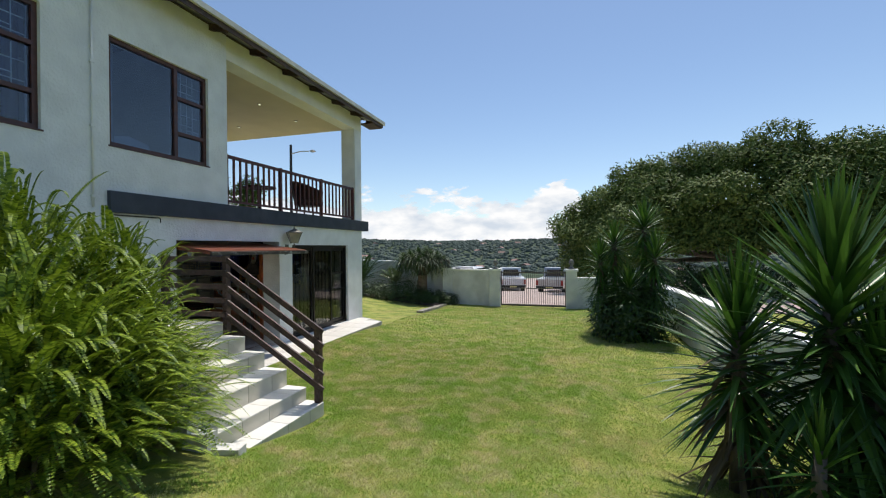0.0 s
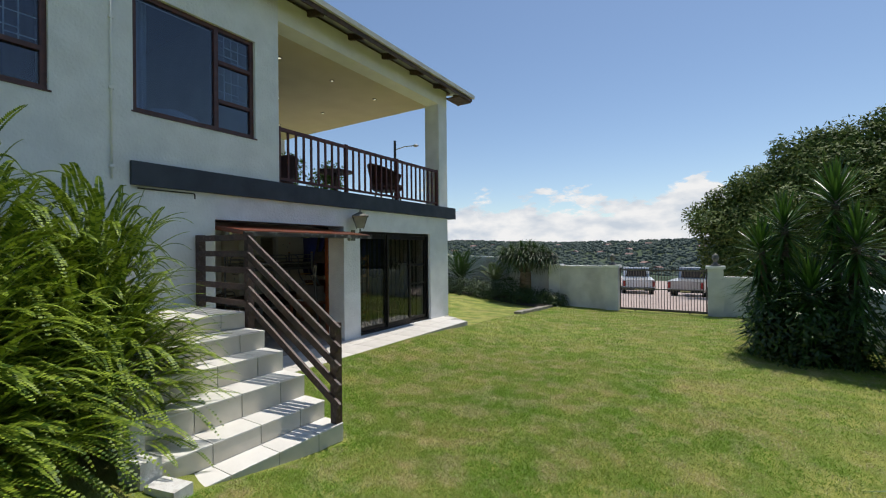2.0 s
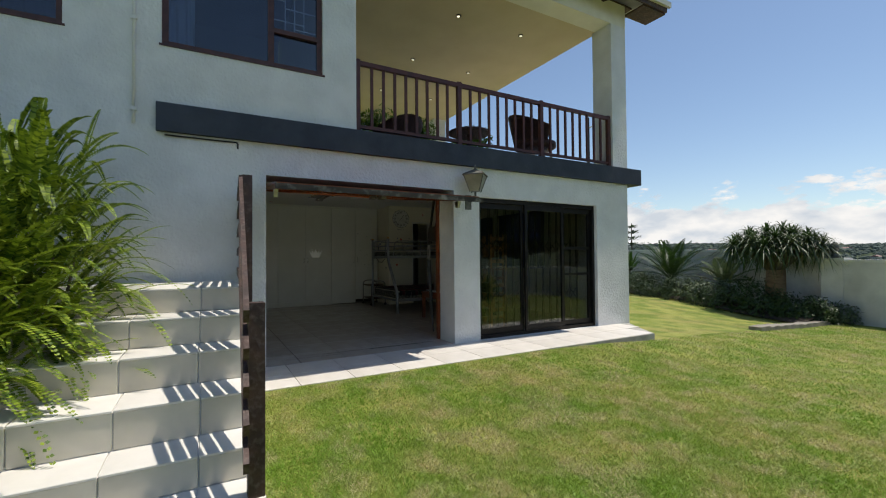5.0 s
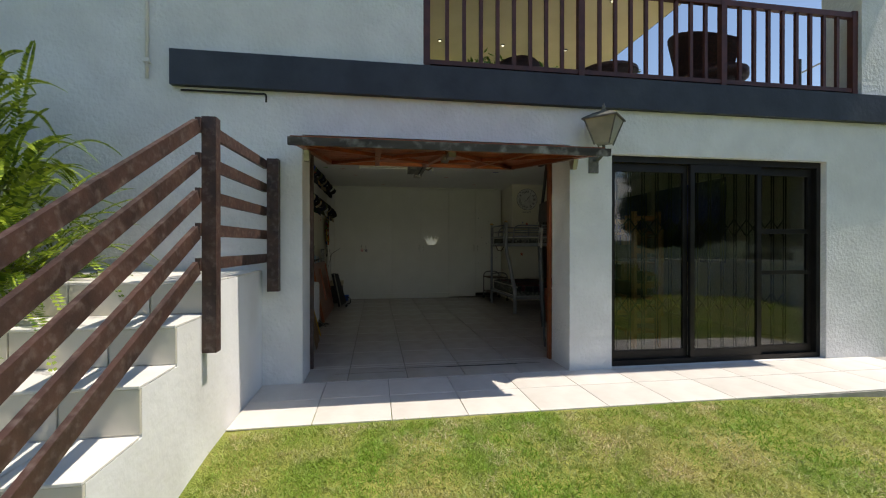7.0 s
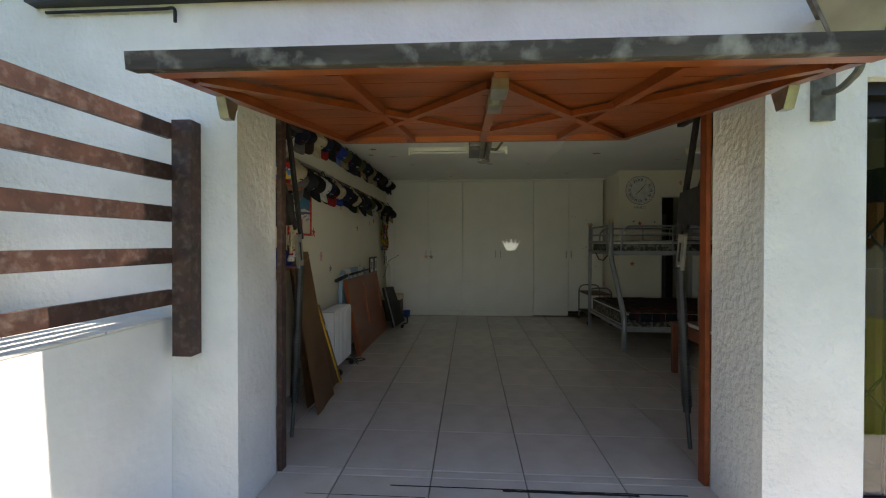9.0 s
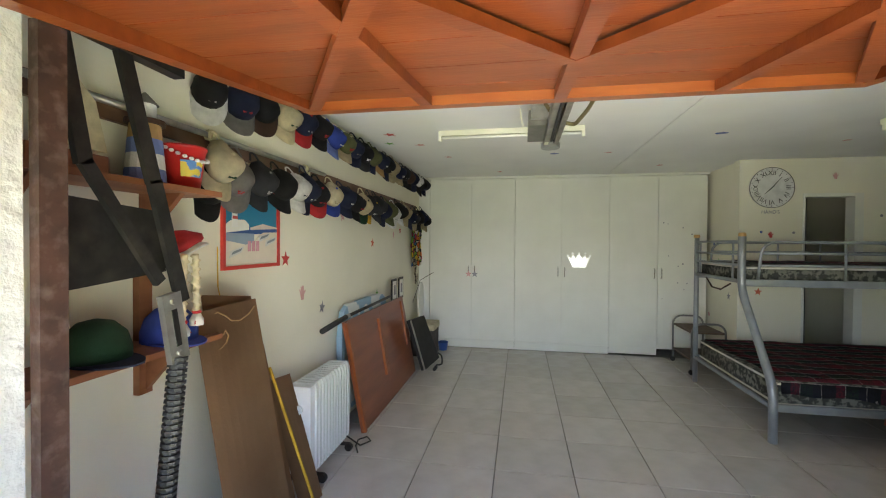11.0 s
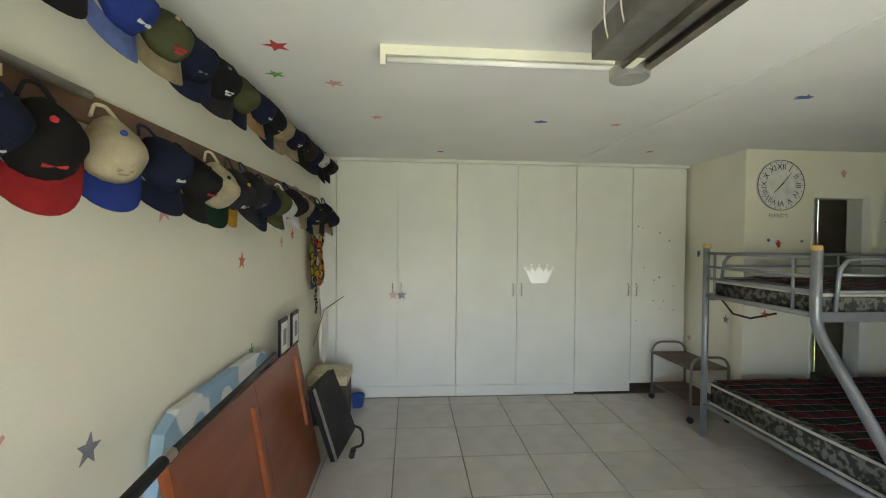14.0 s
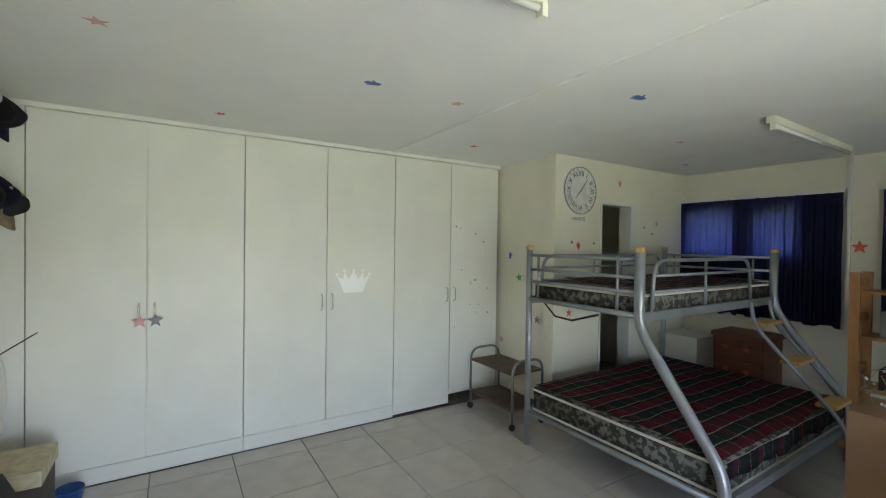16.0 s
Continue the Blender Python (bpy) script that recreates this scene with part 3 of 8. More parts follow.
def wicker_chair(x, y, turn):
    c = thing("wicker_chair", "dark red rounded wicker armchair on the terrace", "chair", (0, 0, 0), "terrace chairs")
    bm = bmesh.new()
    lathe(bm, [(0.30, 0.32), (0.36, 0.36), (0.36, 0.44), (0.30, 0.46)], seg=20)
    part("seat", bm, WICKER, c, smooth=True)
    bm = bmesh.new()
    n = 18
    rings = []
    for j in range(7):
        row = []
        for i in range(n + 1):
            a = radians(-115 + 230 * i / n)
            r = 0.36 + 0.10 * j / 6
            top = 0.42 + (0.18 + 0.32 * math.cos(a / 2) ** 3) * j / 6
            row.append(bm.verts.new((-r * math.cos(a), r * math.sin(a), top)))
        rings.append(row)
    for r0, r1 in zip(rings, rings[1:]):
        for i in range(n):
            bm.faces.new((r0[i], r0[i + 1], r1[i + 1], r1[i]))
    bmesh.ops.solidify(bm, geom=bm.faces, thickness=0.035)
    part("backrest", bm, WICKER, c, smooth=True)
    for sx in (-0.2, 0.2):
        for sy in (-0.2, 0.2):
            bm = bmesh.new()
            tube(bm, [(sx * 1.25, sy * 1.25, 0), (sx, sy, 0.33)], 0.022, 8)
            part("leg", bm, WICKER, c)
    c.matrix_basis = pose(x, y, 2.702, 0, 0, turn)


wicker_chair(-6.1, 9.55, 60)
wicker_chair(-7.4, 7.5, 200)
bm = bmesh.new()
lathe(bm, [(0.30, 3.40), (0.38, 3.41), (0.38, 3.44), (0.30, 3.45)], (-6.9, 8.7, 0), 20)
tb = thing("terrace_table", "small round dark red table between the terrace chairs", "table", (-6.9, 8.7, 2.702))
part("tabletop", bm, WICKER, tb)
bm = bmesh.new()
tube(bm, [(-6.9, 8.7, 2.72), (-6.9, 8.7, 3.41)], 0.04, 10)
part("pedestal", bm, WICKER, tb)
bm = bmesh.new()
lathe(bm, [(0.24, 2.702), (0.24, 2.73), (0.05, 2.76)], (-6.9, 8.7, 0), 16)
part("base", bm, WICKER, tb)

# ---- garage door, swung up ----
VARN = mat("varnished_red_brown_boards", (0.17, 0.036, 0.009), (0.25, 0.060, 0.015), 0.32, scale=5, stretch=(3, 0.5, 3), bump=0.001, bscale=30, vary=0.10, dirt=(0.14, 0.03, 0.01), dscale=1.5, damt=0.5)
VARN_L = mat("varnished_orange_battens", (0.25, 0.060, 0.014), (0.33, 0.092, 0.022), 0.35, scale=6, stretch=(3, 0.6, 3), vary=0.08)
WEATHER = mat("weathered_black_timber", (0.030, 0.024, 0.020), (0.085, 0.07, 0.06), 0.75, scale=14, stretch=(1, 0.15, 1), bump=0.004, bscale=30, dirt=(0.42, 0.40, 0.36), dscale=12, damt=0.7)
GALV = mat("galvanised_steel", (0.36, 0.35, 0.32), (0.48, 0.47, 0.43), 0.4, 0.8, scale=20)
BLACK_ST = mat("black_painted_steel", (0.012, 0.012, 0.012), (0.030, 0.028, 0.026), 0.45, 0.3, scale=18, bump=0.001, dirt=(0.10, 0.08, 0.06), dscale=12, damt=0.3)
GY0, GY1, GX0, GX1, GZ0, GZ1 = 5.09, 7.46, -4.765, -7.0, 1.877, 2.165
gd = thing("garage_door", "varnished red-brown timber tilt-up garage door standing open overhead", "garage door", (GX1, 6.28, 2.0))
slope = Vector((GX1 - GX0, 0, GZ1 - GZ0))
run = slope.length
slope.normalize()
upn = Vector((-slope.z, 0, slope.x)) * -1
if upn.z < 0:
    upn = -upn


def on_door(v, y, h=0.0):
    """v metres back from the front edge, h above the underside of the boards."""
    return Vector((GX0, 0, GZ0)) + slope * v + upn * h + Vector((0, y, 0))


nb = 17
for k in range(nb):
    v = run * (k + 0.5) / nb
    bm = bmesh.new()
    beam(bm, on_door(v, GY0 + 0.01, 0.03), on_door(v, GY1 - 0.01, 0.03), run / nb + 0.006, 0.02 + 0.003 * (k % 2), upn)
    soften(bm, 0.003, 1)
    part("board", bm, VARN, gd)
for a, b in ((0.06, 0.0), (run - 0.05, 0.0)):
    bm = bmesh.new()
    beam(bm, on_door(a, GY0 + 0.02, 0.0), on_door(a, GY1 - 0.02, 0.0), 0.09, 0.04, upn)
    part("edge_rail", bm, VARN_L, gd)
for y in (GY0 + 0.06, GY0 + (GY1 - GY0) * 0.26, 6.28, GY0 + (GY1 - GY0) * 0.76, GY1 - 0.06):
    bm = bmesh.new()
    beam(bm, on_door(0.11, y, -0.001), on_door(run - 0.10, y, -0.001), 0.05, 0.04, upn)
    soften(bm, 0.004, 1)
    part("stile", bm, VARN, gd)
for s in (0, 1):
    for ya, va, yb, vb in ((GY0 + 0.1, 0.16, 6.26, run * 0.72), (GY0 + 0.1, run - 0.12, 6.26, 0.35)):
        ya2, yb2 = (ya, yb) if not s else (GY0 + GY1 - ya, GY0 + GY1 - yb)
        bm = bmesh.new()
        beam(bm, on_door(va, ya2, -0.008), on_door(vb, yb2, -0.008), 0.05, 0.03, upn)
        soften(bm, 0.004, 1)
        part("brace", bm, VARN, gd)
bm = bmesh.new()
beam(bm, on_door(-0.02, GY0, 0.0), on_door(-0.02, GY1 + 0.02, 0.0), 0.05, 0.055, upn)
soften(bm, 0.007)
part("bottom_edge", bm, WEATHER, gd, "weathered black timber door edge with flaking paint")
bm = bmesh.new()
for v in (0.25, 0.55):
    p = on_door(v, 6.28, -0.045)
    box(bm, p.x - 0.06, p.y - 0.03, p.z - 0.02, p.x + 0.06, p.y + 0.03, p.z + 0.02)
p, q = on_door(0.2, 6.28, -0.045), on_door(0.62, 6.28, -0.04)
beam(bm, p, q, 0.03, 0.012)
part("lock_bar", bm, GALV, gd, "galvanised lock bar in the middle of the door")
for s, y in ((1, GY0 + 0.06), (-1, GY1 - 0.06)):
    bm = bmesh.new()
    p = on_door(0.42, y, -0.05)
    prism(bm, [(-0.05, 0.02), (0.05, 0.02), (0.02, -0.06), (-0.02, -0.06)], -0.02, 0.02, Matrix.Translation(p) @ Matrix(((1, 0, 0, 0), (0, 0, 1, 0), (0, 1, 0, 0), (0, 0, 0, 1))))
    part("bracket", bm, GALV, gd)
# arms, springs and weight plates beside the opening
for s, y in ((1, 5.03), (-1, 7.52)):
    g = thing("door_spring_arm", "black steel lever arm with a ribbed spring beside the garage door", "door arm", (-6.1, y, 0), "garage door arms")
    bm = bmesh.new()
    box(bm, -6.27, y - 0.02, 2.05, -5.82, y + 0.02, 2.13)
    part("top_track", bm, BLACK_ST, g)
    for a, b, w in (((-6.06, 2.08), (-6.17, 1.70), 0.045), ((-6.17, 1.71), (-6.28, 1.33), 0.045), ((-5.90, 2.05), (-5.96, 1.72), 0.04), ((-5.96, 1.73), (-6.19, 1.40), 0.035)):
        bm = bmesh.new()
        beam(bm, (a[0], y, a[1]), (b[0], y, b[1]), 0.018, w, (1, 0, 0))
        soften(bm, 0.004, 1)
        part("lever", bm, BLACK_ST, g)
    bm = bmesh.new()
    prism(bm, [(-6.24, 1.43), (-6.20, 1.62), (-5.93, 1.64), (-5.93, 1.40)], y - 0.034, y - 0.022, Matrix(((1, 0, 0, 0), (0, 0, 1, 0), (0, 1, 0, 0), (0, 0, 0, 1))))
    part("weight_plate", bm, BLACK_ST, g)
    bm = bmesh.new()
    beam(bm, (-6.225, y, 1.36), (-6.265, y, 1.14), 0.02, 0.075, (1, 0, 0))
    soften(bm, 0.012, 2)
    link = part("slotted_link", bm, GALV, g, "galvanised slotted link plate")
    # thin black bars on both faces stand in for the dark open slot
    for side in (-1, 1):
        bm = bmesh.new()
        beam(bm, (-6.234, y + side * 0.0115, 1.31), (-6.256, y + side * 0.0115, 1.19), 0.003, 0.020, (1, 0, 0))
        part("slot_dark_bar", bm, BLACK_ST, link)
        for z in (1.335, 1.165):
            bm = bmesh.new()
            tube(bm, [(-6.26 + 0.18 * (z - 1.165), y + side * 0.009, z), (-6.26 + 0.18 * (z - 1.165), y + side * 0.017, z)], 0.010, 6)
            part("bolt", bm, GALV, link)
    bm = bmesh.new()
    n = 46
    for k in range(n):
        f = k / n
        c = Vector((-6.262 + 0.10 * f, y, 1.15 - 0.86 * f))
        tube(bm, [c, c + Vector((0.0012, 0, -0.010))], 0.030, 10)
    tube(bm, [(-6.262, y, 1.15), (-6.16, y, 0.26)], 0.024, 8)
    tube(bm, [(-6.16, y, 0.28), (-6.12, y, 0.05)], 0.012, 6)
    part("spring", bm, mat("grey_ribbed_spring", (0.035, 0.035, 0.035), (0.07, 0.07, 0.068), 0.5, 0.5), g)
for y0, y1, wood in ((5.082, 5.108, BROWN_WOOD), (7.432, 7.458, VARN)):
    boxsolid("trim_door_jamb", (-5.86, y0, -0.004, -5.80, y1, 2.0), wood, "red-brown timber jamb lining of the garage opening", "door jamb", 0.004, "structure")

# ---- sliding door with security gate ----
sd = thing("door_sliding", "bronze aluminium glazed sliding door with a trellis security gate behind", "sliding door", (-5.6, 9.0, 0), kind="structure")
SX = -5.50
bm = bmesh.new()
for q in ((SX - 0.05, 7.882, 0.0, SX + 0.05, 10.258, 0.05), (SX - 0.05, 7.882, 1.96, SX + 0.05, 10.258, 2.018), (SX - 0.05, 7.882, 0.05, SX + 0.05, 7.93, 1.96), (SX - 0.05, 10.21, 0.05, SX + 0.05, 10.258, 1.96)):
    box(bm, *q)
part("door_frame", bm, ALU, sd)
edges = [7.93, 8.76, 9.56, 10.21]
for i, (a, b) in enumerate(zip(edges, edges[1:])):
    x = SX + (0.025 if i == 1 else -0.02)
    bm = bmesh.new()
    for q in ((x - 0.018, a, 0.05, x + 0.018, a + 0.045, 1.96), (x - 0.018, b - 0.045, 0.05, x + 0.018, b, 1.96), (x - 0.018, a + 0.045, 0.05, x + 0.018, b - 0.045, 0.13), (x - 0.018, a + 0.045, 1.88, x + 0.018, b - 0.045, 1.96)):
        box(bm, *q)
    if i == 2:
        box(bm, x - 0.018, a + 0.045, 1.28, x + 0.018, b - 0.045, 1.33)
        box(bm, x - 0.018, a + 0.045, 0.86, x + 0.018, b - 0.045, 0.90)
    leaf = part("door_leaf", bm, ALU, sd)
    pn = part("pane", bmesh.new(), TINTED, leaf)
    bm = bmesh.new()
    box(bm, x - 0.003, a + 0.045, 0.13, x + 0.003, b - 0.045, 1.88)
    bm.to_mesh(pn.data)
    bm.free()
    pn.matrix_basis = Matrix()
    pn.visible_shadow = False
sg = thing("security_gate", "black steel trellis security gate drawn across the sliding door", "security gate", (-5.70, 9.0, 0))
for k in range(15):
    y = 7.95 + 2.15 * k / 14
    bm = bmesh.new()
    for d in (-0.014, 0.014):
        beam(bm, (-5.70, y + d, 0.02), (-5.70, y + d, 1.96), 0.010, 0.008, (0, 1, 0))
    part("upright", bm, BLACK_ST, sg)
for z in (0.55, 1.35):
    bm = bmesh.new()
    for k in range(14):
        y0, y1 = 7.95 + 2.15 * k / 14, 7.95 + 2.15 * (k + 1) / 14
        beam(bm, (-5.712, y0, z - 0.09), (-5.712, y1, z + 0.09), 0.006, 0.012)
        beam(bm, (-5.716, y0, z + 0.09), (-5.716, y1, z - 0.09), 0.006, 0.012)
    part("trellis", bm, BLACK_ST, sg)

# ---- wall lantern ----
LANT = mat("aged_grey_lantern_metal", (0.09, 0.09, 0.075), (0.16, 0.155, 0.13), 0.6, 0.3, scale=20, dirt=(0.3, 0.29, 0.25), damt=0.5, dscale=10)
LGL = mat("dusty_lantern_glass", (0.22, 0.22, 0.16), (0.30, 0.29, 0.21), 0.4, scale=8)
la = thing("wall_lantern", "weathered four-sided grey lantern on a wall bracket beside the garage", "lantern", (-5.2, 7.69, 1.9))
LC = (-5.20, 7.69)
bm = bmesh.new()
lathe(bm, [(0.085, 2.06), (0.185, 2.27)], (*LC, 0), 4)
part("glass", bm, LGL, la)
bm = bmesh.new()
for k in range(4):
    a = 2 * math.pi * k / 4
    c, s = math.cos(a), math.sin(a)
    tube(bm, [(LC[0] + 0.088 * c, LC[1] + 0.088 * s, 2.05), (LC[0] + 0.189 * c, LC[1] + 0.189 * s, 2.275)], 0.007, 5)
part("ribs", bm, LANT, la)
bm = bmesh.new()
lathe(bm, [(0.215, 2.268), (0.21, 2.28), (0.11, 2.325), (0.055, 2.345), (0.03, 2.355), (0.014, 2.375), (0.018, 2.39), (0.004, 2.425)], (*LC, 0), 4)
part("cap", bm, LANT, la)
bm = bmesh.new()
tube(bm, arc([(LC[0], LC[1], 2.05), (LC[0], LC[1], 1.98), (LC[0] - 0.10, LC[1], 1.93), (FX + 0.01, LC[1], 1.95)]), 0.014, 8)
box(bm, FX, LC[1] - 0.045, 1.83, FX + 0.02, LC[1] + 0.045, 2.03)
part("bracket", bm, LANT, la)

# ---- boundary walls and gate ----
def wall_between(name, a, b, top_a, top_b, thick, label):
    """A plastered wall on a line, with a coping; its foot follows the ground."""
    a, b = Vector((*a, 0)), Vector((*b, 0))
    d = (b - a).normalized()
    s = Vector((-d.y, d.x, 0)) * thick / 2
    w = thing(name, label, "garden wall", (a.x, a.y, 0), kind="structure")
    for n, ht, z_lo, z_hi, m in (("body", 1.0, None, 0.0, WALLP), ("coping", 1.25, 0.0, 0.06, COPE)):
        bm = bmesh.new()
        lo, hi = [], []
        for p, t in ((a, top_a), (b, top_b)):
            for q in (-1, 1):
                e = p + s * q * ht
                lo.append(bm.verts.new((e.x, e.y, ground_z(e.x, e.y) - 0.4 if z_lo is None else t + z_lo)))
                hi.append(bm.verts.new((e.x, e.y, t + z_hi)))
        for f in ((lo[0], lo[1], lo[3], lo[2]), (hi[0], hi[2], hi[3], hi[1]), (lo[0], lo[2], hi[2], hi[0]), (lo[1], hi[1], hi[3], lo[3]), (lo[0], hi[0], hi[1], lo[1]), (lo[2], lo[3], hi[3], hi[2])):
            bm.faces.new(f)
        part(n, bm, m, w)


WALLP = mat("stained_garden_wall_plaster", (0.56, 0.57, 0.56), (0.68, 0.68, 0.66), 0.85, scale=2.5, bump=0.006, bscale=18, dirt=(0.26, 0.25, 0.20), dscale=1.1, damt=0.5)
COPE = mat("white_coping", (0.72, 0.72, 0.69), (0.80, 0.80, 0.77), 0.8, scale=3, dirt=(0.4, 0.39, 0.34), damt=0.4)
wall_between("garden_wall_corner", (-4.50, 17.45), (-2.80, 17.1), 0.98, 0.98, 0.20, "white plastered garden wall beside the driveway gate")
wall_between("garden_wall_bed", (-24.0, 24.5), (-4.72, 17.6), 1.60, 1.22, 0.20, "white plastered garden wall behind the planted bed")
wall_between("garden_wall_gate_side", (0.52, 17.1), (2.85, 17.2), 0.70, 0.70, 0.20, "white plastered low garden wall beside the gate")
wall_between("garden_wall_side", (2.85, 17.1), (2.85, -6.0), 0.70, 0.95, 0.20, "white plastered low garden wall along the lawn")


def gate_pillar(x, y):
    z0 = ground_z(x, y)
    p = thing("gate_pillar", "square white plastered gate pillar with a small lantern on its cap", "pillar", (x, y, z0), "gate pillars")
    boxpart("shaft", (x - 0.2, y - 0.2, z0 - 0.3, x + 0.2, y + 0.2, 1.00), WALLP, p, 0.01)
    boxpart("cap", (x - 0.25, y - 0.25, 1.00, x + 0.25, y + 0.25, 1.08), COPE, p, 0.02)
    bm = bmesh.new()
    lathe(bm, [(0.16, 1.08), (0.10, 1.13), (0.05, 1.16), (0.04, 1.22), (0.08, 1.26), (0.10, 1.36), (0.06, 1.42), (0.01, 1.46)], (x, y, 0), 10)
    part("lantern", bm, LANT, p, smooth=True)


gate_pillar(-2.58, 17.0)
gate_pillar(0.33, 17.0)
gate_pillar(-4.68, 17.52)
GATE = mat("brown_grey_gate_steel", (0.10, 0.085, 0.075), (0.16, 0.14, 0.12), 0.55, 0.4, scale=10)
gate = thing("driveway_gate", "closed brown-grey steel driveway gate with upright bars", "gate", (-1.1, 17.0, -0.4))
for n, z, h in (("top_rail", 0.93, 0.05), ("middle_rail", 0.32, 0.03), ("bottom_rail", -0.34, 0.06)):
    boxpart(n, (-2.36, 16.98, z - h / 2, 0.12, 17.02, z + h / 2), GATE, gate)
for k in range(31):
    x = -2.34 + 2.44 * k / 30
    bm = bmesh.new()
    tube(bm, [(x, 17.0, -0.32), (x, 17.0, 0.99 + 0.05 * math.sin(math.pi * k / 30))], 0.009 if k not in (0, 30) else 0.02, 6)
    part("bar", bm, GATE, gate)
for x in (-1.9, -0.35):
    boxpart("foot", (x - 0.02, 16.98, -0.47, x + 0.02, 17.02, -0.36), GATE, gate)
# paved road beyond the gate
bm = bmesh.new()
g = []
for j in range(24):
    y = 17.25 + j * 1.25
    g.append([bm.verts.new((x, y, ground_z(x, y) + 0.03)) for x in np.linspace(-16, 12, 24)])
for r0, r1 in zip(g, g[1:]):
    for i in range(23):
        bm.faces.new((r0[i], r0[i + 1], r1[i + 1], r1[i]))
solid("road", bm, mat("pinkish_brick_paving", (0.34, 0.26, 0.23), (0.44, 0.35, 0.31), 0.85, scale=3, bump=0.004, bscale=12, dirt=(0.26, 0.22, 0.2), damt=0.4), "pinkish brick paved road beyond the gate", "road", kind="structure", smooth=True)

# ---- parked vehicles ----
CARW = mat("white_car_paint", (0.74, 0.75, 0.76), (0.78, 0.79, 0.80), 0.25, coat=0.6, scale=3)
CARS = mat("silver_car_paint", (0.42, 0.43, 0.44), (0.50, 0.51, 0.52), 0.3, 0.4, coat=0.5, scale=3)
CARGL = mat("dark_car_glass", (0.015, 0.018, 0.02), (0.03, 0.033, 0.036), 0.08)
TYRE = mat("black_tyre_rubber", (0.012, 0.012, 0.012), (0.022, 0.022, 0.022), 0.8)
TAIL = mat("red_tail_lamp", (0.30, 0.012, 0.010), (0.38, 0.02, 0.015), 0.3)
PLATE = mat("yellow_number_plate", (0.62, 0.55, 0.22), (0.68, 0.6, 0.25), 0.5)


def side_profile(bm, prof, w):
    prism(bm, prof, -w / 2, w / 2, Matrix(((0, 0, 1, 0), (1, 0, 0, 0), (0, 1, 0, 0), (0, 0, 0, 1))))


def vehicle(name, label, x, y, turn, paint, pickup):
    v = thing(name, label, "car", (0, 0, 0), "parked vehicles")
    bm = bmesh.new()
    if pickup:
        side_profile(bm, [(-2.5, 0.45), (2.4, 0.45), (2.45, 0.85), (1.2, 1.02), (0.75, 1.05), (-0.62, 1.05), (-2.5, 1.02)], 1.76)
    else:
        side_profile(bm, [(-2.1, 0.35), (2.1, 0.35), (2.15, 0.7), (1.1, 0.95), (-1.9, 1.0), (-2.15, 0.9)], 1.70)
    soften(bm, 0.07, 3)
    part("body", bm, paint, v)
    bm = bmesh.new()
    if pickup:
        side_profile(bm, [(1.1, 1.0), (0.55, 1.62), (0.35, 1.68), (-0.35, 1.68), (-0.58, 1.0)], 1.52)
    else:
        side_profile(bm, [(1.1, 0.92), (0.45, 1.42), (-1.5, 1.46), (-2.0, 0.98)], 1.46)
    soften(bm, 0.06, 3)
    part("cabin", bm, paint, v)
    bk = -0.53 if pickup else -1.86
    zt = (1.10, 1.56) if pickup else (1.04, 1.36)
    bm = bmesh.new()
    prism(bm, [(-0.62, zt[0]), (0.62, zt[0]), (0.54, zt[1]), (-0.54, zt[1])], -0.03, 0.03, Matrix.Translation((0, bk, 0)) @ Matrix(((1, 0, 0, 0), (0, 0, 1, 0), (0, 1, 0, 0), (0, 0, 0, 1))))
    part("rear_window", bm, CARGL, v)
    for sx in (-1, 1):
        bm = bmesh.new()
        side_profile(bm, [(0.85, zt[0]), (0.48, zt[1]), (-0.3, zt[1]), (-0.42, zt[0])], 0.02)
        bmesh.ops.translate(bm, vec=(sx * (0.76 if pickup else 0.73), 0, 0), verts=bm.verts)
        part("side_window", bm, CARGL, v)
        for wy in (1.5, -1.45):
            bm = bmesh.new()
            tube(bm, [(sx * 0.66, wy, 0.34), (sx * 0.89, wy, 0.34)], 0.34, 18)
            t = part("wheel", bm, TYRE, v)
            bm = bmesh.new()
            tube(bm, [(sx * 0.885, wy, 0.34), (sx * 0.90, wy, 0.34)], 0.20, 14)
            part("rim", bm, GALV, t).matrix_basis = Matrix()
        e = -2.5 if pickup else -2.13
        boxpart("tail_lamp", (sx * 0.80 - 0.07, e - 0.02, 0.62, sx * 0.80 + 0.07, e + 0.05, 0.95), TAIL, v, 0.01)
    e = -2.5 if pickup else -2.13
    boxpart("bumper", (-0.86, e - 0.08, 0.40, 0.86, e + 0.05, 0.56), TYRE if pickup else paint, v, 0.02)
    boxpart("number_plate", (-0.25, e - 0.095, 0.42, 0.25, e - 0.082, 0.53), PLATE, v)
    v.matrix_basis = pose(x, y, ground_z(x, y) + 0.03, 0, 0, turn)


vehicle("pickup_truck", "white double-cab pickup parked on the paved road", -4.1, 32.4, 12, CARW, True)
vehicle("pickup_truck", "silver-grey pickup parked on the paved road", -0.7, 31.0, -8, CARS, True)
vehicle("station_wagon", "white station wagon parked beyond the garden wall", -8.4, 34.5, 70, CARW, False)

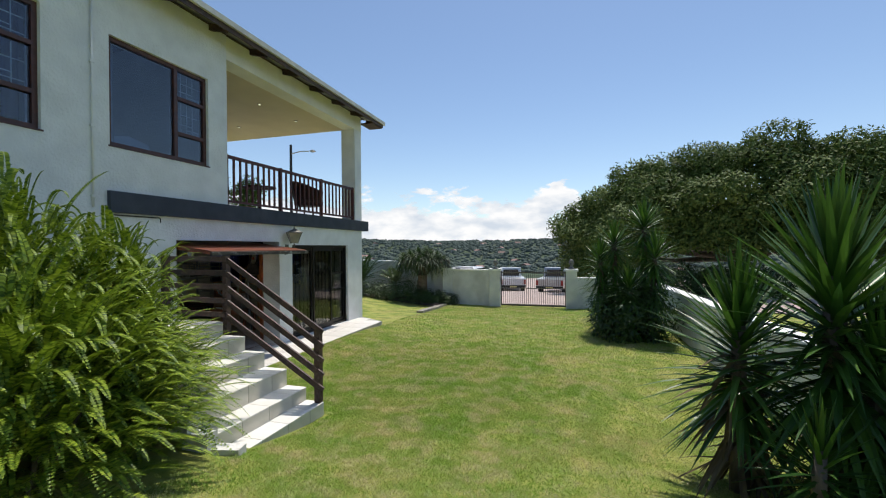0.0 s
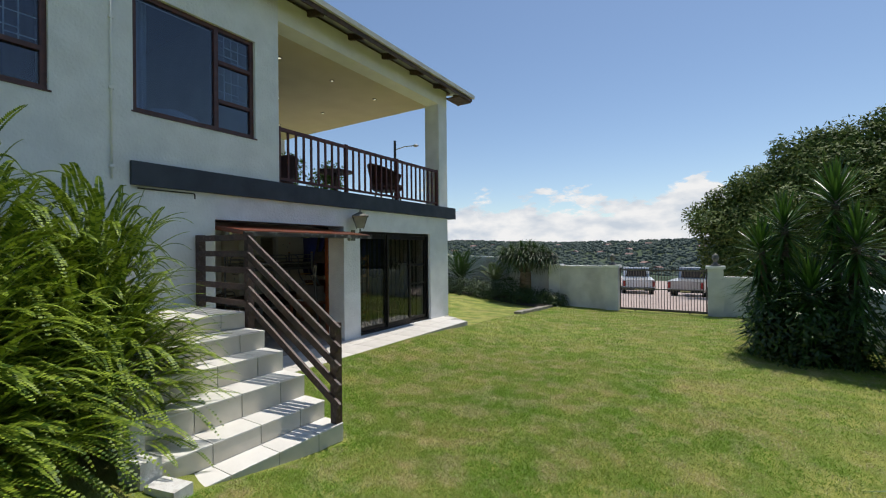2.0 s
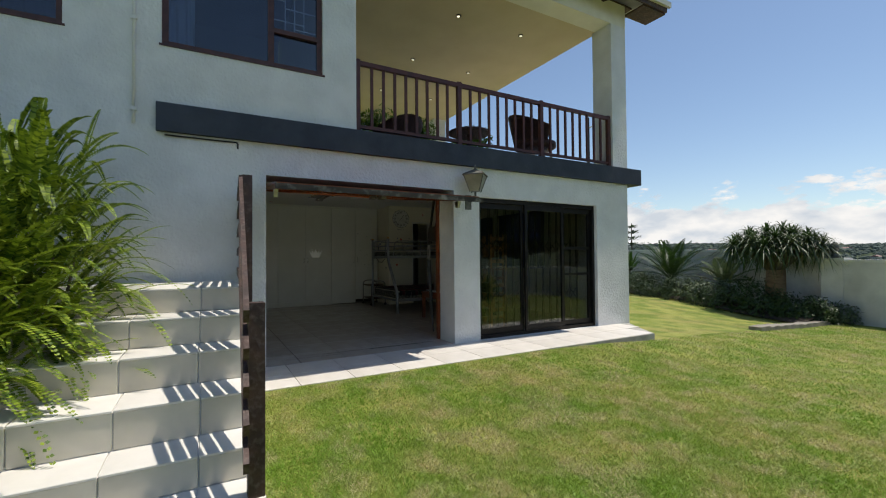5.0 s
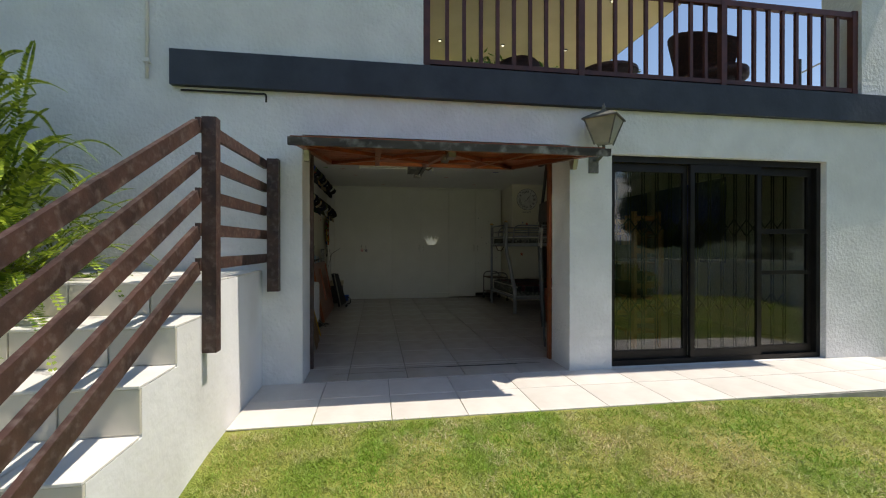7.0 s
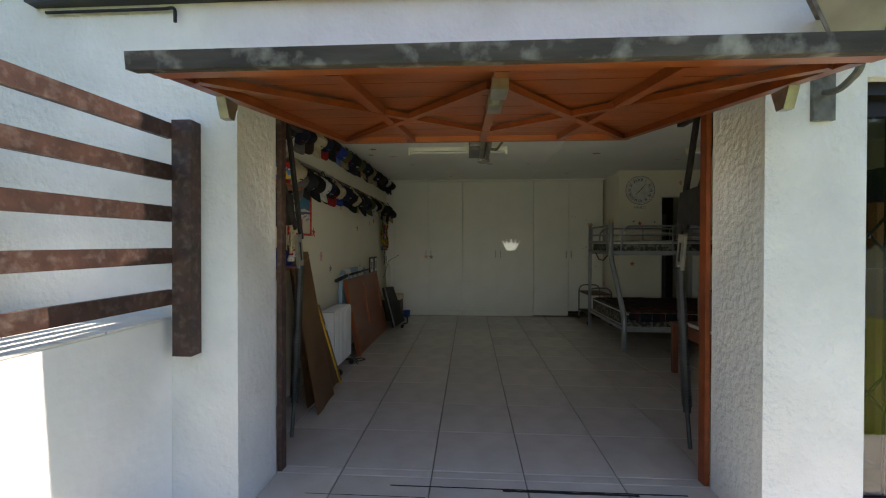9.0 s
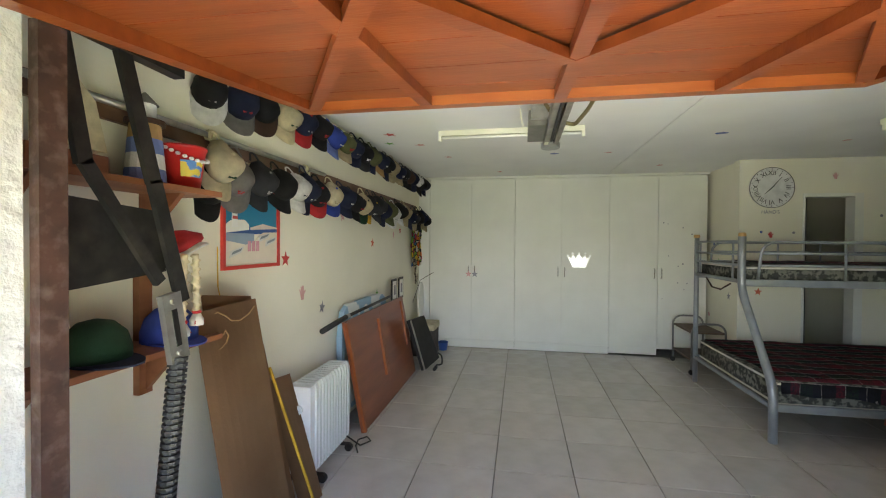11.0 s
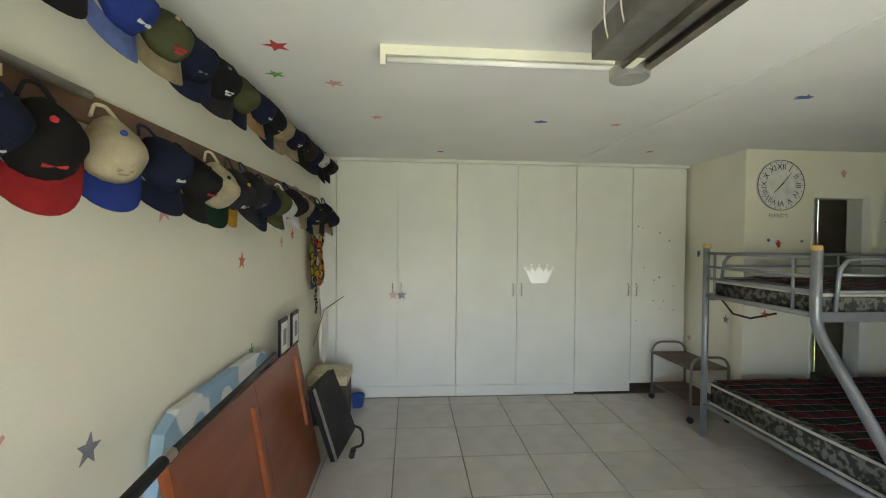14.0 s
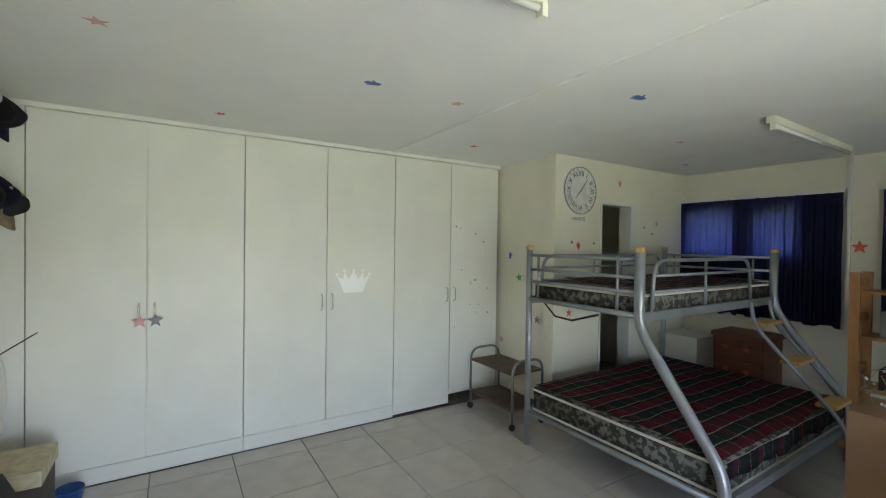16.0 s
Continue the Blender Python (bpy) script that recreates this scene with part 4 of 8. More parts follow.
# ---- plants ----
YUC = leaf_mat("yucca_leaf", (0.025, 0.075, 0.012), (0.075, 0.16, 0.022), 0.38, 0.2)
FERN = leaf_mat("fern_leaflet", (0.040, 0.095, 0.006), (0.31, 0.40, 0.034), 0.5, 0.2, 0.3)
TREE_L = leaf_mat("dark_tree_leaf", (0.038, 0.078, 0.015), (0.170, 0.215, 0.055), 0.6, 0.12, 0.15)
SHRUB_L = leaf_mat("grey_green_shrub_leaf", (0.05, 0.08, 0.035), (0.12, 0.16, 0.07), 0.5, 0.2)
DARK_L = leaf_mat("deep_green_shrub_leaf", (0.018, 0.045, 0.010), (0.05, 0.095, 0.02), 0.45, 0.2)
LIME_L = leaf_mat("light_green_shrub_leaf", (0.07, 0.15, 0.015), (0.14, 0.24, 0.03), 0.45, 0.25)
DEAD_L = leaf_mat("dry_yucca_leaf", (0.09, 0.065, 0.03), (0.16, 0.12, 0.06), 0.8, 0.1)
BARK = mat("grey_brown_bark", (0.085, 0.065, 0.045), (0.16, 0.13, 0.10), 0.9, scale=10, stretch=(1, 1, 0.3), bump=0.02, bscale=20)
rng = np.random.RandomState(7)


class Leaves:
    """Collects leaf blades as plain vertex and face lists."""
    def __init__(self):
        self.v, self.f = [], []

    def blade(self, p, d, length, width, droop=0.2, fold=0.25, seg=3):
        """A sword leaf from p along d, bending down towards its tip."""
        p, d = Vector(p), Vector(d).normalized()
        s = d.cross(Vector((0, 0, 1)))
        s = s.normalized() if s.length > 1e-4 else Vector((1, 0, 0))
        b = len(self.v)
        for i in range(seg + 1):
            t = i / seg
            c = p + d * length * t + Vector((0, 0, -droop * length * t * t))
            w = width * (0.75 + 0.5 * t if t < 0.4 else max(0.02, 0.95 * (1 - (t - 0.4) / 0.6) ** 0.8)) / 2
            n = s.cross(d)
            self.v += [tuple(c - s * w + n * fold * w), tuple(c), tuple(c + s * w + n * fold * w)]
        for i in range(seg):
            k = b + i * 3
            self.f += [(k, k + 1, k + 4, k + 3), (k + 1, k + 2, k + 5, k + 4)]

    def leaf(self, p, d, n, length, width):
        """A small flat leaf of four corners."""
        s = d.cross(n).normalized() * width / 2
        b = len(self.v)
        self.v += [tuple(p), tuple(p + d * length * 0.45 + s), tuple(p + d * length), tuple(p + d * length * 0.45 - s)]
        self.f += [(b, b + 1, b + 2, b + 3)]

    def mesh(self, name, material):
        me = bpy.data.meshes.new(name)
        me.from_pydata(self.v, [], self.f)
        me.materials.append(material)
        return me

    def part(self, name, material, parent, label=""):
        ob = new(name, self.mesh(name, material))
        ob.parent = parent
        ob.matrix_basis = Matrix.Translation(-parent.matrix_basis.translation)
        return tagged(ob, label)


def sphere_dir():
    z = rng.uniform(-1, 1)
    a = rng.uniform(0, 2 * math.pi)
    r = math.sqrt(1 - z * z)
    return Vector((r * math.cos(a), r * math.sin(a), z))


def yucca(x, y, heads, label, n=95, length=0.75, width=0.055, dead=0, stem=0.42):
    """Trunks that end in rosettes of stiff sword leaves. heads: (dx, dy, top z, scale)."""
    z0 = ground_z(x, y)
    pl = thing("yucca_plant", label, "yucca", (x, y, z0), "yuccas")
    for dx, dy, zt, sc in heads:
        top = Vector((x + dx, y + dy, zt))
        bm = bmesh.new()
        base = Vector((x + dx * 0.3, y + dy * 0.3, z0 - 0.05))
        mid = base.lerp(top, 0.5) + Vector((dx * 0.15, dy * 0.15, 0))
        tube(bm, [base, mid, top], 0.075 * sc, 9, 0.05 * sc)
        part("trunk", bm, BARK, pl, smooth=True)
        lv = Leaves()
        for k in range(int(n * sc)):
            t = k / (n * sc)
            el = radians(88 - 128 * t + rng.uniform(-6, 6))
            az = k * 2.39996 + rng.uniform(-0.2, 0.2)
            d = Vector((math.cos(el) * math.cos(az), math.cos(el) * math.sin(az), math.sin(el)))
            p = top - Vector((0, 0, stem * sc * t)) + Vector((d.x, d.y, 0)) * 0.05
            lv.blade(p, d, length * sc * rng.uniform(0.8, 1.08) * (0.8 + 0.2 * math.sin(t * 3.1)), width * sc, 0.05 + 0.14 * t, 0.3)
        lv.part("leaf_rosette", YUC, pl)
        if dead:
            lv = Leaves()
            for k in range(dead):
                az = rng.uniform(0, 6.28)
                t = rng.uniform(0, 1)
                p = top - Vector((0, 0, 0.35 + (zt - z0 - 0.5) * t))
                d = Vector((math.cos(az), math.sin(az), rng.uniform(-1.5, 0.25)))
                lv.blade(p, d, length * rng.uniform(0.6, 0.95), width, 0.25, 0.3)
            lv.part("lower_leaves", YUC if dead > 60 else DEAD_L, pl)


yucca(1.66, 4.15, [(0.0, 0.0, 1.42, 1.0), (0.28, 0.35, 0.72, 0.6)], "large green yucca with stiff sword leaves at the lawn edge", 185, 0.78, 0.055, 60, 0.85)
yucca(2.22, 3.95, [(0.0, 0.0, 1.82, 1.25), (0.22, -0.1, 1.2, 0.9)], "tall green yucca with stiff sword leaves at the lawn edge", 175, 0.78, 0.056, 90, 0.85)
yucca(1.75, 3.25, [(0.1, 0.1, 0.62, 0.7)], "small green yucca low beside the taller ones", 90, 0.70, 0.05)
yucca(1.35, 11.3, [(0.0, 0.0, 2.15, 1.0), (-0.35, -0.15, 1.75, 0.9), (-0.2, 0.4, 1.2, 0.9)], "tall dense yucca clump beside the garden wall", 110, 0.72, 0.05, 170)
yucca(2.00, 11.2, [(0.0, 0.0, 2.55, 1.05), (0.15, -0.5, 1.85, 1.0), (-0.4, -0.5, 1.1, 1.0)], "tall dense yucca clump beside the garden wall", 110, 0.72, 0.05, 170)


def foliage(name, label, category, x, y, lumps, material, n, size, group="", trunk=None, z0=None, shell=0.72):
    """A crown of many small leaves over lumps: (dx, dy, z, rx, ry, rz)."""
    z0 = ground_z(x, y) if z0 is None else z0
    t = thing(name, label, category, (x, y, z0), group)
    if trunk:
        bm = bmesh.new()
        r, h = trunk
        tube(bm, [(x, y, z0 - 0.3), (x + 0.1, y, z0 + h * 0.5), (x, y + 0.1, z0 + h)], r, 12, r * 0.7)
        part("trunk", bm, BARK, t, smooth=True)
        for k, (dx, dy, z, rx, ry, rz) in enumerate(lumps[::max(1, len(lumps) // 50)]):
            bm = bmesh.new()
            a, b = Vector((x, y, z0 + h * 0.85)), Vector((x + dx * 0.8, y + dy * 0.8, z))
            tube(bm, [a, a.lerp(b, 0.5) + Vector((0, 0, -0.3)), b], r * 0.45, 8, r * 0.12)
            part("limb", bm, BARK, t, smooth=True)
    tot = sum(l[3] * l[4] + l[3] * l[5] for l in lumps)
    lv = Leaves()
    for dx, dy, z, rx, ry, rz in lumps:
        c = Vector((x + dx, y + dy, z))
        nl = int(n * (rx * ry + rx * rz) / tot / 9)
        for _ in range(nl):
            u = sphere_dir()
            k = rng.uniform(shell, 1.04) + 0.12 * noise.noise(u * 2.3 + c)
            q = c + Vector((u.x * rx, u.y * ry, u.z * rz)) * k
            for _ in range(9):
                nn = (u + Vector((0, 0, 0.45)) + sphere_dir() * 0.55).normalized()
                d = (nn.cross(sphere_dir()) + u * 0.25).normalized()
                lv.leaf(q + sphere_dir() * size * 1.2, d, nn, size * rng.uniform(0.7, 1.3), size * rng.uniform(0.32, 0.5))
    lv.part("crown", material, t)
    return t


# broad dark tree beyond the side wall
lumps = []
for k in range(150):
    u = (k + 0.5) / 150
    dx = -8.9 + 20.6 * u
    lvl = k % 6
    top = 5.5 + 0.9 * math.sin(min(max((dx + 9) / 9, 0), 1) * math.pi / 2) - (2.4 * max(0, -dx - 5.6) / 3.3) + 0.45 * math.sin(dx * 1.3) * math.sin(dx * 0.7 + 1)
    z = top - (0.0, 0.45, 1.3, 2.1, 3.0, 3.9)[lvl] + rng.uniform(-0.55, 0.45)
    r = rng.uniform(0.65, 1.2)
    lumps.append((dx, -3.2 + 0.14 * abs(dx - 1) + (1.2, 0.2, -0.6, -1.0, -0.8, -0.2)[lvl] + rng.uniform(-1.0, 0.8), max(z, 0.8), r * 1.15, r, r * 0.62))
foliage("spreading_tree", "broad dark green tree with a dense uneven crown beyond the wall", "tree", 9.2, 28.0, lumps, TREE_L, 190000, 0.21, trunk=(0.42, 2.6), shell=0.86)
foliage("garden_bush", "light green leafy bush beside the gate wall", "bush", 1.5, 12.6, [(0, 0, 0.15, 0.6, 0.55, 0.5), (0.5, -0.3, 0.25, 0.55, 0.5, 0.5), (0.3, 0.5, 0.05, 0.5, 0.5, 0.4)], LIME_L, 4200, 0.10)
foliage("garden_bush", "deep green shrub under the yuccas", "bush", 1.75, 10.75, [(-0.3, 0, 0.25, 0.75, 0.6, 0.75), (0.4, 0.2, 0.35, 0.6, 0.6, 0.8), (0.0, 0.6, 0.4, 0.7, 0.5, 0.9)], DARK_L, 5200, 0.10)

# shrubs added to darken the bright gap beneath the tree crown
for hx in (5.6, 8.4):
    hz = ground_z(hx, 24.5)
    foliage("garden_bush", "deep green shrub added to fill the dark under the broad tree", "bush", hx, 24.5, [(-1.0, 0, hz + 0.6, 1.1, 0.8, 0.9), (0.2, 0.3, hz + 0.8, 1.1, 0.8, 1.0), (1.2, -0.1, hz + 0.6, 1.0, 0.8, 0.9)], DARK_L, 6500, 0.17)


def fern_bush(x, y, n, radii, label, low=-0.1):
    """A mound of arching feather fronds growing out of a rounded mass."""
    z0 = ground_z(x, y)
    t = thing("fern_bush", label, "fern", (x, y, z0), "fern bushes")
    lv = Leaves()
    for k in range(n):
        u = sphere_dir()
        u.z = abs(u.z) if u.z < low else u.z
        kk = rng.uniform(0.55, 0.95)
        root = Vector((x + u.x * radii[0] * kk, y + u.y * radii[1] * kk, z0 + max(0.02, u.z * radii[2] * kk + 0.10)))
        d = (Vector((u.x, u.y, u.z * 0.6)) * 0.9 + Vector((0, 0, 0.75)) + sphere_dir() * 0.35).normalized()
        ln = rng.uniform(0.45, 0.95)
        sag = rng.uniform(0.3, 0.95)
        side = d.cross(Vector((0, 0, 1)))
        side = side.normalized() if side.length > 1e-3 else Vector((1, 0, 0))
        m = 34
        prev = root
        for i in range(1, m + 1):
            s = i / m
            c = root + d * ln * s + Vector((0, 0, -sag * ln * s * s))
            ax = (c - prev).normalized()
            prev = c
            if i < 3:
                continue
            w = 0.056 * (1 - s) ** 0.5 * min(1, s * 3 + 0.2) + 0.006
            up = side.cross(ax)
            for q in (-1, 1):
                dd = (side * q + ax * 0.45 + up * 0.25).normalized()
                lv.leaf(c, dd, up, w * rng.uniform(0.85, 1.1), 0.021)
    lv.part("fronds", FERN, t)
    bm = bmesh.new()
    for k in range(7):
        a = k * 0.9
        tube(bm, [(x + 0.1 * math.cos(a), y + 0.1 * math.sin(a), z0 - 0.05), (x + radii[0] * 0.5 * math.cos(a), y + radii[1] * 0.5 * math.sin(a), z0 + radii[2] * 0.55)], 0.02, 6, 0.008)
    part("stems", bm, BARK, t)


fern_bush(-4.25, 2.25, 1600, (1.15, 1.10, 2.15), "tall dense bright green fern bush beside the steps")
fern_bush(-3.25, 1.95, 1050, (0.80, 1.0, 1.35), "dense bright green fern bush beside the steps")
fern_bush(-4.35, 3.40, 620, (0.70, 0.55, 1.95), "bright green fern arching over the steps")
fern_bush(-3.90, 3.10, 560, (0.80, 0.55, 1.20), "bright green fern spilling over the side of the steps")
fern_bush(-3.7, 0.9, 650, (1.0, 0.8, 1.55), "dense bright green fern bush by the house wall")

# planted bed by the wall
STONE = mat("grey_bed_stone", (0.20, 0.18, 0.15), (0.33, 0.30, 0.25), 0.9, scale=8, bump=0.01, bscale=15)
SOIL = mat("dark_bed_soil", (0.030, 0.022, 0.015), (0.07, 0.05, 0.035), 0.95, scale=12, bump=0.02, bscale=25)
bm = bmesh.new()
g = []
for j in range(9):
    row = []
    for i in range(25):
        u = i / 24
        x = -13.0 + 8.3 * u
        edge = 15.9 + 2.2 * (1 - u) ** 1.3 + (0.9 * max(0, 0.3 - u))
        y = edge + (17.25 + 3.1 * (1 - u) - edge) * j / 8
        row.append(bm.verts.new((x, y, ground_z(x, y) + 0.04 + 0.10 * math.sin(math.pi * j / 8))))
    g.append(row)
for r0, r1 in zip(g, g[1:]):
    for i in range(24):
        bm.faces.new((r0[i], r0[i + 1], r1[i + 1], r1[i]))
solid("planting_bed", bm, SOIL, "dark soil of the planted bed along the wall", "soil", kind="structure", smooth=True)
for k in range(9):
    y = 13.65 + 0.36 * k
    x = -4.53 - 0.012 * k
    bm = bmesh.new()
    box(bm, -0.11, -0.175, -0.10, 0.11, 0.175, 0.10)
    soften(bm, 0.03, 2)
    ob = solid("kerb_stone", bm, STONE, "low grey kerb stone edging the planted bed", "kerb stone", "kerb stones")
    ob.matrix_basis = pose(x, y, ground_z(x, y) - 0.02, rng.uniform(-3, 3), rng.uniform(-3, 3), rng.uniform(-4, 4))

px, py = -5.75, 17.15
pz = ground_z(px, py)
dt = thing("dragon_tree", "umbrella-shaped dragon tree with drooping green strap leaves in the bed", "tree", (px, py, pz))
bm = bmesh.new()
tube(bm, [(px, py, pz - 0.1), (px, py, pz + 0.4), (px + 0.03, py, pz + 1.15)], 0.26, 12, 0.20)
part("trunk", bm, mat("tan_palm_bark", (0.17, 0.11, 0.06), (0.26, 0.18, 0.11), 0.9, scale=8, stretch=(1, 1, 3), bump=0.02), dt, smooth=True)
for k in range(24):
    a = 2.39996 * k
    rr = 0.2 + 0.78 * math.sqrt(k / 23)
    end = Vector((px + rr * math.cos(a), py + rr * math.sin(a), pz + 2.15 - 0.45 * rr * rr))
    bm = bmesh.new()
    tube(bm, [(px, py, pz + 1.05), ((px + end.x) / 2, (py + end.y) / 2, pz + 1.5), end], 0.075, 7, 0.045)
    part("branch", bm, BARK, dt, smooth=True)
    lv = Leaves()
    for i in range(58):
        el = radians(85 - 130 * i / 58)
        az = i * 2.39996
        d = Vector((math.cos(el) * math.cos(az), math.cos(el) * math.sin(az), math.sin(el)))
        lv.blade(end, d, rng.uniform(0.5, 0.78), 0.04, 0.62, 0.3)
    lv.part("leaf_rosette", DARK_L if k % 3 else SHRUB_L, dt)


def cycad(x, y, n, ln, label, material, name="cycad", el0=75):
    z0 = ground_z(x, y)
    t = thing(name, label, "cycad", (x, y, z0))
    bm = bmesh.new()
    tube(bm, [(x, y, z0 - 0.1), (x, y, z0 + 0.5)], 0.2, 10, 0.16)
    part("trunk", bm, BARK, t, smooth=True)
    lv = Leaves()
    for k in range(n):
        az = k * 2.39996
        el = radians(el0 - (el0 - 12) * k / n)
        d = Vector((math.cos(el) * math.cos(az), math.cos(el) * math.sin(az), math.sin(el)))
        side = d.cross(Vector((0, 0, 1))).normalized()
        root = Vector((x, y, z0 + 0.5))
        prev = root
        for i in range(1, 31):
            s = i / 30
            c = root + d * ln * s + Vector((0, 0, -0.28 * ln * s * s))
            ax = (c - prev).normalized()
            prev = c
            up = side.cross(ax)
            for q in (-1, 1):
                lv.leaf(c, (side * q + ax * 0.5 + up * 0.25).normalized(), up, 0.24 * math.sin(math.pi * (0.12 + 0.83 * s)) + 0.03, 0.035)
    lv.part("fronds", material, t)


cycad(-9.0, 17.9, 34, 1.9, "spreading green cycad with feather fronds in the bed", DARK_L)
cycad(-7.3, 17.8, 16, 1.2, "small green cycad beside the dragon tree", SHRUB_L)
yucca(-12.2, 19.2, [(0, 0, 1.0, 1.0), (0.5, 0.3, 0.8, 0.9)], "bright green broad-leaved clump at the end of the bed", 60, 0.9, 0.11)
for k, (x, y, m, r) in enumerate(((-10.8, 18.0, SHRUB_L, 0.55), (-9.8, 17.4, SHRUB_L, 0.6), (-8.9, 17.0, SHRUB_L, 0.55), (-8.0, 16.8, SHRUB_L, 0.55), (-7.2, 16.6, SHRUB_L, 0.5), (-6.5, 16.6, DARK_L, 0.75), (-5.7, 16.5, DARK_L, 0.5), (-5.1, 16.6, DARK_L, 0.45), (-4.75, 16.9, SHRUB_L, 0.35))):
    z = ground_z(x, y)
    foliage("bed_shrub", "low leafy shrub in the planted bed", "shrub", x, y, [(0, 0, z + r * 0.45, r, r, r * 0.7), (0.3, 0.2, z + r * 0.5, r * 0.8, r * 0.8, r * 0.7)], m, 2400, 0.08, "bed shrubs")
# potted plants on the terrace
POT = mat("terracotta_pot", (0.24, 0.10, 0.06), (0.32, 0.15, 0.09), 0.8, scale=8)
for x, y in ((-7.7, 7.1), (-7.9, 8.0), (-7.8, 9.2)):
    t = foliage("potted_shrub", "leafy green shrub in a clay pot on the terrace", "potted plant", x, y, [(0, 0, 3.30, 0.36, 0.36, 0.32), (0.1, 0.15, 3.52, 0.28, 0.28, 0.26)], LIME_L, 1500, 0.10, "terrace plants", z0=2.702)
    bm = bmesh.new()
    lathe(bm, [(0.13, 2.702), (0.19, 3.02), (0.20, 3.04), (0.17, 3.04)], (x, y, 0), 14)
    part("pot", bm, POT, t, smooth=True)

# street lamp, distant pine, houses, clouds
sl = thing("street_lamp", "dark street lamp pole with a single curved arm beyond the house", "street lamp", (-14.5, 20.3, 0))
bm = bmesh.new()
tube(bm, [(-14.5, 20.3, -0.5), (-14.5, 20.3, 7.7)], 0.09, 8, 0.07)
part("pole", bm, BLACK_ST, sl)
bm = bmesh.new()
tube(bm, [(-14.5, 20.3, 7.2), (-14.0, 20.5, 7.35), (-13.55, 20.6, 7.35)], 0.03, 6)
part("arm", bm, GALV, sl)
bm = bmesh.new()
lathe(bm, [(0.05, -0.05), (0.17, 0.0), (0.17, 0.03), (0.05, 0.09)], (-13.35, 20.65, 7.33), 10)
part("lamp_head", bm, GALV, sl)
np_ = thing("norfolk_pine", "distant tiered dark pine beyond the wall", "tree", (-30.0, 44.0, ground_z(-30, 44)))
bm = bmesh.new()
tube(bm, [(-30, 44, -3), (-30, 44, 4.6)], 0.18, 8, 0.03)
part("trunk", bm, BARK, np_)
for k in range(9):
    lv = Leaves()
    z = 4.2 - 0.62 * k
    for i in range(7):
        a = 2 * math.pi * i / 7 + k
        d = Vector((math.cos(a), math.sin(a), 0.18))
        for q in range(10):
            lv.leaf(Vector((-30, 44, z)) + d * (0.4 + 0.2 * k) * q / 9, (d + sphere_dir() * 0.5).normalized(), Vector((0, 0, 1)), 0.4, 0.22)
    lv.part("branch_tier", DARK_L, np_)
HWALL = mat("distant_house_wall", (0.45, 0.43, 0.40), (0.62, 0.60, 0.56), 0.9, scale=0.1, vary=0.15)
HROOF = mat("distant_tile_roof", (0.20, 0.12, 0.10), (0.30, 0.20, 0.17), 0.9, scale=0.5, vary=0.3)
fh = thing("hillside_house", "small distant house with a pitched roof on the hillside", "house", (0, 0, 0), "hillside houses")
bm = bmesh.new()
box(bm, -5, -4, -3, 5, 4, 3)
part("wall", bm, HWALL, fh)
bm = bmesh.new()
prism(bm, [(-4.6, 3), (4.6, 3), (0, 5.2)], -5.5, 5.5, Matrix(((0, 0, 1, 0), (1, 0, 0, 0), (0, 1, 0, 0), (0, 0, 0, 1))))
part("roof", bm, HROOF, fh)
for k in range(3):
    boxpart("window", (-3.6 + 2.8 * k, -4.05, 0.2, -2.2 + 2.8 * k, -3.99, 1.8), CARGL, fh)
fh.matrix_basis = pose(-60, 110, ground_z(-60, 110), 0, 0, 20)
for k in range(70):
    a = radians(rng.uniform(-62, 10) if k % 4 else rng.uniform(-30, 20))
    r = rng.uniform(420, 900) if k % 5 else rng.uniform(110, 260)
    x, y = r * math.sin(a), 5 + r * math.cos(a)
    copy_thing(fh, pose(x, y, ground_z(x, y) + 0.5, 0, 0, rng.uniform(0, 360)))
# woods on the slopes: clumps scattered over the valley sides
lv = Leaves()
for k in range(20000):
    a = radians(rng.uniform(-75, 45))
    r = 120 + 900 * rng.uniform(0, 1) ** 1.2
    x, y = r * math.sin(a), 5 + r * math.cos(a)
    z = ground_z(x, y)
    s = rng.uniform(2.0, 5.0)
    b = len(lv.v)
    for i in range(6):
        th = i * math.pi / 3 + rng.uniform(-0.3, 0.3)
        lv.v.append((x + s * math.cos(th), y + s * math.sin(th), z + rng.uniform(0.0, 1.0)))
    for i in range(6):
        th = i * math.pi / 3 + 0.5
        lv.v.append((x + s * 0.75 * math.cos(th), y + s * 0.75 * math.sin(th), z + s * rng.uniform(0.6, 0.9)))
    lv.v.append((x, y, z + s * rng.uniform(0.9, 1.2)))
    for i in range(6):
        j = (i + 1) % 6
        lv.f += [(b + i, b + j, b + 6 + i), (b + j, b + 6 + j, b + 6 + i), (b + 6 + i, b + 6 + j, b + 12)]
# crowns paled towards blue-grey: distance haze is painted into the leaf colour
tagged(new("far_woods", lv.mesh("far_woods", leaf_mat("hazed_tree_crowns", (0.062, 0.086, 0.072), (0.080, 0.104, 0.086), 1.0, 0.0))), "grey-green woods covering the distant slopes, haze put into their colour", "woods", kind="stuff")
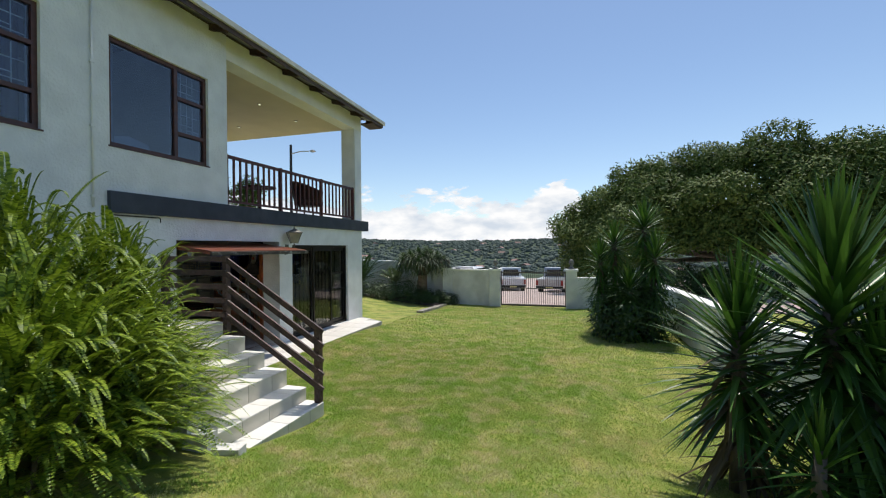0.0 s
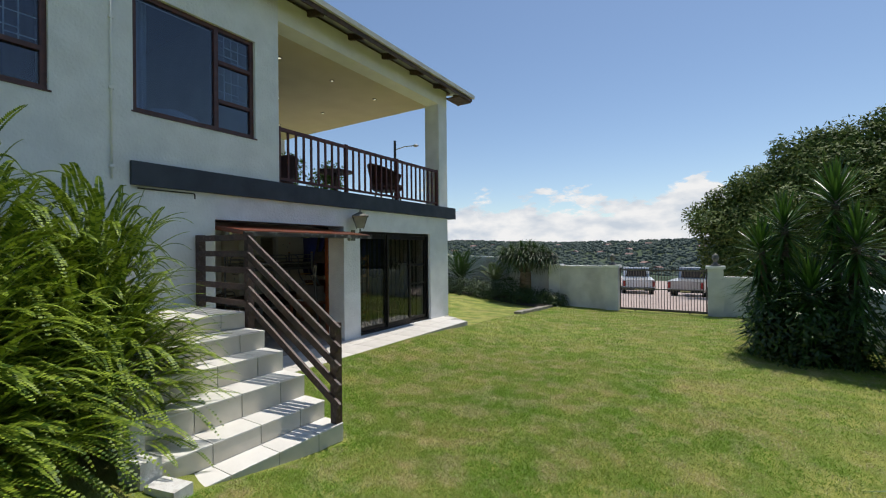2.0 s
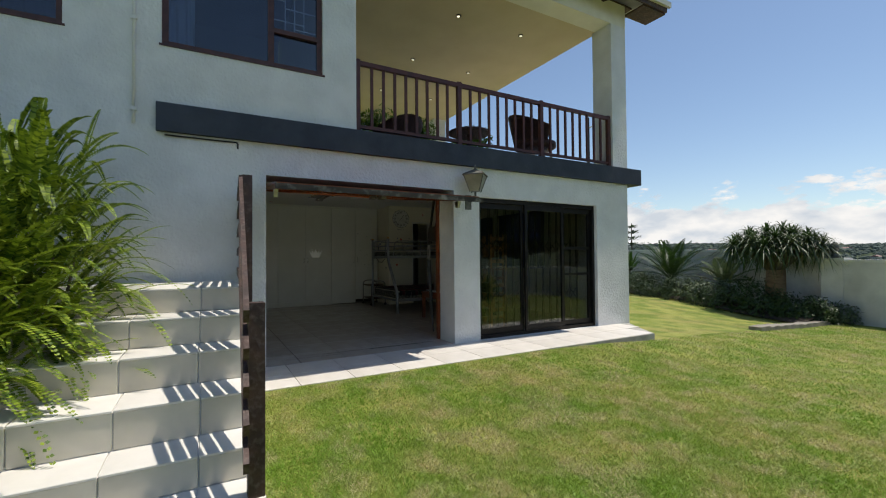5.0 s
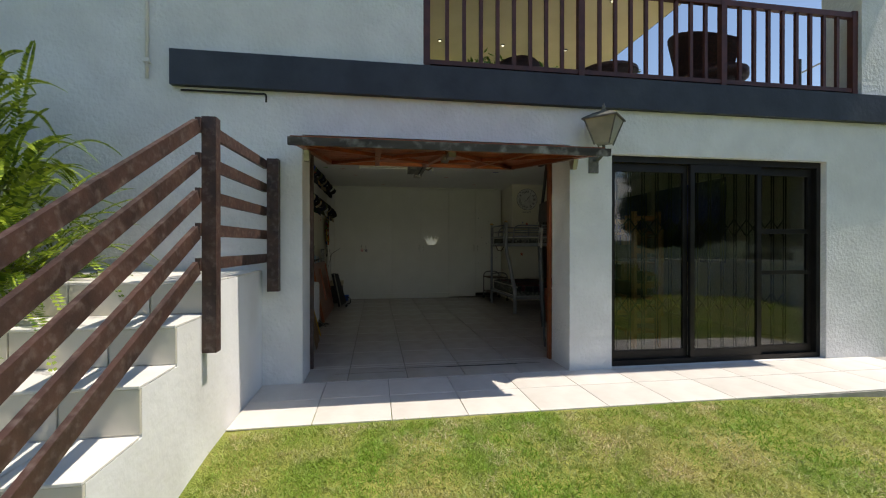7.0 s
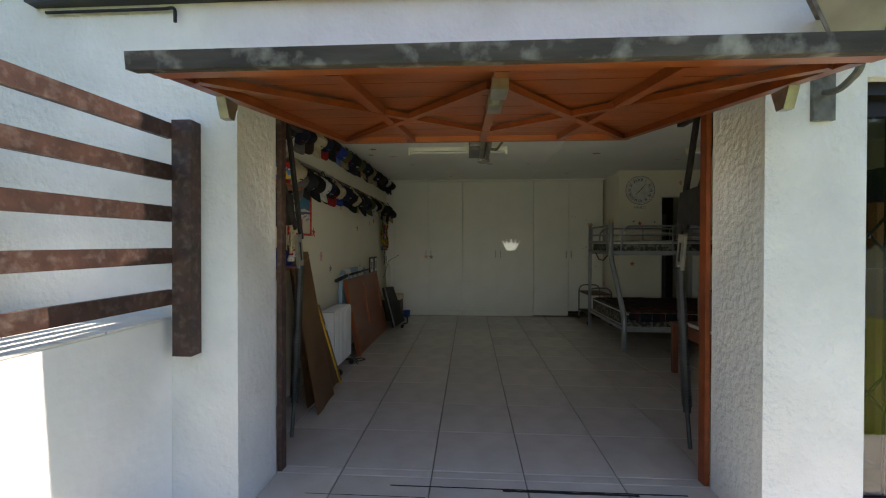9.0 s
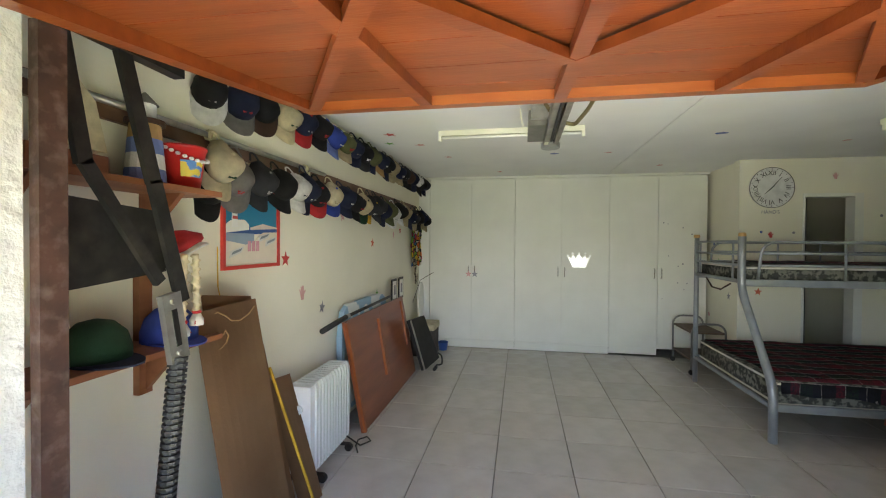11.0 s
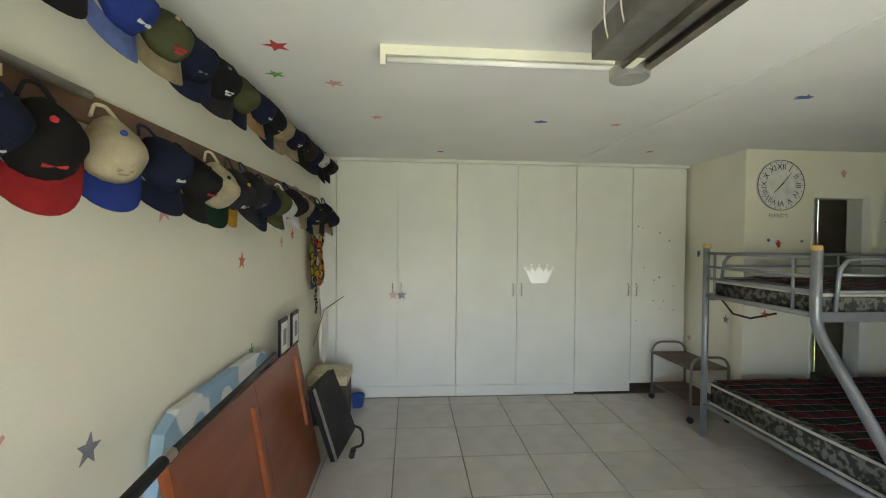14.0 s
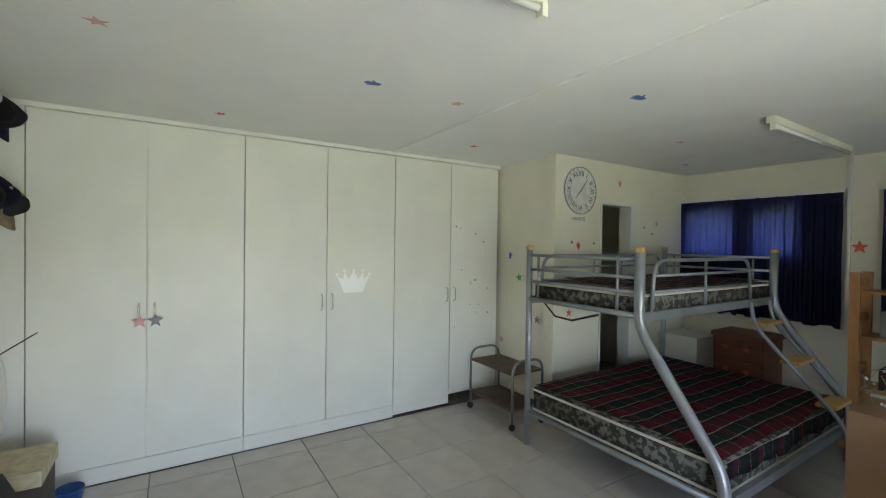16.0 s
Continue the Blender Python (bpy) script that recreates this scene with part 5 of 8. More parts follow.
# bank of white cloud low over the hills
cl = bpy.data.materials.new("cloud_bank")
cl.use_nodes = True
N, L = cl.node_tree.nodes, cl.node_tree.links
tc, mp, n1, rp = N.new("ShaderNodeTexCoord"), N.new("ShaderNodeMapping"), N.new("ShaderNodeTexNoise"), N.new("ShaderNodeValToRGB")
mp.inputs["Scale"].default_value = (0.0030, 0.0030, 0.0068)
n1.inputs["Scale"].default_value, n1.inputs["Detail"].default_value, n1.inputs["Roughness"].default_value = 1.0, 10, 0.58
L.new(tc.outputs["Object"], mp.inputs[0])
L.new(mp.outputs[0], n1.inputs["Vector"])
sep, ma, ad = N.new("ShaderNodeSeparateXYZ"), N.new("ShaderNodeMapRange"), N.new("ShaderNodeMath")
L.new(tc.outputs["Object"], sep.inputs[0])
L.new(sep.outputs[2], ma.inputs[0])
ma.inputs[1].default_value, ma.inputs[2].default_value, ma.inputs[3].default_value, ma.inputs[4].default_value = 60, 470, 0.36, -0.27
L.new(n1.outputs["Fac"], ad.inputs[0])
L.new(ma.outputs[0], ad.inputs[1])
rp.color_ramp.elements[0].position, rp.color_ramp.elements[1].position = 0.52, 0.57
L.new(ad.outputs[0], rp.inputs[0])
em, tp, mx = N.new("ShaderNodeEmission"), N.new("ShaderNodeBsdfTransparent"), N.new("ShaderNodeMixShader")
em.inputs[0].default_value, em.inputs[1].default_value = (0.93, 0.96, 1.0, 1), 1.0
n2, r2 = N.new("ShaderNodeTexNoise"), N.new("ShaderNodeValToRGB")
n2.inputs["Scale"].default_value, n2.inputs["Detail"].default_value = 1.7, 7
L.new(mp.outputs[0], n2.inputs["Vector"])
L.new(n2.outputs["Fac"], r2.inputs[0])
r2.color_ramp.elements[0].position, r2.color_ramp.elements[1].position = 0.35, 0.6
r2.color_ramp.elements[0].color, r2.color_ramp.elements[1].color = (0.66, 0.73, 0.82, 1), (1, 1, 1, 1)
L.new(r2.outputs[0], em.inputs[0])
L.new(rp.outputs[0], mx.inputs[0])
L.new(tp.outputs[0], mx.inputs[1])
L.new(em.outputs[0], mx.inputs[2])
L.new(mx.outputs[0], N["Material Output"].inputs[0])
bm = bmesh.new()
R = 2500
ring = [(R * math.sin(a), R * math.cos(a)) for a in [radians(-110 + 200 * i / 80) for i in range(81)]]
lo = [bm.verts.new((x, y, -60)) for x, y in ring]
hi = [bm.verts.new((x, y, 700)) for x, y in ring]
for i in range(80):
    bm.faces.new((lo[i], lo[i + 1], hi[i + 1], hi[i]))
cb = solid("backdrop", bm, cl, "bank of white cumulus cloud low over the hills", "clouds", kind="structure")
cb.visible_shadow = False

# short grass blades over the lawn, thickest beside the steps and the patio
def lawn_blade_mat():
    m = leaf_mat("grass_blade", (0.5, 0.5, 0.5), (0.9, 0.9, 0.9), 0.55, 0.35)
    N, L = m.node_tree.nodes, m.node_tree.links
    tc = N.new("ShaderNodeTexCoord")
    mixes = []
    for scale, seed, stops in ((1.3, 3.0, ((0.40, (0.22, 0.37, 0.040)), (0.64, (0.54, 0.48, 0.17)))), (4.2, 11.0, ((0.46, (0.25, 0.40, 0.045)), (0.62, (0.66, 0.55, 0.33))))):
        nz = N.new("ShaderNodeTexNoise")
        nz.noise_dimensions = '4D'
        nz.inputs["W"].default_value = seed
        nz.inputs["Scale"].default_value, nz.inputs["Detail"].default_value = scale, 4
        L.new(tc.outputs["Object"], nz.inputs["Vector"])
        rp = N.new("ShaderNodeValToRGB")
        for e, (p, c) in zip(rp.color_ramp.elements, stops):
            e.position, e.color = p, (*c, 1)
        L.new(nz.outputs[0], rp.inputs[0])
        mixes.append(rp)
    g = [n for n in N if n.type == 'NEW_GEOMETRY'][0]
    mx = N.new("ShaderNodeMix")
    mx.data_type = 'RGBA'
    L.new(g.outputs["Random Per Island"], mx.inputs["Factor"])
    L.new(mixes[0].outputs[0], mx.inputs["A"])
    L.new(mixes[1].outputs[0], mx.inputs["B"])
    out = mx.outputs["Result"]
    L.new(out, N["Principled BSDF"].inputs["Base Color"])
    L.new(out, [n for n in N if n.type == 'BSDF_TRANSLUCENT'][0].inputs[0])
    return m


ng = 1150000
pick = rng.uniform(0, 1, ng) < 0.62
gx = np.where(pick, rng.normal(-2.0, 1.7, ng), rng.uniform(-4.5, 2.7, ng))
gy = np.where(pick, rng.normal(5.6, 2.2, ng), rng.uniform(0.0, 17.0, ng))
keep = (gx > -4.47) & (gx < 2.7) & (gy > 0.0) & (gy < 16.9) & ~((gx < -2.62) & (gy < 4.80))
gx, gy = gx[keep], gy[keep]
tuft = np.sin(gx * 41 + 3 * np.sin(gy * 17)) * np.sin(gy * 37 + 3 * np.sin(gx * 19))
keep = tuft > rng.uniform(-1.3, 0.6, len(gx))
gx, gy = gx[keep], gy[keep]
ng = len(gx)
gz = np.array([ground_z(a, b) for a, b in zip(gx, gy)])
ga, gh = rng.uniform(0, 6.283, ng), rng.uniform(0.004, 0.030, ng)
gl = rng.normal(0, 0.022, (ng, 2))
gw = rng.uniform(0.002, 0.0045, ng) * (1 + 0.10 * np.clip(gy - 5, 0, 10))
vs = np.empty((ng, 3, 3), np.float32)
vs[:, 0] = np.stack((gx - gw * np.cos(ga), gy - gw * np.sin(ga), gz - 0.002), 1)
vs[:, 1] = np.stack((gx + gw * np.cos(ga), gy + gw * np.sin(ga), gz - 0.002), 1)
vs[:, 2] = np.stack((gx + gl[:, 0], gy + gl[:, 1], gz + gh), 1)
me = bpy.data.meshes.new("grass")
me.vertices.add(ng * 3)
me.vertices.foreach_set("co", vs.ravel())
me.loops.add(ng * 3)
me.loops.foreach_set("vertex_index", np.arange(ng * 3, dtype=np.int32))
me.polygons.add(ng)
me.polygons.foreach_set("loop_start", np.arange(0, ng * 3, 3, dtype=np.int32))
me.update(calc_edges=True)
me.materials.append(lawn_blade_mat())
tagged(new("grass", me), "short mown grass blades of the lawn", "grass", kind="stuff")

# ---- inside: cupboards ----
CUPB = mat("off_white_cupboard_board", (0.76, 0.76, 0.70), (0.80, 0.80, 0.74), 0.45, scale=3, dirt=(0.68, 0.67, 0.58), dscale=2, damt=0.2)
# near-black stand-in for shade under the last wardrobe unit and in the passage
VOID_SHADE = mat("void_shade_tone", (0.03, 0.025, 0.02), (0.05, 0.045, 0.04), 0.9)
CHROME = mat("satin_chrome", (0.55, 0.55, 0.53), (0.62, 0.62, 0.6), 0.25, 1.0)
CX = -11.26
UNITS = [(4.80, 5.425, 6.045), (6.045, 6.69, 7.33), (7.33, 7.955, 8.565)]
for i, (a, m, b) in enumerate(UNITS):
    u = thing("wardrobe_unit", ("built-in off-white wardrobe unit with star charms on its handles", "built-in off-white wardrobe unit with a crown mirror sticker", "built-in off-white wardrobe unit with a missing kick plate")[i], "wardrobe", (CX - 0.3, m, 0), "wardrobe units")
    boxpart("carcass", (-11.88, a + 0.002, 0.10, CX - 0.022, b - 0.002, 2.455), CUPB, u)
    for j, (p, q) in enumerate(((a, m), (m, b))):
        lo = 0.115
        if i == 2:
            lo = 0.02 if j == 0 else 0.14
        d = boxpart("door", (CX - 0.02, p + 0.004, lo, CX, q - 0.004, 2.44), CUPB, u, 0.002)
        hy = q - 0.045 if j == 0 else p + 0.045
        bm = bmesh.new()
        tube(bm, arc([(CX, hy, 1.06), (CX + 0.03, hy, 1.065), (CX + 0.03, hy, 1.19), (CX, hy, 1.195)]), 0.006, 8)
        part("handle", bm, CHROME, d, "satin chrome bow handle", smooth=True).matrix_basis = Matrix()
    if i < 2:
        boxpart("kick_plate", (CX - 0.035, a + 0.002, 0.002, CX + 0.003, b - 0.002, 0.112), CUPB, u)
    else:
        # filler block coloured as the shadow below the doors
        boxpart("base", (-11.8, a + 0.01, 0.002, CX - 0.35, b - 0.01, 0.098), VOID_SHADE, u)
boxsolid("trim_wardrobe_cornice", (CX - 0.03, 4.635, 2.457, CX + 0.012, 8.585, 2.488), CUPB, "off-white strip above the wardrobe doors", "trim", kind="structure")
boxsolid("trim_wardrobe_filler", (CX - 0.03, 4.632, 0.0, CX - 0.002, 4.797, 2.455), CUPB, "off-white filler strip beside the wardrobe", "trim", kind="structure")
STAR_N = [(0.5 * (1 if k % 2 == 0 else 0.42) * math.sin(math.pi * k / 5), 0.5 * (1 if k % 2 == 0 else 0.42) * math.cos(math.pi * k / 5)) for k in range(10)]
PALM_N = [(-0.16, -0.5), (0.16, -0.5), (0.22, -0.15), (0.45, 0.05), (0.40, 0.14), (0.2, 0.02), (0.20, 0.45), (0.11, 0.45), (0.08, 0.1), (0.05, 0.5), (-0.04, 0.5), (-0.06, 0.1), (-0.12, 0.44), (-0.2, 0.42), (-0.18, 0.05), (-0.33, 0.28), (-0.40, 0.22), (-0.26, -0.15)]
STK = {n: mat(n + "_sticker", c, c2, 0.5, scale=30) for n, c, c2 in (("red", (0.50, 0.04, 0.035), (0.58, 0.06, 0.05)), ("pink", (0.62, 0.32, 0.30), (0.68, 0.38, 0.36)), ("grey", (0.20, 0.20, 0.23), (0.26, 0.26, 0.29)), ("green", (0.12, 0.36, 0.05), (0.16, 0.42, 0.07)), ("blue", (0.05, 0.10, 0.34), (0.07, 0.13, 0.40)), ("orange", (0.55, 0.10, 0.04), (0.62, 0.13, 0.05)))}
FACE = {"left": lambda a, z: Matrix.Translation((a, SIDE_Y + 0.001, z)) @ Matrix(((-1, 0, 0, 0), (0, 0, 1, 0), (0, 1, 0, 0), (0, 0, 0, 1))),
        "ceil": lambda a, z: Matrix.Translation((a, z, CEIL_Z - 0.001)) @ Matrix(((1, 0, 0, 0), (0, -1, 0, 0), (0, 0, -1, 0), (0, 0, 0, 1))),
        "part": lambda a, z: Matrix.Translation((-10.429, a, z)) @ Matrix(((0, 0, 1, 0), (1, 0, 0, 0), (0, 1, 0, 0), (0, 0, 0, 1))),
        "right": lambda a, z: Matrix.Translation((a, RIGHT_Y - 0.001, z)) @ Matrix(((1, 0, 0, 0), (0, 0, -1, 0), (0, 1, 0, 0), (0, 0, 0, 1))),
        "nook": lambda a, z: Matrix.Translation((a, 8.559, z)) @ Matrix(((1, 0, 0, 0), (0, 0, -1, 0), (0, 1, 0, 0), (0, 0, 0, 1))),
        "cupb": lambda a, z: Matrix.Translation((CX + 0.001, a, z)) @ Matrix(((0, 0, 1, 0), (1, 0, 0, 0), (0, 1, 0, 0), (0, 0, 0, 1)))}


def sticker(where, a, z, size, colour, shape="star", turn=0.0):
    bm = bmesh.new()
    sh = {"star": STAR_N, "palm": PALM_N}[shape] if shape != "dot" else [(0.5 * math.cos(t * math.pi / 4), 0.5 * math.sin(t * math.pi / 4)) for t in range(8)]
    prism(bm, [(x * size, y * size) for x, y in sh], 0.0, 0.0016, FACE[where](a, z) @ pose(0, 0, 0, 0, 0, turn))
    nm = {"star": "star_sticker", "palm": "print_sticker", "dot": "dot_sticker"}[shape]
    word = {"star": "star-shaped", "palm": "child's palm-print", "dot": "small round"}[shape]
    on = {"left": "on the cream side wall", "ceil": "on the white ceiling", "part": "on the partition wall", "right": "on the wall beside the curtain", "nook": "on the wall beside the wardrobe", "cupb": "on the wardrobe door"}[where]
    solid(nm, bm, STK[colour], f"{colour} {word} sticker {on}", "sticker", "wall stickers")


for w, c, spots in (("left", "red", ((-7.583, 1.415, 0.105, "star"), (-10.245, 1.68, 0.09, "star"))), ("left", "pink", ((-7.80, 1.174, 0.10, "palm"), (-8.48, 1.75, 0.11, "star"), (-9.96, 1.62, 0.07, "palm"))), ("left", "grey", ((-8.10, 1.027, 0.10, "star"),)), ("left", "orange", ((-9.23, 1.52, 0.10, "star"),)), ("left", "green", ((-9.374, 0.987, 0.09, "star"),)),
                    ("ceil", "pink", ((-9.79, 5.32, 0.09, "star"), (-9.80, 7.03, 0.09, "star"), (-9.56, 9.05, 0.08, "star"), (-9.17, 5.14, 0.11, "star"))), ("ceil", "blue", ((-9.78, 6.47, 0.09, "palm"), (-9.12, 7.82, 0.10, "palm"))), ("ceil", "red", ((-10.87, 5.84, 0.08, "star"), (-10.65, 7.78, 0.08, "star"), (-8.74, 4.965, 0.12, "star"))), ("ceil", "grey", ((-10.05, 10.05, 0.07, "star"),)), ("ceil", "green", ((-9.07, 4.86, 0.10, "star"),)),
                    ("part", "pink", ((9.51, 2.288, 0.07, "palm"), (10.186, 1.894, 0.08, "star"))), ("part", "red", ((8.885, 1.64, 0.07, "palm"),)), ("part", "grey", ((9.114, 1.664, 0.03, "dot"), (9.95, 1.85, 0.03, "dot"), (10.1, 1.78, 0.03, "dot"))), ("part", "blue", ((8.79, 1.671, 0.03, "dot"),)), ("part", "orange", ((8.768, 0.996, 0.09, "star"),)),
                    ("right", "orange", ((-8.88, 1.66, 0.13, "star"),)), ("nook", "blue", ((-11.036, 1.529, 0.07, "palm"),)), ("nook", "green", ((-10.90, 1.307, 0.10, "star"),)), ("nook", "grey", ((-10.637, 0.914, 0.09, "star"),)), ("nook", "pink", ((-11.16, 0.623, 0.08, "star"),))):
    for a, z, size, sh in spots:
        sticker(w, a, z, size, c, sh, rng.uniform(-12, 12))
for k in range(13):
    sticker("cupb", rng.uniform(7.99, 8.51), rng.uniform(0.75, 1.85), rng.uniform(0.012, 0.022), "grey", "dot")
# star charms and crown mirror
for y, c in ((5.385, "pink"), (5.475, "grey")):
    bm = bmesh.new()
    prism(bm, [(x * 0.10, q * 0.10) for x, q in STAR_N], 0.0, 0.012, Matrix.Translation((CX + 0.034, y, 1.075)) @ FACE["cupb"](0, 0).to_3x3().to_4x4())
    solid("star_charm", bm, STK[c], f"{c} fabric star charm hanging from a wardrobe handle", "charm", "handle charms")
MIRR = mat("mirror_foil", (0.94, 0.94, 0.94), (0.95, 0.95, 0.95), 0.34, 1.0, scale=1)
bm = bmesh.new()
prism(bm, [(-0.085, -0.09), (0.085, -0.09), (0.15, 0.06), (0.095, 0.03), (0.085, 0.09), (0.045, 0.03), (0.0, 0.10), (-0.045, 0.03), (-0.085, 0.09), (-0.095, 0.03), (-0.15, 0.06)], 0.0, 0.002, FACE["cupb"](6.93, 1.285))
for x in (-0.15, -0.085, 0.0, 0.085, 0.15):
    prism(bm, [(x + 0.014 * math.cos(t), (0.105 if abs(x) < 0.1 else 0.072) + 0.014 * math.sin(t)) for t in [k * math.pi / 4 for k in range(8)]], 0.0, 0.002, FACE["cupb"](6.93, 1.285))
solid("crown_mirror", bm, MIRR, "crown-shaped mirror sticker on the white wardrobe door", "mirror")

# ---- ceiling lights, opener ----
LW = mat("cream_light_batten", (0.74, 0.73, 0.60), (0.80, 0.79, 0.66), 0.5)
TUBE = mat("unlit_glass_tube", (0.80, 0.80, 0.76), (0.84, 0.84, 0.80), 0.2)
for x, y0, y1 in ((-8.70, 5.42, 6.63), (-8.85, 8.82, 10.30)):
    f = thing("tube_light", "cream fluorescent batten with an unlit tube on the ceiling", "ceiling light", (x, (y0 + y1) / 2, 2.43), "tube lights")
    boxpart("batten", (x - 0.025, y0, 2.445, x + 0.025, y1, CEIL_Z - 0.001), LW, f, 0.004)
    bm = bmesh.new()
    tube(bm, [(x + 0.012, y0 + 0.03, 2.428), (x + 0.012, y1 - 0.03, 2.428)], 0.013, 12)
    part("tube", bm, TUBE, f, smooth=True)
    for y in (y0 + 0.012, y1 - 0.012):
        boxpart("end_holder", (x - 0.004, y - 0.012, 2.400, x + 0.028, y + 0.012, 2.446), LW, f, 0.003)
op = thing("garage_door_opener", "grey steel overhead door opener rail with a motor head", "door opener", (-8.2, 6.47, 2.4))
OY = 6.47
OILED = mat("dull_rail_steel", (0.22, 0.20, 0.16), (0.33, 0.30, 0.25), 0.38, 0.7, scale=15, dirt=(0.05, 0.045, 0.03), dscale=7, damt=0.5)
OLIVE = mat("old_brass_strap", (0.16, 0.13, 0.06), (0.24, 0.20, 0.10), 0.5, 0.6, scale=14)
bm = bmesh.new()
for d in (-0.034, 0.034):
    box(bm, -8.64, OY + d - 0.016, 2.352, -6.95, OY + d + 0.016, 2.360)
    box(bm, -8.64, OY + d * 1.47 - 0.003, 2.360, -6.95, OY + d * 1.47 + 0.003, 2.398)
box(bm, -8.64, OY - 0.046, 2.398, -6.95, OY + 0.046, 2.404)
part("rail", bm, OILED, op)
boxpart("chain", (-8.60, OY - 0.008, 2.366, -6.96, OY + 0.008, 2.376), BLACK_ST, op)
bm = bmesh.new()
box(bm, -8.58, OY - 0.165, 2.375, -8.14, OY - 0.052, 2.470)
soften(bm, 0.035, 3)
part("motor", bm, mat("grey_cast_motor", (0.13, 0.125, 0.11), (0.20, 0.19, 0.17), 0.5, 0.4, scale=10), op)
boxpart("motor_plate", (-8.20, OY - 0.15, 2.410, -8.10, OY - 0.05, 2.485), GALV, op, 0.006)
bm = bmesh.new()
lathe(bm, [(0.062, 2.335), (0.068, 2.340), (0.068, 2.374), (0.060, 2.382)], (-8.64, OY, 0), 24)
part("sprocket_cover", bm, mat("grey_cast_cover", (0.33, 0.33, 0.31), (0.42, 0.42, 0.40), 0.35, 0.6), op)
bm = bmesh.new()
tube(bm, arc([(-8.10, OY + 0.045, 2.375), (-8.13, OY + 0.11, 2.365), (-7.86, OY + 0.17, 2.40), (-7.30, OY + 0.21, 2.600)]), 0.012, 8)
part("hanger", bm, OLIVE, op)
for d, dx in ((-0.20, 0.14), (0.16, 0.25)):
    bm = bmesh.new()
    beam(bm, (-7.98 + dx * (d > 0) * 2, OY + 0.04 * (1 if d > 0 else -1), 2.402), (-7.98 + dx * (d > 0) * 2 + dx, OY + d, 2.604), 0.022, 0.006)
    part("strut", bm, OLIVE, op)
for a in (0, 1):
    bm = bmesh.new()
    tube(bm, arc([(-8.48 + 0.1 * a, OY - 0.05, 2.42), (-8.50 + 0.1 * a, OY - 0.13, 2.365), (-8.42 + 0.1 * a, OY - 0.20, 2.42), (-8.36 + 0.1 * a, OY - 0.22, 2.530)]), 0.0025, 5)
    part("wire", bm, LW, op)
boxpart("sticker", (-8.58, OY - 0.048, 2.3505, -8.50, OY - 0.020, 2.3518), LW, op)
op.matrix_basis = Matrix.Translation((0.36, -0.14, -0.115)) @ op.matrix_basis

# ---- caps ----
CAPC = {"navy": (0.012, 0.018, 0.05), "black": (0.012, 0.012, 0.013), "grey": (0.20, 0.19, 0.18), "cream": (0.62, 0.55, 0.37), "red": (0.42, 0.025, 0.03), "blue": (0.03, 0.06, 0.32), "olive": (0.11, 0.12, 0.05), "brown": (0.055, 0.028, 0.018), "white": (0.72, 0.72, 0.70), "khaki": (0.40, 0.33, 0.21), "tan": (0.42, 0.26, 0.11), "charcoal": (0.035, 0.036, 0.042), "yellow": (0.60, 0.36, 0.03), "green": (0.008, 0.04, 0.018), "sky": (0.16, 0.22, 0.50)}
CAPM = {n: mat(n + "_cap_cloth", tuple(v * 0.85 for v in c), tuple(min(v * 1.15, 0.85) for v in c), 0.9, scale=18, bump=0.0015, bscale=160) for n, c in CAPC.items()}


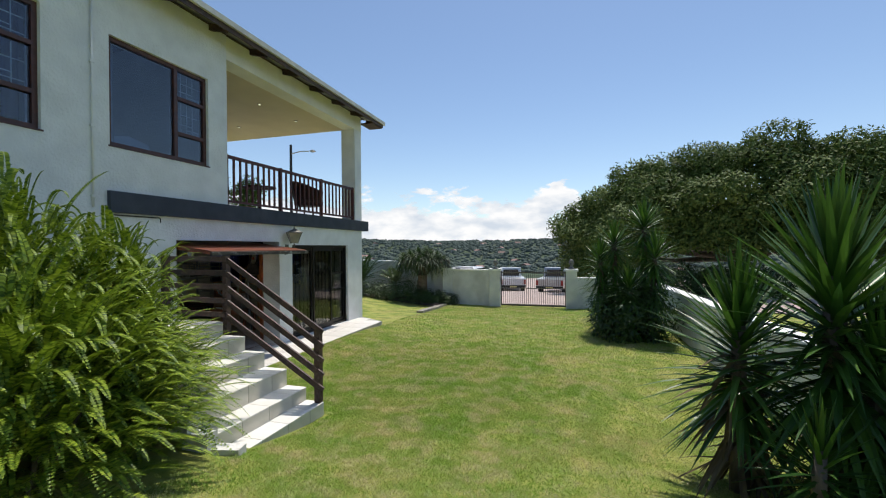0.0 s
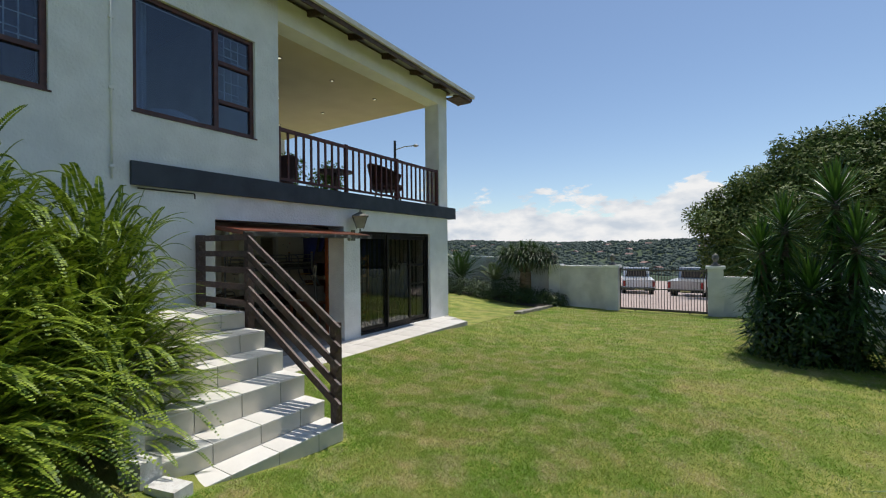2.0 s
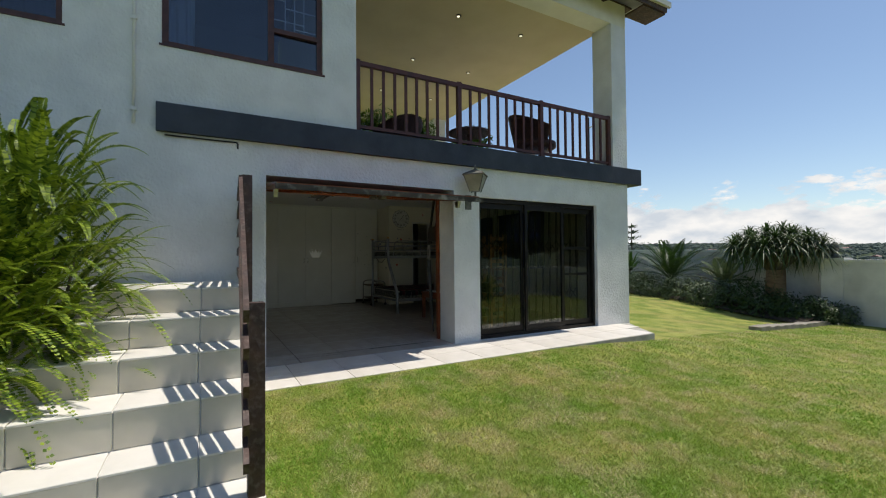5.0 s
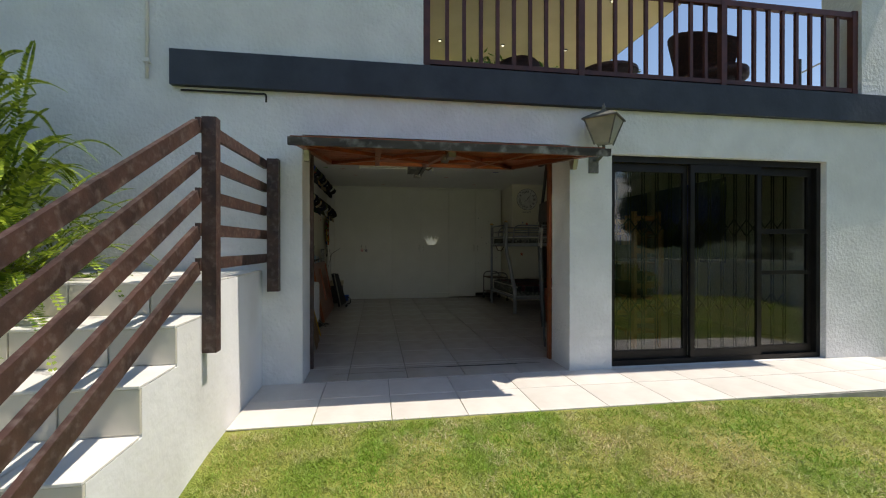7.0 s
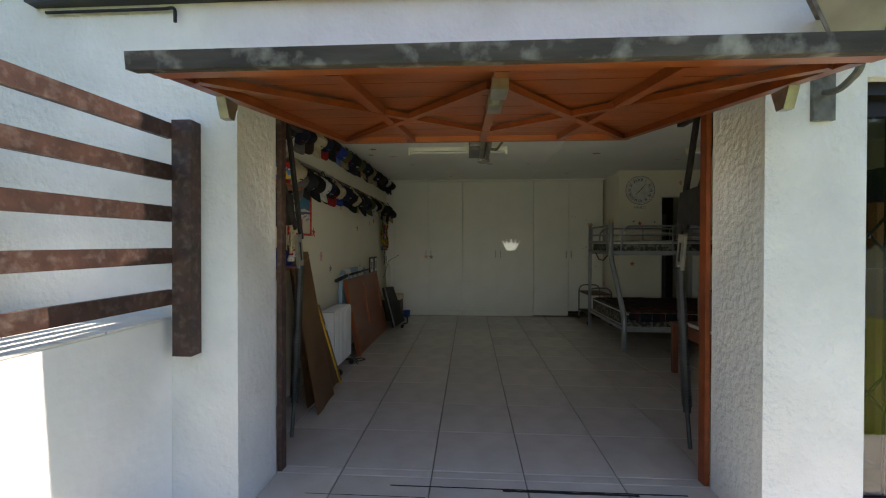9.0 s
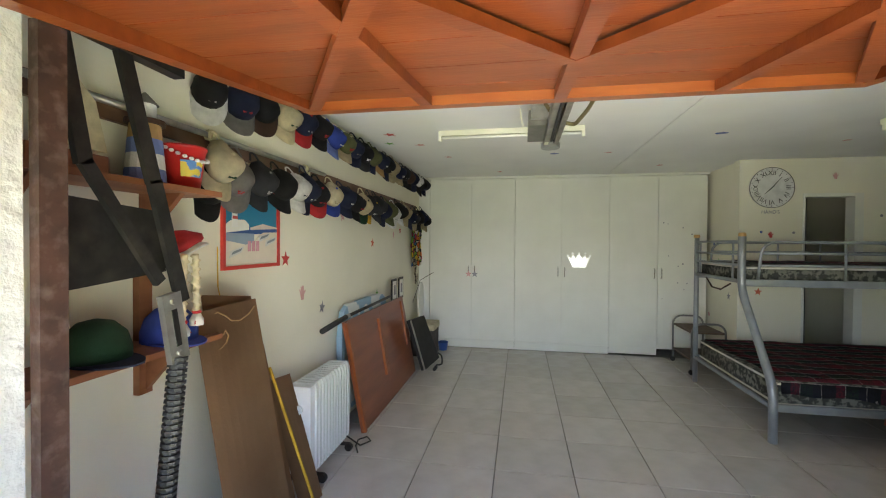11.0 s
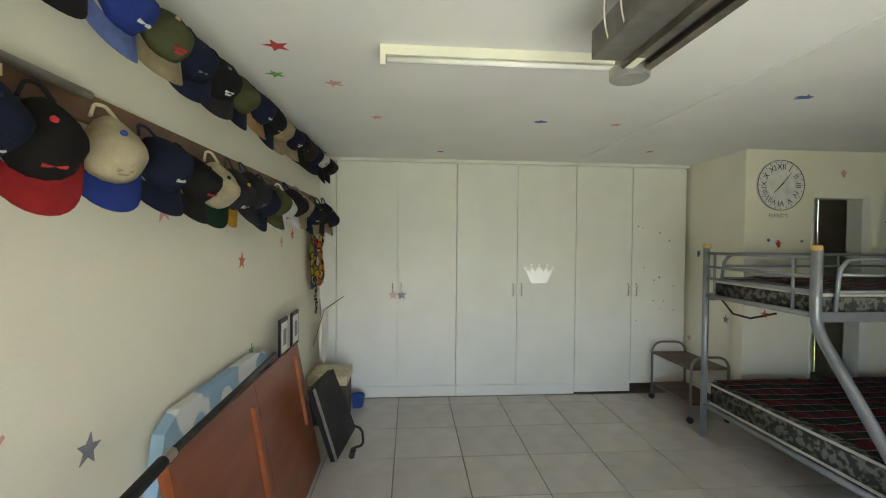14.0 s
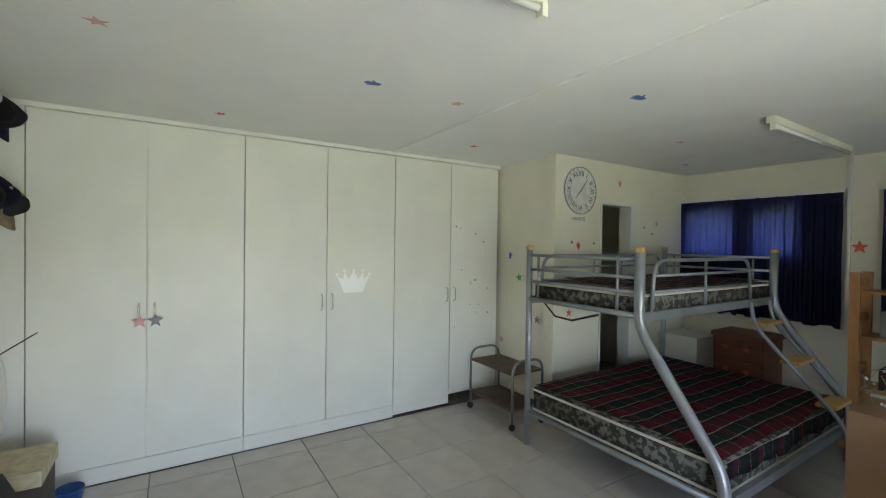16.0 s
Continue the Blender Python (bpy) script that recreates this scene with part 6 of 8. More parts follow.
def cap(x, z, crown, brim, badge, turn, tilt, out):
    """A peaked cap hung on the wall: top of the crown outwards, peak down."""
    c = thing("baseball_cap", f"{crown} cloth cap with a {brim} peak hanging on the wall rail", "cap", (0, 0, 0), "hanging caps")
    bm = bmesh.new()
    n, rows = 18, 6
    grid = []
    for j in range(rows + 1):
        e = (j / rows) * math.pi / 2
        row = []
        for i in range(n):
            a = 2 * math.pi * i / n
            rr = (0.088 + 0.012 * math.cos(a)) * math.cos(e) ** 0.55
            row.append(bm.verts.new((rr * math.cos(a) * 1.12, rr * math.sin(a) * 0.94, 0.105 * math.sin(e) ** 0.8 * (1.0 + 0.16 * math.cos(a)) + 0.003 * math.cos(6 * a) * math.cos(e))))
        grid.append(row)
    for r0, r1 in zip(grid[:-1], grid[1:-1]):
        for i in range(n):
            bm.faces.new((r0[i], r0[(i + 1) % n], r1[(i + 1) % n], r1[i]))
    top = bm.verts.new((0, 0, 0.106))
    for i in range(n):
        bm.faces.new((grid[-2][i], grid[-2][(i + 1) % n], top))
    for v in grid[-1]:
        bm.verts.remove(v)
    # pinched where it hangs from its strap, dented and creased like soft cloth
    sag = rng.uniform(0.55, 0.8)
    seed = rng.uniform(0, 50)
    for v in bm.verts:
        f = smooth01(-0.11, 0.05, v.co.x)
        v.co.y *= sag + (1 - sag) * f
        v.co.z *= 0.72 + 0.28 * f
        v.co.x = v.co.x * 1.10 if v.co.x < 0 else v.co.x
        k = noise.noise((v.co.x * 16 + seed, v.co.y * 16, v.co.z * 16)) * 0.011 * min(v.co.z / 0.04, 1)
        v.co += Vector((v.co.x * 0.2, v.co.y, v.co.z + 0.02)).normalized() * k
    bmesh.ops.solidify(bm, geom=bm.faces, thickness=0.004)
    part("crown", bm, CAPM[crown], c, smooth=True)
    bm = bmesh.new()
    g = []
    for j in range(5):
        row = []
        for i in range(13):
            a = radians(-74 + 148 * i / 12)
            k = j / 4
            px = 0.104 * math.cos(a) + 0.092 * k * math.cos(a * 0.75)
            py = 0.090 * math.sin(a) * (1 + 0.05 * k)
            row.append(bm.verts.new((px, py, 0.006 - 9.0 * py * py * (0.4 + 0.6 * k) * 0.55 - 0.008 * k)))
        g.append(row)
    for r0, r1 in zip(g, g[1:]):
        for i in range(12):
            bm.faces.new((r0[i], r0[i + 1], r1[i + 1], r1[i]))
    bmesh.ops.solidify(bm, geom=bm.faces, thickness=0.004)
    part("peak", bm, CAPM[brim], c, smooth=True)
    bm = bmesh.new()
    lathe(bm, [(0.009, 0.086), (0.009, 0.103), (0.003, 0.106)], seg=8)
    part("button", bm, CAPM[brim], c)
    if badge:
        bm = bmesh.new()
        bw = rng.uniform(0.5, 1.05)
        for k, w in enumerate((0.046 * bw, 0.03 * bw, 0.038 * bw)[:rng.randint(1, 3)]):
            zz = 0.068 - 0.013 * k
            xx = 0.108 * math.cos(math.asin(min(zz / 0.137, 1))) ** 0.75 + 0.004
            box(bm, xx - 0.006, -w / 2, zz - 0.005, xx + 0.002, w / 2, zz + 0.005)
        part("badge", bm, CAPM[badge], c)
    bm = bmesh.new()
    tube(bm, arc([(-0.095, -0.034, 0.012), (-0.145, -0.014, 0.004), (-0.145, 0.014, 0.004), (-0.095, 0.034, 0.012)]), 0.0055, 6)
    part("strap", bm, CAPM[crown], c)
    base = Matrix(((0, -1, 0), (0, 0, 1), (-1, 0, 0)))
    m = Matrix.Translation((x, SIDE_Y + out, z)) @ Matrix.Rotation(radians(turn), 4, 'Z') @ Matrix.Rotation(radians(tilt), 4, 'X') @ base.to_4x4()
    c.matrix_basis = m @ Matrix.Scale(rng.uniform(0.93, 1.0), 4)


ROW1 = [("black", "white", "white"), ("navy", "grey", "red"), ("black", "brown", None), ("cream", "cream", "green"), ("navy", "red", "white"), ("black", "black", "red"), ("blue", "sky", "white"), ("olive", "khaki", "red"), ("navy", "navy", "grey"), ("black", "charcoal", "white"), ("olive", "navy", None), ("navy", "tan", "white"), ("black", "navy", "cream"), ("khaki", "khaki", None), ("navy", "khaki", "white"), ("black", "black", "grey"), ("brown", "black", None), ("navy", "navy", None), ("white", "black", "grey"), ("black", "black", "blue"), ("charcoal", "navy", "green"), ("black", "black", None)]
ROW2 = [("grey", "grey", "red", 6.985), ("charcoal", "charcoal", "white", 7.165), ("black", "black", None, 7.375), ("white", "white", "navy", 7.54), ("navy", "navy", "white", 7.66), ("black", "red", "red", 7.84), ("cream", "blue", "khaki", 8.06), ("navy", "navy", "white", 8.28), ("black", "black", "red", 8.48), ("cream", "green", None, 8.68), ("charcoal", "yellow", "white", 8.84), ("charcoal", "charcoal", "grey", 9.05), ("navy", "navy", None, 9.24), ("olive", "olive", None, 9.42), ("white", "white", "black", 9.57), ("black", "white", None, 9.80), ("khaki", "khaki", None, 10.02), ("navy", "navy", "white", 10.24), ("charcoal", "khaki", None, 10.46), ("black", "black", None, 10.68), ("navy", "khaki", None, 10.90), ("charcoal", "khaki", None, 11.08)]
for k, (c, b, g) in enumerate(ROW1[:21]):
    cap(-6.83 - 0.214 * k, 2.235 + 0.085 * min(k / 4, 1) + 0.002 * k + rng.uniform(-0.015, 0.015), c, b, g, rng.uniform(-18, 18) - 24, rng.uniform(6, 26), 0.055 + 0.002 * k)
for k, (c, b, g, x) in enumerate(ROW2):
    cap(-x, 1.875 + rng.uniform(-0.02, 0.02), c, b, g, rng.uniform(-18, 18) - 24, rng.uniform(6, 26), 0.075 + 0.002 * k)
cap(-6.83, 1.90, "cream", "cream", "green", -10, 14, 0.10)
cap(-6.86, 1.80, "black", "black", None, -20, 8, 0.020)
RAILW = mat("old_brown_rail_timber", (0.11, 0.055, 0.03), (0.19, 0.10, 0.055), 0.6, scale=6, stretch=(0.3, 2, 2), dirt=(0.3, 0.25, 0.2), dscale=4, damt=0.4)
boxsolid("hanging_rail", (-11.0, SIDE_Y, 1.965, -5.95, SIDE_Y + 0.022, 2.045), RAILW, "long brown timber rail on the wall for hanging caps", "rail", 0.004)
bm = bmesh.new()
tube(bm, [(-5.9, SIDE_Y + 0.045, 2.02), (-8.05, SIDE_Y + 0.045, 2.03)], 0.014, 10)
solid("conduit_pipe", bm, GALV, "grey metal pipe clipped in front of the timber rail", "pipe", smooth=True)
for x in (-6.85, -7.75):
    bm = bmesh.new()
    tube(bm, [(x - 0.012, SIDE_Y + 0.045, 2.025), (x + 0.012, SIDE_Y + 0.045, 2.025)], 0.027, 10)
    box(bm, x - 0.01, SIDE_Y + 0.05, 1.975, x + 0.01, SIDE_Y + 0.08, 2.0)
    solid("rope_knot", bm, CAPM["cream"], "knotted pale cord tied round the pipe", "cord", "cord knots")
bm = bmesh.new()
tube(bm, [(-6.7, SIDE_Y + 0.012, 2.395), (-8.8, SIDE_Y + 0.012, 2.385), (-11.0, SIDE_Y + 0.012, 2.41)], 0.004, 5)
solid("cap_string", bm, BLACK_ST, "dark string along the wall holding the upper caps", "string")

# ---- poster ----
po = thing("framed_poster", "red-framed seaside poster of a white lighthouse and beached boats", "poster", (-7.2, SIDE_Y, 1.6))
P0, P1, Q0, Q1 = -6.975, -7.492, 1.378, 1.83
bm = bmesh.new()
for q in ((P1, Q0, P0, Q0 + 0.02), (P1, Q1 - 0.02, P0, Q1), (P1, Q0 + 0.02, P1 + 0.02, Q1 - 0.02), (P0 - 0.02, Q0 + 0.02, P0, Q1 - 0.02)):
    box(bm, q[0], SIDE_Y + 0.001, q[1], q[2], SIDE_Y + 0.018, q[3])
part("frame", bm, mat("red_picture_frame", (0.50, 0.03, 0.02), (0.58, 0.045, 0.03), 0.4), po)


def flat(name, pts, colour, lift):
    """A flat patch of the print: (across, up) from 0 to 1."""
    W, H = P1 - P0 + 0.04, Q1 - Q0 - 0.04
    bm = bmesh.new()
    prism(bm, [(P0 - 0.02 + u * W, Q0 + 0.02 + w * H) for u, w in pts], SIDE_Y + 0.003, SIDE_Y + 0.006 + lift, Matrix(((1, 0, 0, 0), (0, 0, 1, 0), (0, 1, 0, 0), (0, 0, 0, 1))))
    part(name, bm, mat("print_" + name, tuple(c * 0.95 for c in colour), colour, 0.5, scale=20), po)


flat("sky", [(0, 0.42), (1, 0.42), (1, 1), (0, 1)], (0.015, 0.19, 0.34), 0)
flat("sea", [(0, 0.38), (1, 0.44), (1, 0.52), (0, 0.5)], (0.03, 0.09, 0.28), 0.001)
flat("sand", [(0, 0), (1, 0), (1, 0.45), (0.7, 0.44), (0.5, 0.30), (0.3, 0.36), (0, 0.30)], (0.72, 0.66, 0.55), 0.002)
flat("quay", [(0, 0.33), (0.36, 0.27), (0.52, 0.30), (0.52, 0.42), (0, 0.42)], (0.28, 0.36, 0.46), 0.003)
flat("cottage", [(0.02, 0.42), (0.42, 0.47), (0.42, 0.54), (0.34, 0.60), (0.30, 0.60), (0.10, 0.58), (0.02, 0.52)], (0.80, 0.78, 0.70), 0.004)
flat("lighthouse", [(0.12, 0.5), (0.22, 0.5), (0.20, 0.86), (0.14, 0.86)], (0.82, 0.80, 0.76), 0.005)
flat("stripe", [(0.127, 0.60), (0.213, 0.60), (0.21, 0.64), (0.13, 0.64)], (0.6, 0.1, 0.08), 0.006)
flat("stripe", [(0.133, 0.72), (0.207, 0.72), (0.205, 0.76), (0.135, 0.76)], (0.6, 0.1, 0.08), 0.006)
for u, w in ((0.08, 0.10), (0.60, 0.30), (0.74, 0.24)):
    flat("boat", [(u, w), (u + 0.20, w + 0.07), (u + 0.25, w + 0.15), (u + 0.02, w + 0.09)], (0.62, 0.63, 0.62), 0.005)
    flat("boat_inside", [(u + 0.03, w + 0.04), (u + 0.19, w + 0.09), (u + 0.21, w + 0.125), (u + 0.05, w + 0.08)], (0.22, 0.26, 0.30), 0.006)
for u in (0.40, 0.48, 0.56):
    flat("deckchair", [(u, 0.18), (u + 0.05, 0.18), (u + 0.05, 0.32), (u, 0.32)], (0.62, 0.30, 0.36), 0.006)
flat("dune", [(0.45, 0.5), (0.7, 0.56), (1, 0.52), (1, 0.50), (0.45, 0.47)], (0.72, 0.60, 0.52), 0.003)

# ---- shelves by the door, left ----
SHELF = mat("red_brown_shelf_timber", (0.20, 0.07, 0.03), (0.30, 0.12, 0.05), 0.5, scale=6, stretch=(0.4, 2, 2))
for z in (1.735, 1.135):
    sh = thing("wall_shelf", "red-brown timber wall shelf on angled brackets", "shelf", (-6.25, SIDE_Y, z), "wall shelves")
    boxpart("board", (-6.68, SIDE_Y + 0.001, z - 0.022, -5.83, SIDE_Y + 0.24, z), SHELF, sh, 0.004)
    for x in (-6.0, -6.52):
        bm = bmesh.new()
        prism(bm, [(SIDE_Y + 0.001, z - 0.022), (SIDE_Y + 0.19, z - 0.022), (SIDE_Y + 0.03, z - 0.20), (SIDE_Y + 0.001, z - 0.20)], x - 0.012, x + 0.012, Matrix(((0, 0, 1, 0), (1, 0, 0, 0), (0, 1, 0, 0), (0, 0, 0, 1))))
        part("bracket", bm, SHELF, sh)
bm = bmesh.new()
box(bm, -6.54, SIDE_Y + 0.001, 0.92, -6.48, SIDE_Y + 0.03, 1.53)
solid("shelf_upright", bm, SHELF, "red-brown timber upright joining the wall shelves", "shelf upright")
bu = thing("toy_bucket", "red plastic toy bucket with a white chain handle", "bucket", (-6.60, SIDE_Y + 0.12, 1.736))
bm = bmesh.new()
lathe(bm, [(0.062, 1.736), (0.085, 1.90), (0.090, 1.90), (0.090, 1.912), (0.080, 1.912), (0.06, 1.75)], (-6.60, SIDE_Y + 0.12, 0), 22)
part("body", bm, mat("red_plastic", (0.50, 0.02, 0.02), (0.56, 0.03, 0.025), 0.35), bu, smooth=True)
bm = bmesh.new()
for k in range(13):
    t = math.pi * k / 12
    c = Vector((-6.60 + 0.088 * math.cos(t), SIDE_Y + 0.12 + 0.09 * math.sin(t), 1.895 - 0.045 * math.sin(t)))
    lathe(bm, [(0.006, -0.006), (0.010, 0), (0.006, 0.006)], c, 8)
part("chain", bm, mat("white_plastic", (0.75, 0.75, 0.74), (0.8, 0.8, 0.79), 0.4), bu)
bm = bmesh.new()
for k, (y0, z0, z1) in enumerate(((0.0, 1.785, 1.85),)):
    lathe(bm, [(0.070, z0), (0.0815, z1)], (-6.60, SIDE_Y + 0.1235, 0), 22)
bmesh.ops.delete(bm, geom=[f for f in bm.faces if (f.calc_center_median() - Vector((-6.60, SIDE_Y + 0.1235, f.calc_center_median().z))).normalized().dot(Vector((0.45, 0.893, 0))) < 0.87 or abs(f.normal.z) > 0.7], context='FACES')
part("label_band", bm, mat("yellow_print", (0.72, 0.55, 0.06), (0.10, 0.25, 0.60), 0.5, scale=22, lo=0.5, hi=0.54), bu)
lh = thing("model_lighthouse", "painted wooden model lighthouse on the shelf", "ornament", (-6.42, SIDE_Y + 0.12, 1.736))
for r0, r1, z0, z1, c in ((0.07, 0.065, 1.736, 1.79, "sky"), (0.065, 0.06, 1.79, 1.845, "white"), (0.06, 0.056, 1.845, 1.90, "sky"), (0.056, 0.05, 1.90, 1.955, "tan"), (0.065, 0.065, 1.955, 1.972, "brown"), (0.036, 0.036, 1.972, 2.03, "white"), (0.045, 0.004, 2.03, 2.075, "grey")):
    bm = bmesh.new()
    lathe(bm, [(r0, z0), (r1, z1)], (-6.42, SIDE_Y + 0.12, 0), 16)
    part("tier", bm, CAPM[c], lh)
sb = thing("model_sailing_boat", "brown wooden model sailing boat with a cream sail", "ornament", (-6.12, SIDE_Y + 0.12, 1.736))
bm = bmesh.new()
prism(bm, [(-0.16, 0.0), (-0.12, -0.04), (0.12, -0.04), (0.17, 0.0), (0.12, 0.04), (-0.12, 0.04)], 1.736, 1.80, Matrix.Translation((-6.12, SIDE_Y + 0.12, 0)))
part("hull", bm, SHELF, sb)
bm = bmesh.new()
tube(bm, [(-6.12, SIDE_Y + 0.12, 1.80), (-6.12, SIDE_Y + 0.12, 2.10)], 0.008, 6)
part("mast", bm, SHELF, sb)
bm = bmesh.new()
prism(bm, [(-0.14, 1.82), (0.0, 1.82), (0.0, 2.08), (-0.10, 1.98)], -0.004, 0.004, Matrix.Translation((-6.13, SIDE_Y + 0.12, 0)) @ Matrix(((1, 0, 0, 0), (0, 0, 1, 0), (0, 1, 0, 0), (0, 0, 0, 1))))
part("sail", bm, CAPM["cream"], sb)


def lying_cap(x, y, z, crown, brim, turn, label):
    c = thing("sun_hat", label, "hat", (x, y, z), "hats on the shelf")
    bm = bmesh.new()
    lathe(bm, [(0.10, 0.0), (0.10, 0.04), (0.085, 0.09), (0.05, 0.125), (0.01, 0.135)], (x, y, z), 18)
    part("crown", bm, CAPM[crown], c, smooth=True)
    bm = bmesh.new()
    prism(bm, [(0.19 * math.cos(t) if math.cos(t) > 0 else 0.1 * math.cos(t), 0.1 * math.sin(t)) for t in [k * math.pi / 8 for k in range(16)]], 0.0, 0.006, pose(x, y, z, 0, 0, turn))
    part("peak", bm, CAPM[brim], c)


lying_cap(-6.52, SIDE_Y + 0.13, 1.136, "blue", "blue", 70, "blue cloth cap lying on the lower shelf")
lying_cap(-6.22, SIDE_Y + 0.13, 1.136, "green", "navy", 80, "dark green visor lying on the lower shelf")
# red and white plaited hat on the upright
ph = thing("plaited_hat", "red and white knitted novelty hat with two white plaits", "hat", (-6.50, SIDE_Y + 0.16, 1.48))
for nm, r0, z0, h, m in (("crown", 0.86, 1.498, 0.045, "red"), ("rim", 1.0, 1.482, 0.016, "white")):
    bm = bmesh.new()
    rings = []
    for rr, z in ((0.93, z0), (1.0, z0 + h * 0.3), (0.94, z0 + h * 0.75), (0.45, z0 + h), (0.02, z0 + h * 0.9)):
        rings.append([bm.verts.new((-6.49 + rr * r0 * (0.165 + 0.02 * math.sin(3 * t)) * math.cos(t), SIDE_Y + 0.15 + rr * r0 * (0.105 + 0.015 * math.sin(2 * t + 1)) * math.sin(t), z + 0.012 * math.sin(3 * t + 0.5) - 0.02 * math.cos(t))) for t in [k * math.pi / 16 for k in range(32)]])
    for a, b in zip(rings, rings[1:]):
        for k in range(32):
            bm.faces.new((a[k], a[(k + 1) % 32], b[(k + 1) % 32], b[k]))
    bm.faces.new(rings[0][::-1])
    bm.faces.new(rings[-1])
    part(nm, bm, CAPM[m], ph, smooth=True)
for dx, foot in ((-0.024, 1.255), (0.030, 1.225)):
    bm = bmesh.new()
    top = Vector((-6.485 + dx, SIDE_Y + 0.255, 1.478))
    end = Vector((-6.475 + dx * 1.3, SIDE_Y + 0.262, foot))
    n = 13
    rings = []
    for k in range(2 * n + 1):
        c = top.lerp(end, k / (2 * n))
        c.x += 0.006 * math.sin(math.pi * k / 2)
        r = 0.016 if k % 2 else 0.010
        rings.append([bm.verts.new(c + Vector((r * math.cos(math.pi * a / 4), r * math.sin(math.pi * a / 4), 0))) for a in range(8)])
    for a, b in zip(rings, rings[1:]):
        for k in range(8):
            bm.faces.new((a[k], b[k], b[(k + 1) % 8], a[(k + 1) % 8]))
    bm.faces.new(rings[0])
    bm.faces.new(rings[-1][::-1])
    part("plait", bm, CAPM["cream"], ph, smooth=True)
    bm = bmesh.new()
    lathe(bm, [(0.024, -0.052), (0.026, -0.03), (0.012, -0.004)], end, 9)
    part("tassel", bm, CAPM["white"], ph, smooth=True)
    bm = bmesh.new()
    lathe(bm, [(0.013, -0.007), (0.018, 0.0), (0.013, 0.008)], end, 9)
    for q in (-1, 1):
        beam(bm, end, end + Vector((q * 0.022, 0.012, -0.045)), 0.003, 0.012)
    part("ribbon", bm, CAPM["red"], ph)

# ---- leaning cardboard ----
CARD = mat("brown_cardboard", (0.26, 0.15, 0.075), (0.33, 0.20, 0.105), 0.85, scale=3, bump=0.001, bscale=60, dirt=(0.20, 0.11, 0.05), dscale=2.5, damt=0.4, vary=0.08)
for k, (x0, x1, h, yb, yt, skew, lab) in enumerate(((-6.70, -7.08, 1.29, 4.90, 4.74, -0.05, "tall brown cardboard sheet leaning on the wall"), (-6.57, -7.03, 1.235, 5.02, 4.80, -0.03, "creased brown cardboard sheet leaning in front"), (-7.02, -7.22, 0.95, 4.93, 4.70, -0.08, "narrow brown cardboard strip leaning on the wall"), (-7.22, -7.44, 0.72, 4.95, 4.72, -0.08, "short brown cardboard strip leaning on the wall"))):
    bm = bmesh.new()
    n = 8
    lo, hi = [], []
    for i in range(n + 1):
        u = i / n
        bow = 0.012 * math.sin(u * math.pi * 1.4 + k)
        lo.append((x0 + (x1 - x0) * u - 0.02 * (k < 2), yb + bow, 0.0))
        hi.append((x0 + (x1 - x0) * u + skew * 0.2, yt + bow * 1.5, h - 0.05 * u * (k == 0)))
    a = [bm.verts.new(p) for p in lo]
    b = [bm.verts.new(p) for p in hi]
    for i in range(n):
        bm.faces.new((a[i], a[i + 1], b[i + 1], b[i]))
    bmesh.ops.solidify(bm, geom=bm.faces, thickness=0.006)
    solid("cardboard_sheet", bm, CARD, lab, "cardboard", "leaning cardboard")
bm = bmesh.new()
loop = [(-6.62, 1.08), (-6.625, 1.17), (-6.66, 1.205), (-6.72, 1.215), (-6.77, 1.19), (-6.80, 1.165), (-6.86, 1.155), (-6.93, 1.175), (-6.98, 1.205)]
curl = [(-6.625, 1.16), (-6.63, 1.09), (-6.66, 1.065), (-6.70, 1.06), (-6.745, 1.075), (-6.765, 1.105), (-6.75, 1.13), (-6.735, 1.115)]
for line in (loop, curl):
    tube(bm, [(x, 5.026 - 0.178 * z + 0.006, z) for x, z in line], 0.0032, 5)
solid("string_loop", bm, CAPM["tan"], "twisted coloured string across the cardboard", "string")
bm = bmesh.new()
tube(bm, [(-7.14, 4.80, 0.85), (-7.30, 4.99, 0.01)], 0.008, 6)
solid("garden_cane", bm, CAPM["yellow"], "thin yellow cane leaning beside the cardboard", "cane")
bm = bmesh.new()
tube(bm, [(-6.93, SIDE_Y + 0.02, 1.50), (-6.94, SIDE_Y + 0.015, 1.30), (-6.97, SIDE_Y + 0.03, 1.13)], 0.003, 5)
solid("poster_cord", bm, CAPM["yellow"], "yellow cord hanging beside the poster", "cord")

# ---- oil heater ----
HEAT = mat("white_enamel", (0.70, 0.71, 0.72), (0.76, 0.77, 0.78), 0.35, scale=3)
oh = thing("oil_heater", "white finned oil-filled heater standing on the tiles", "heater", (-7.85, 4.82, 0))
nf = 12
for k in range(nf):
    x = -7.62 - 0.045 * k
    bm = bmesh.new()
    prism(bm, [(4.735, 0.09), (4.885, 0.09), (4.895, 0.12), (4.895, 0.61), (4.88, 0.645), (4.74, 0.645), (4.725, 0.61), (4.725, 0.12)], x - 0.013, x + 0.013, Matrix(((0, 0, 1, 0), (1, 0, 0, 0), (0, 1, 0, 0), (0, 0, 0, 1))))
    soften(bm, 0.008, 2)
    part("fin", bm, HEAT, oh)
boxpart("control_box", (-7.60, 4.735, 0.10, -7.545, 4.885, 0.64), HEAT, oh, 0.02)
bm = bmesh.new()
tube(bm, [(-7.545, 4.81, 0.50), (-7.525, 4.81, 0.50)], 0.028, 16)
part("dial", bm, HEAT, oh)
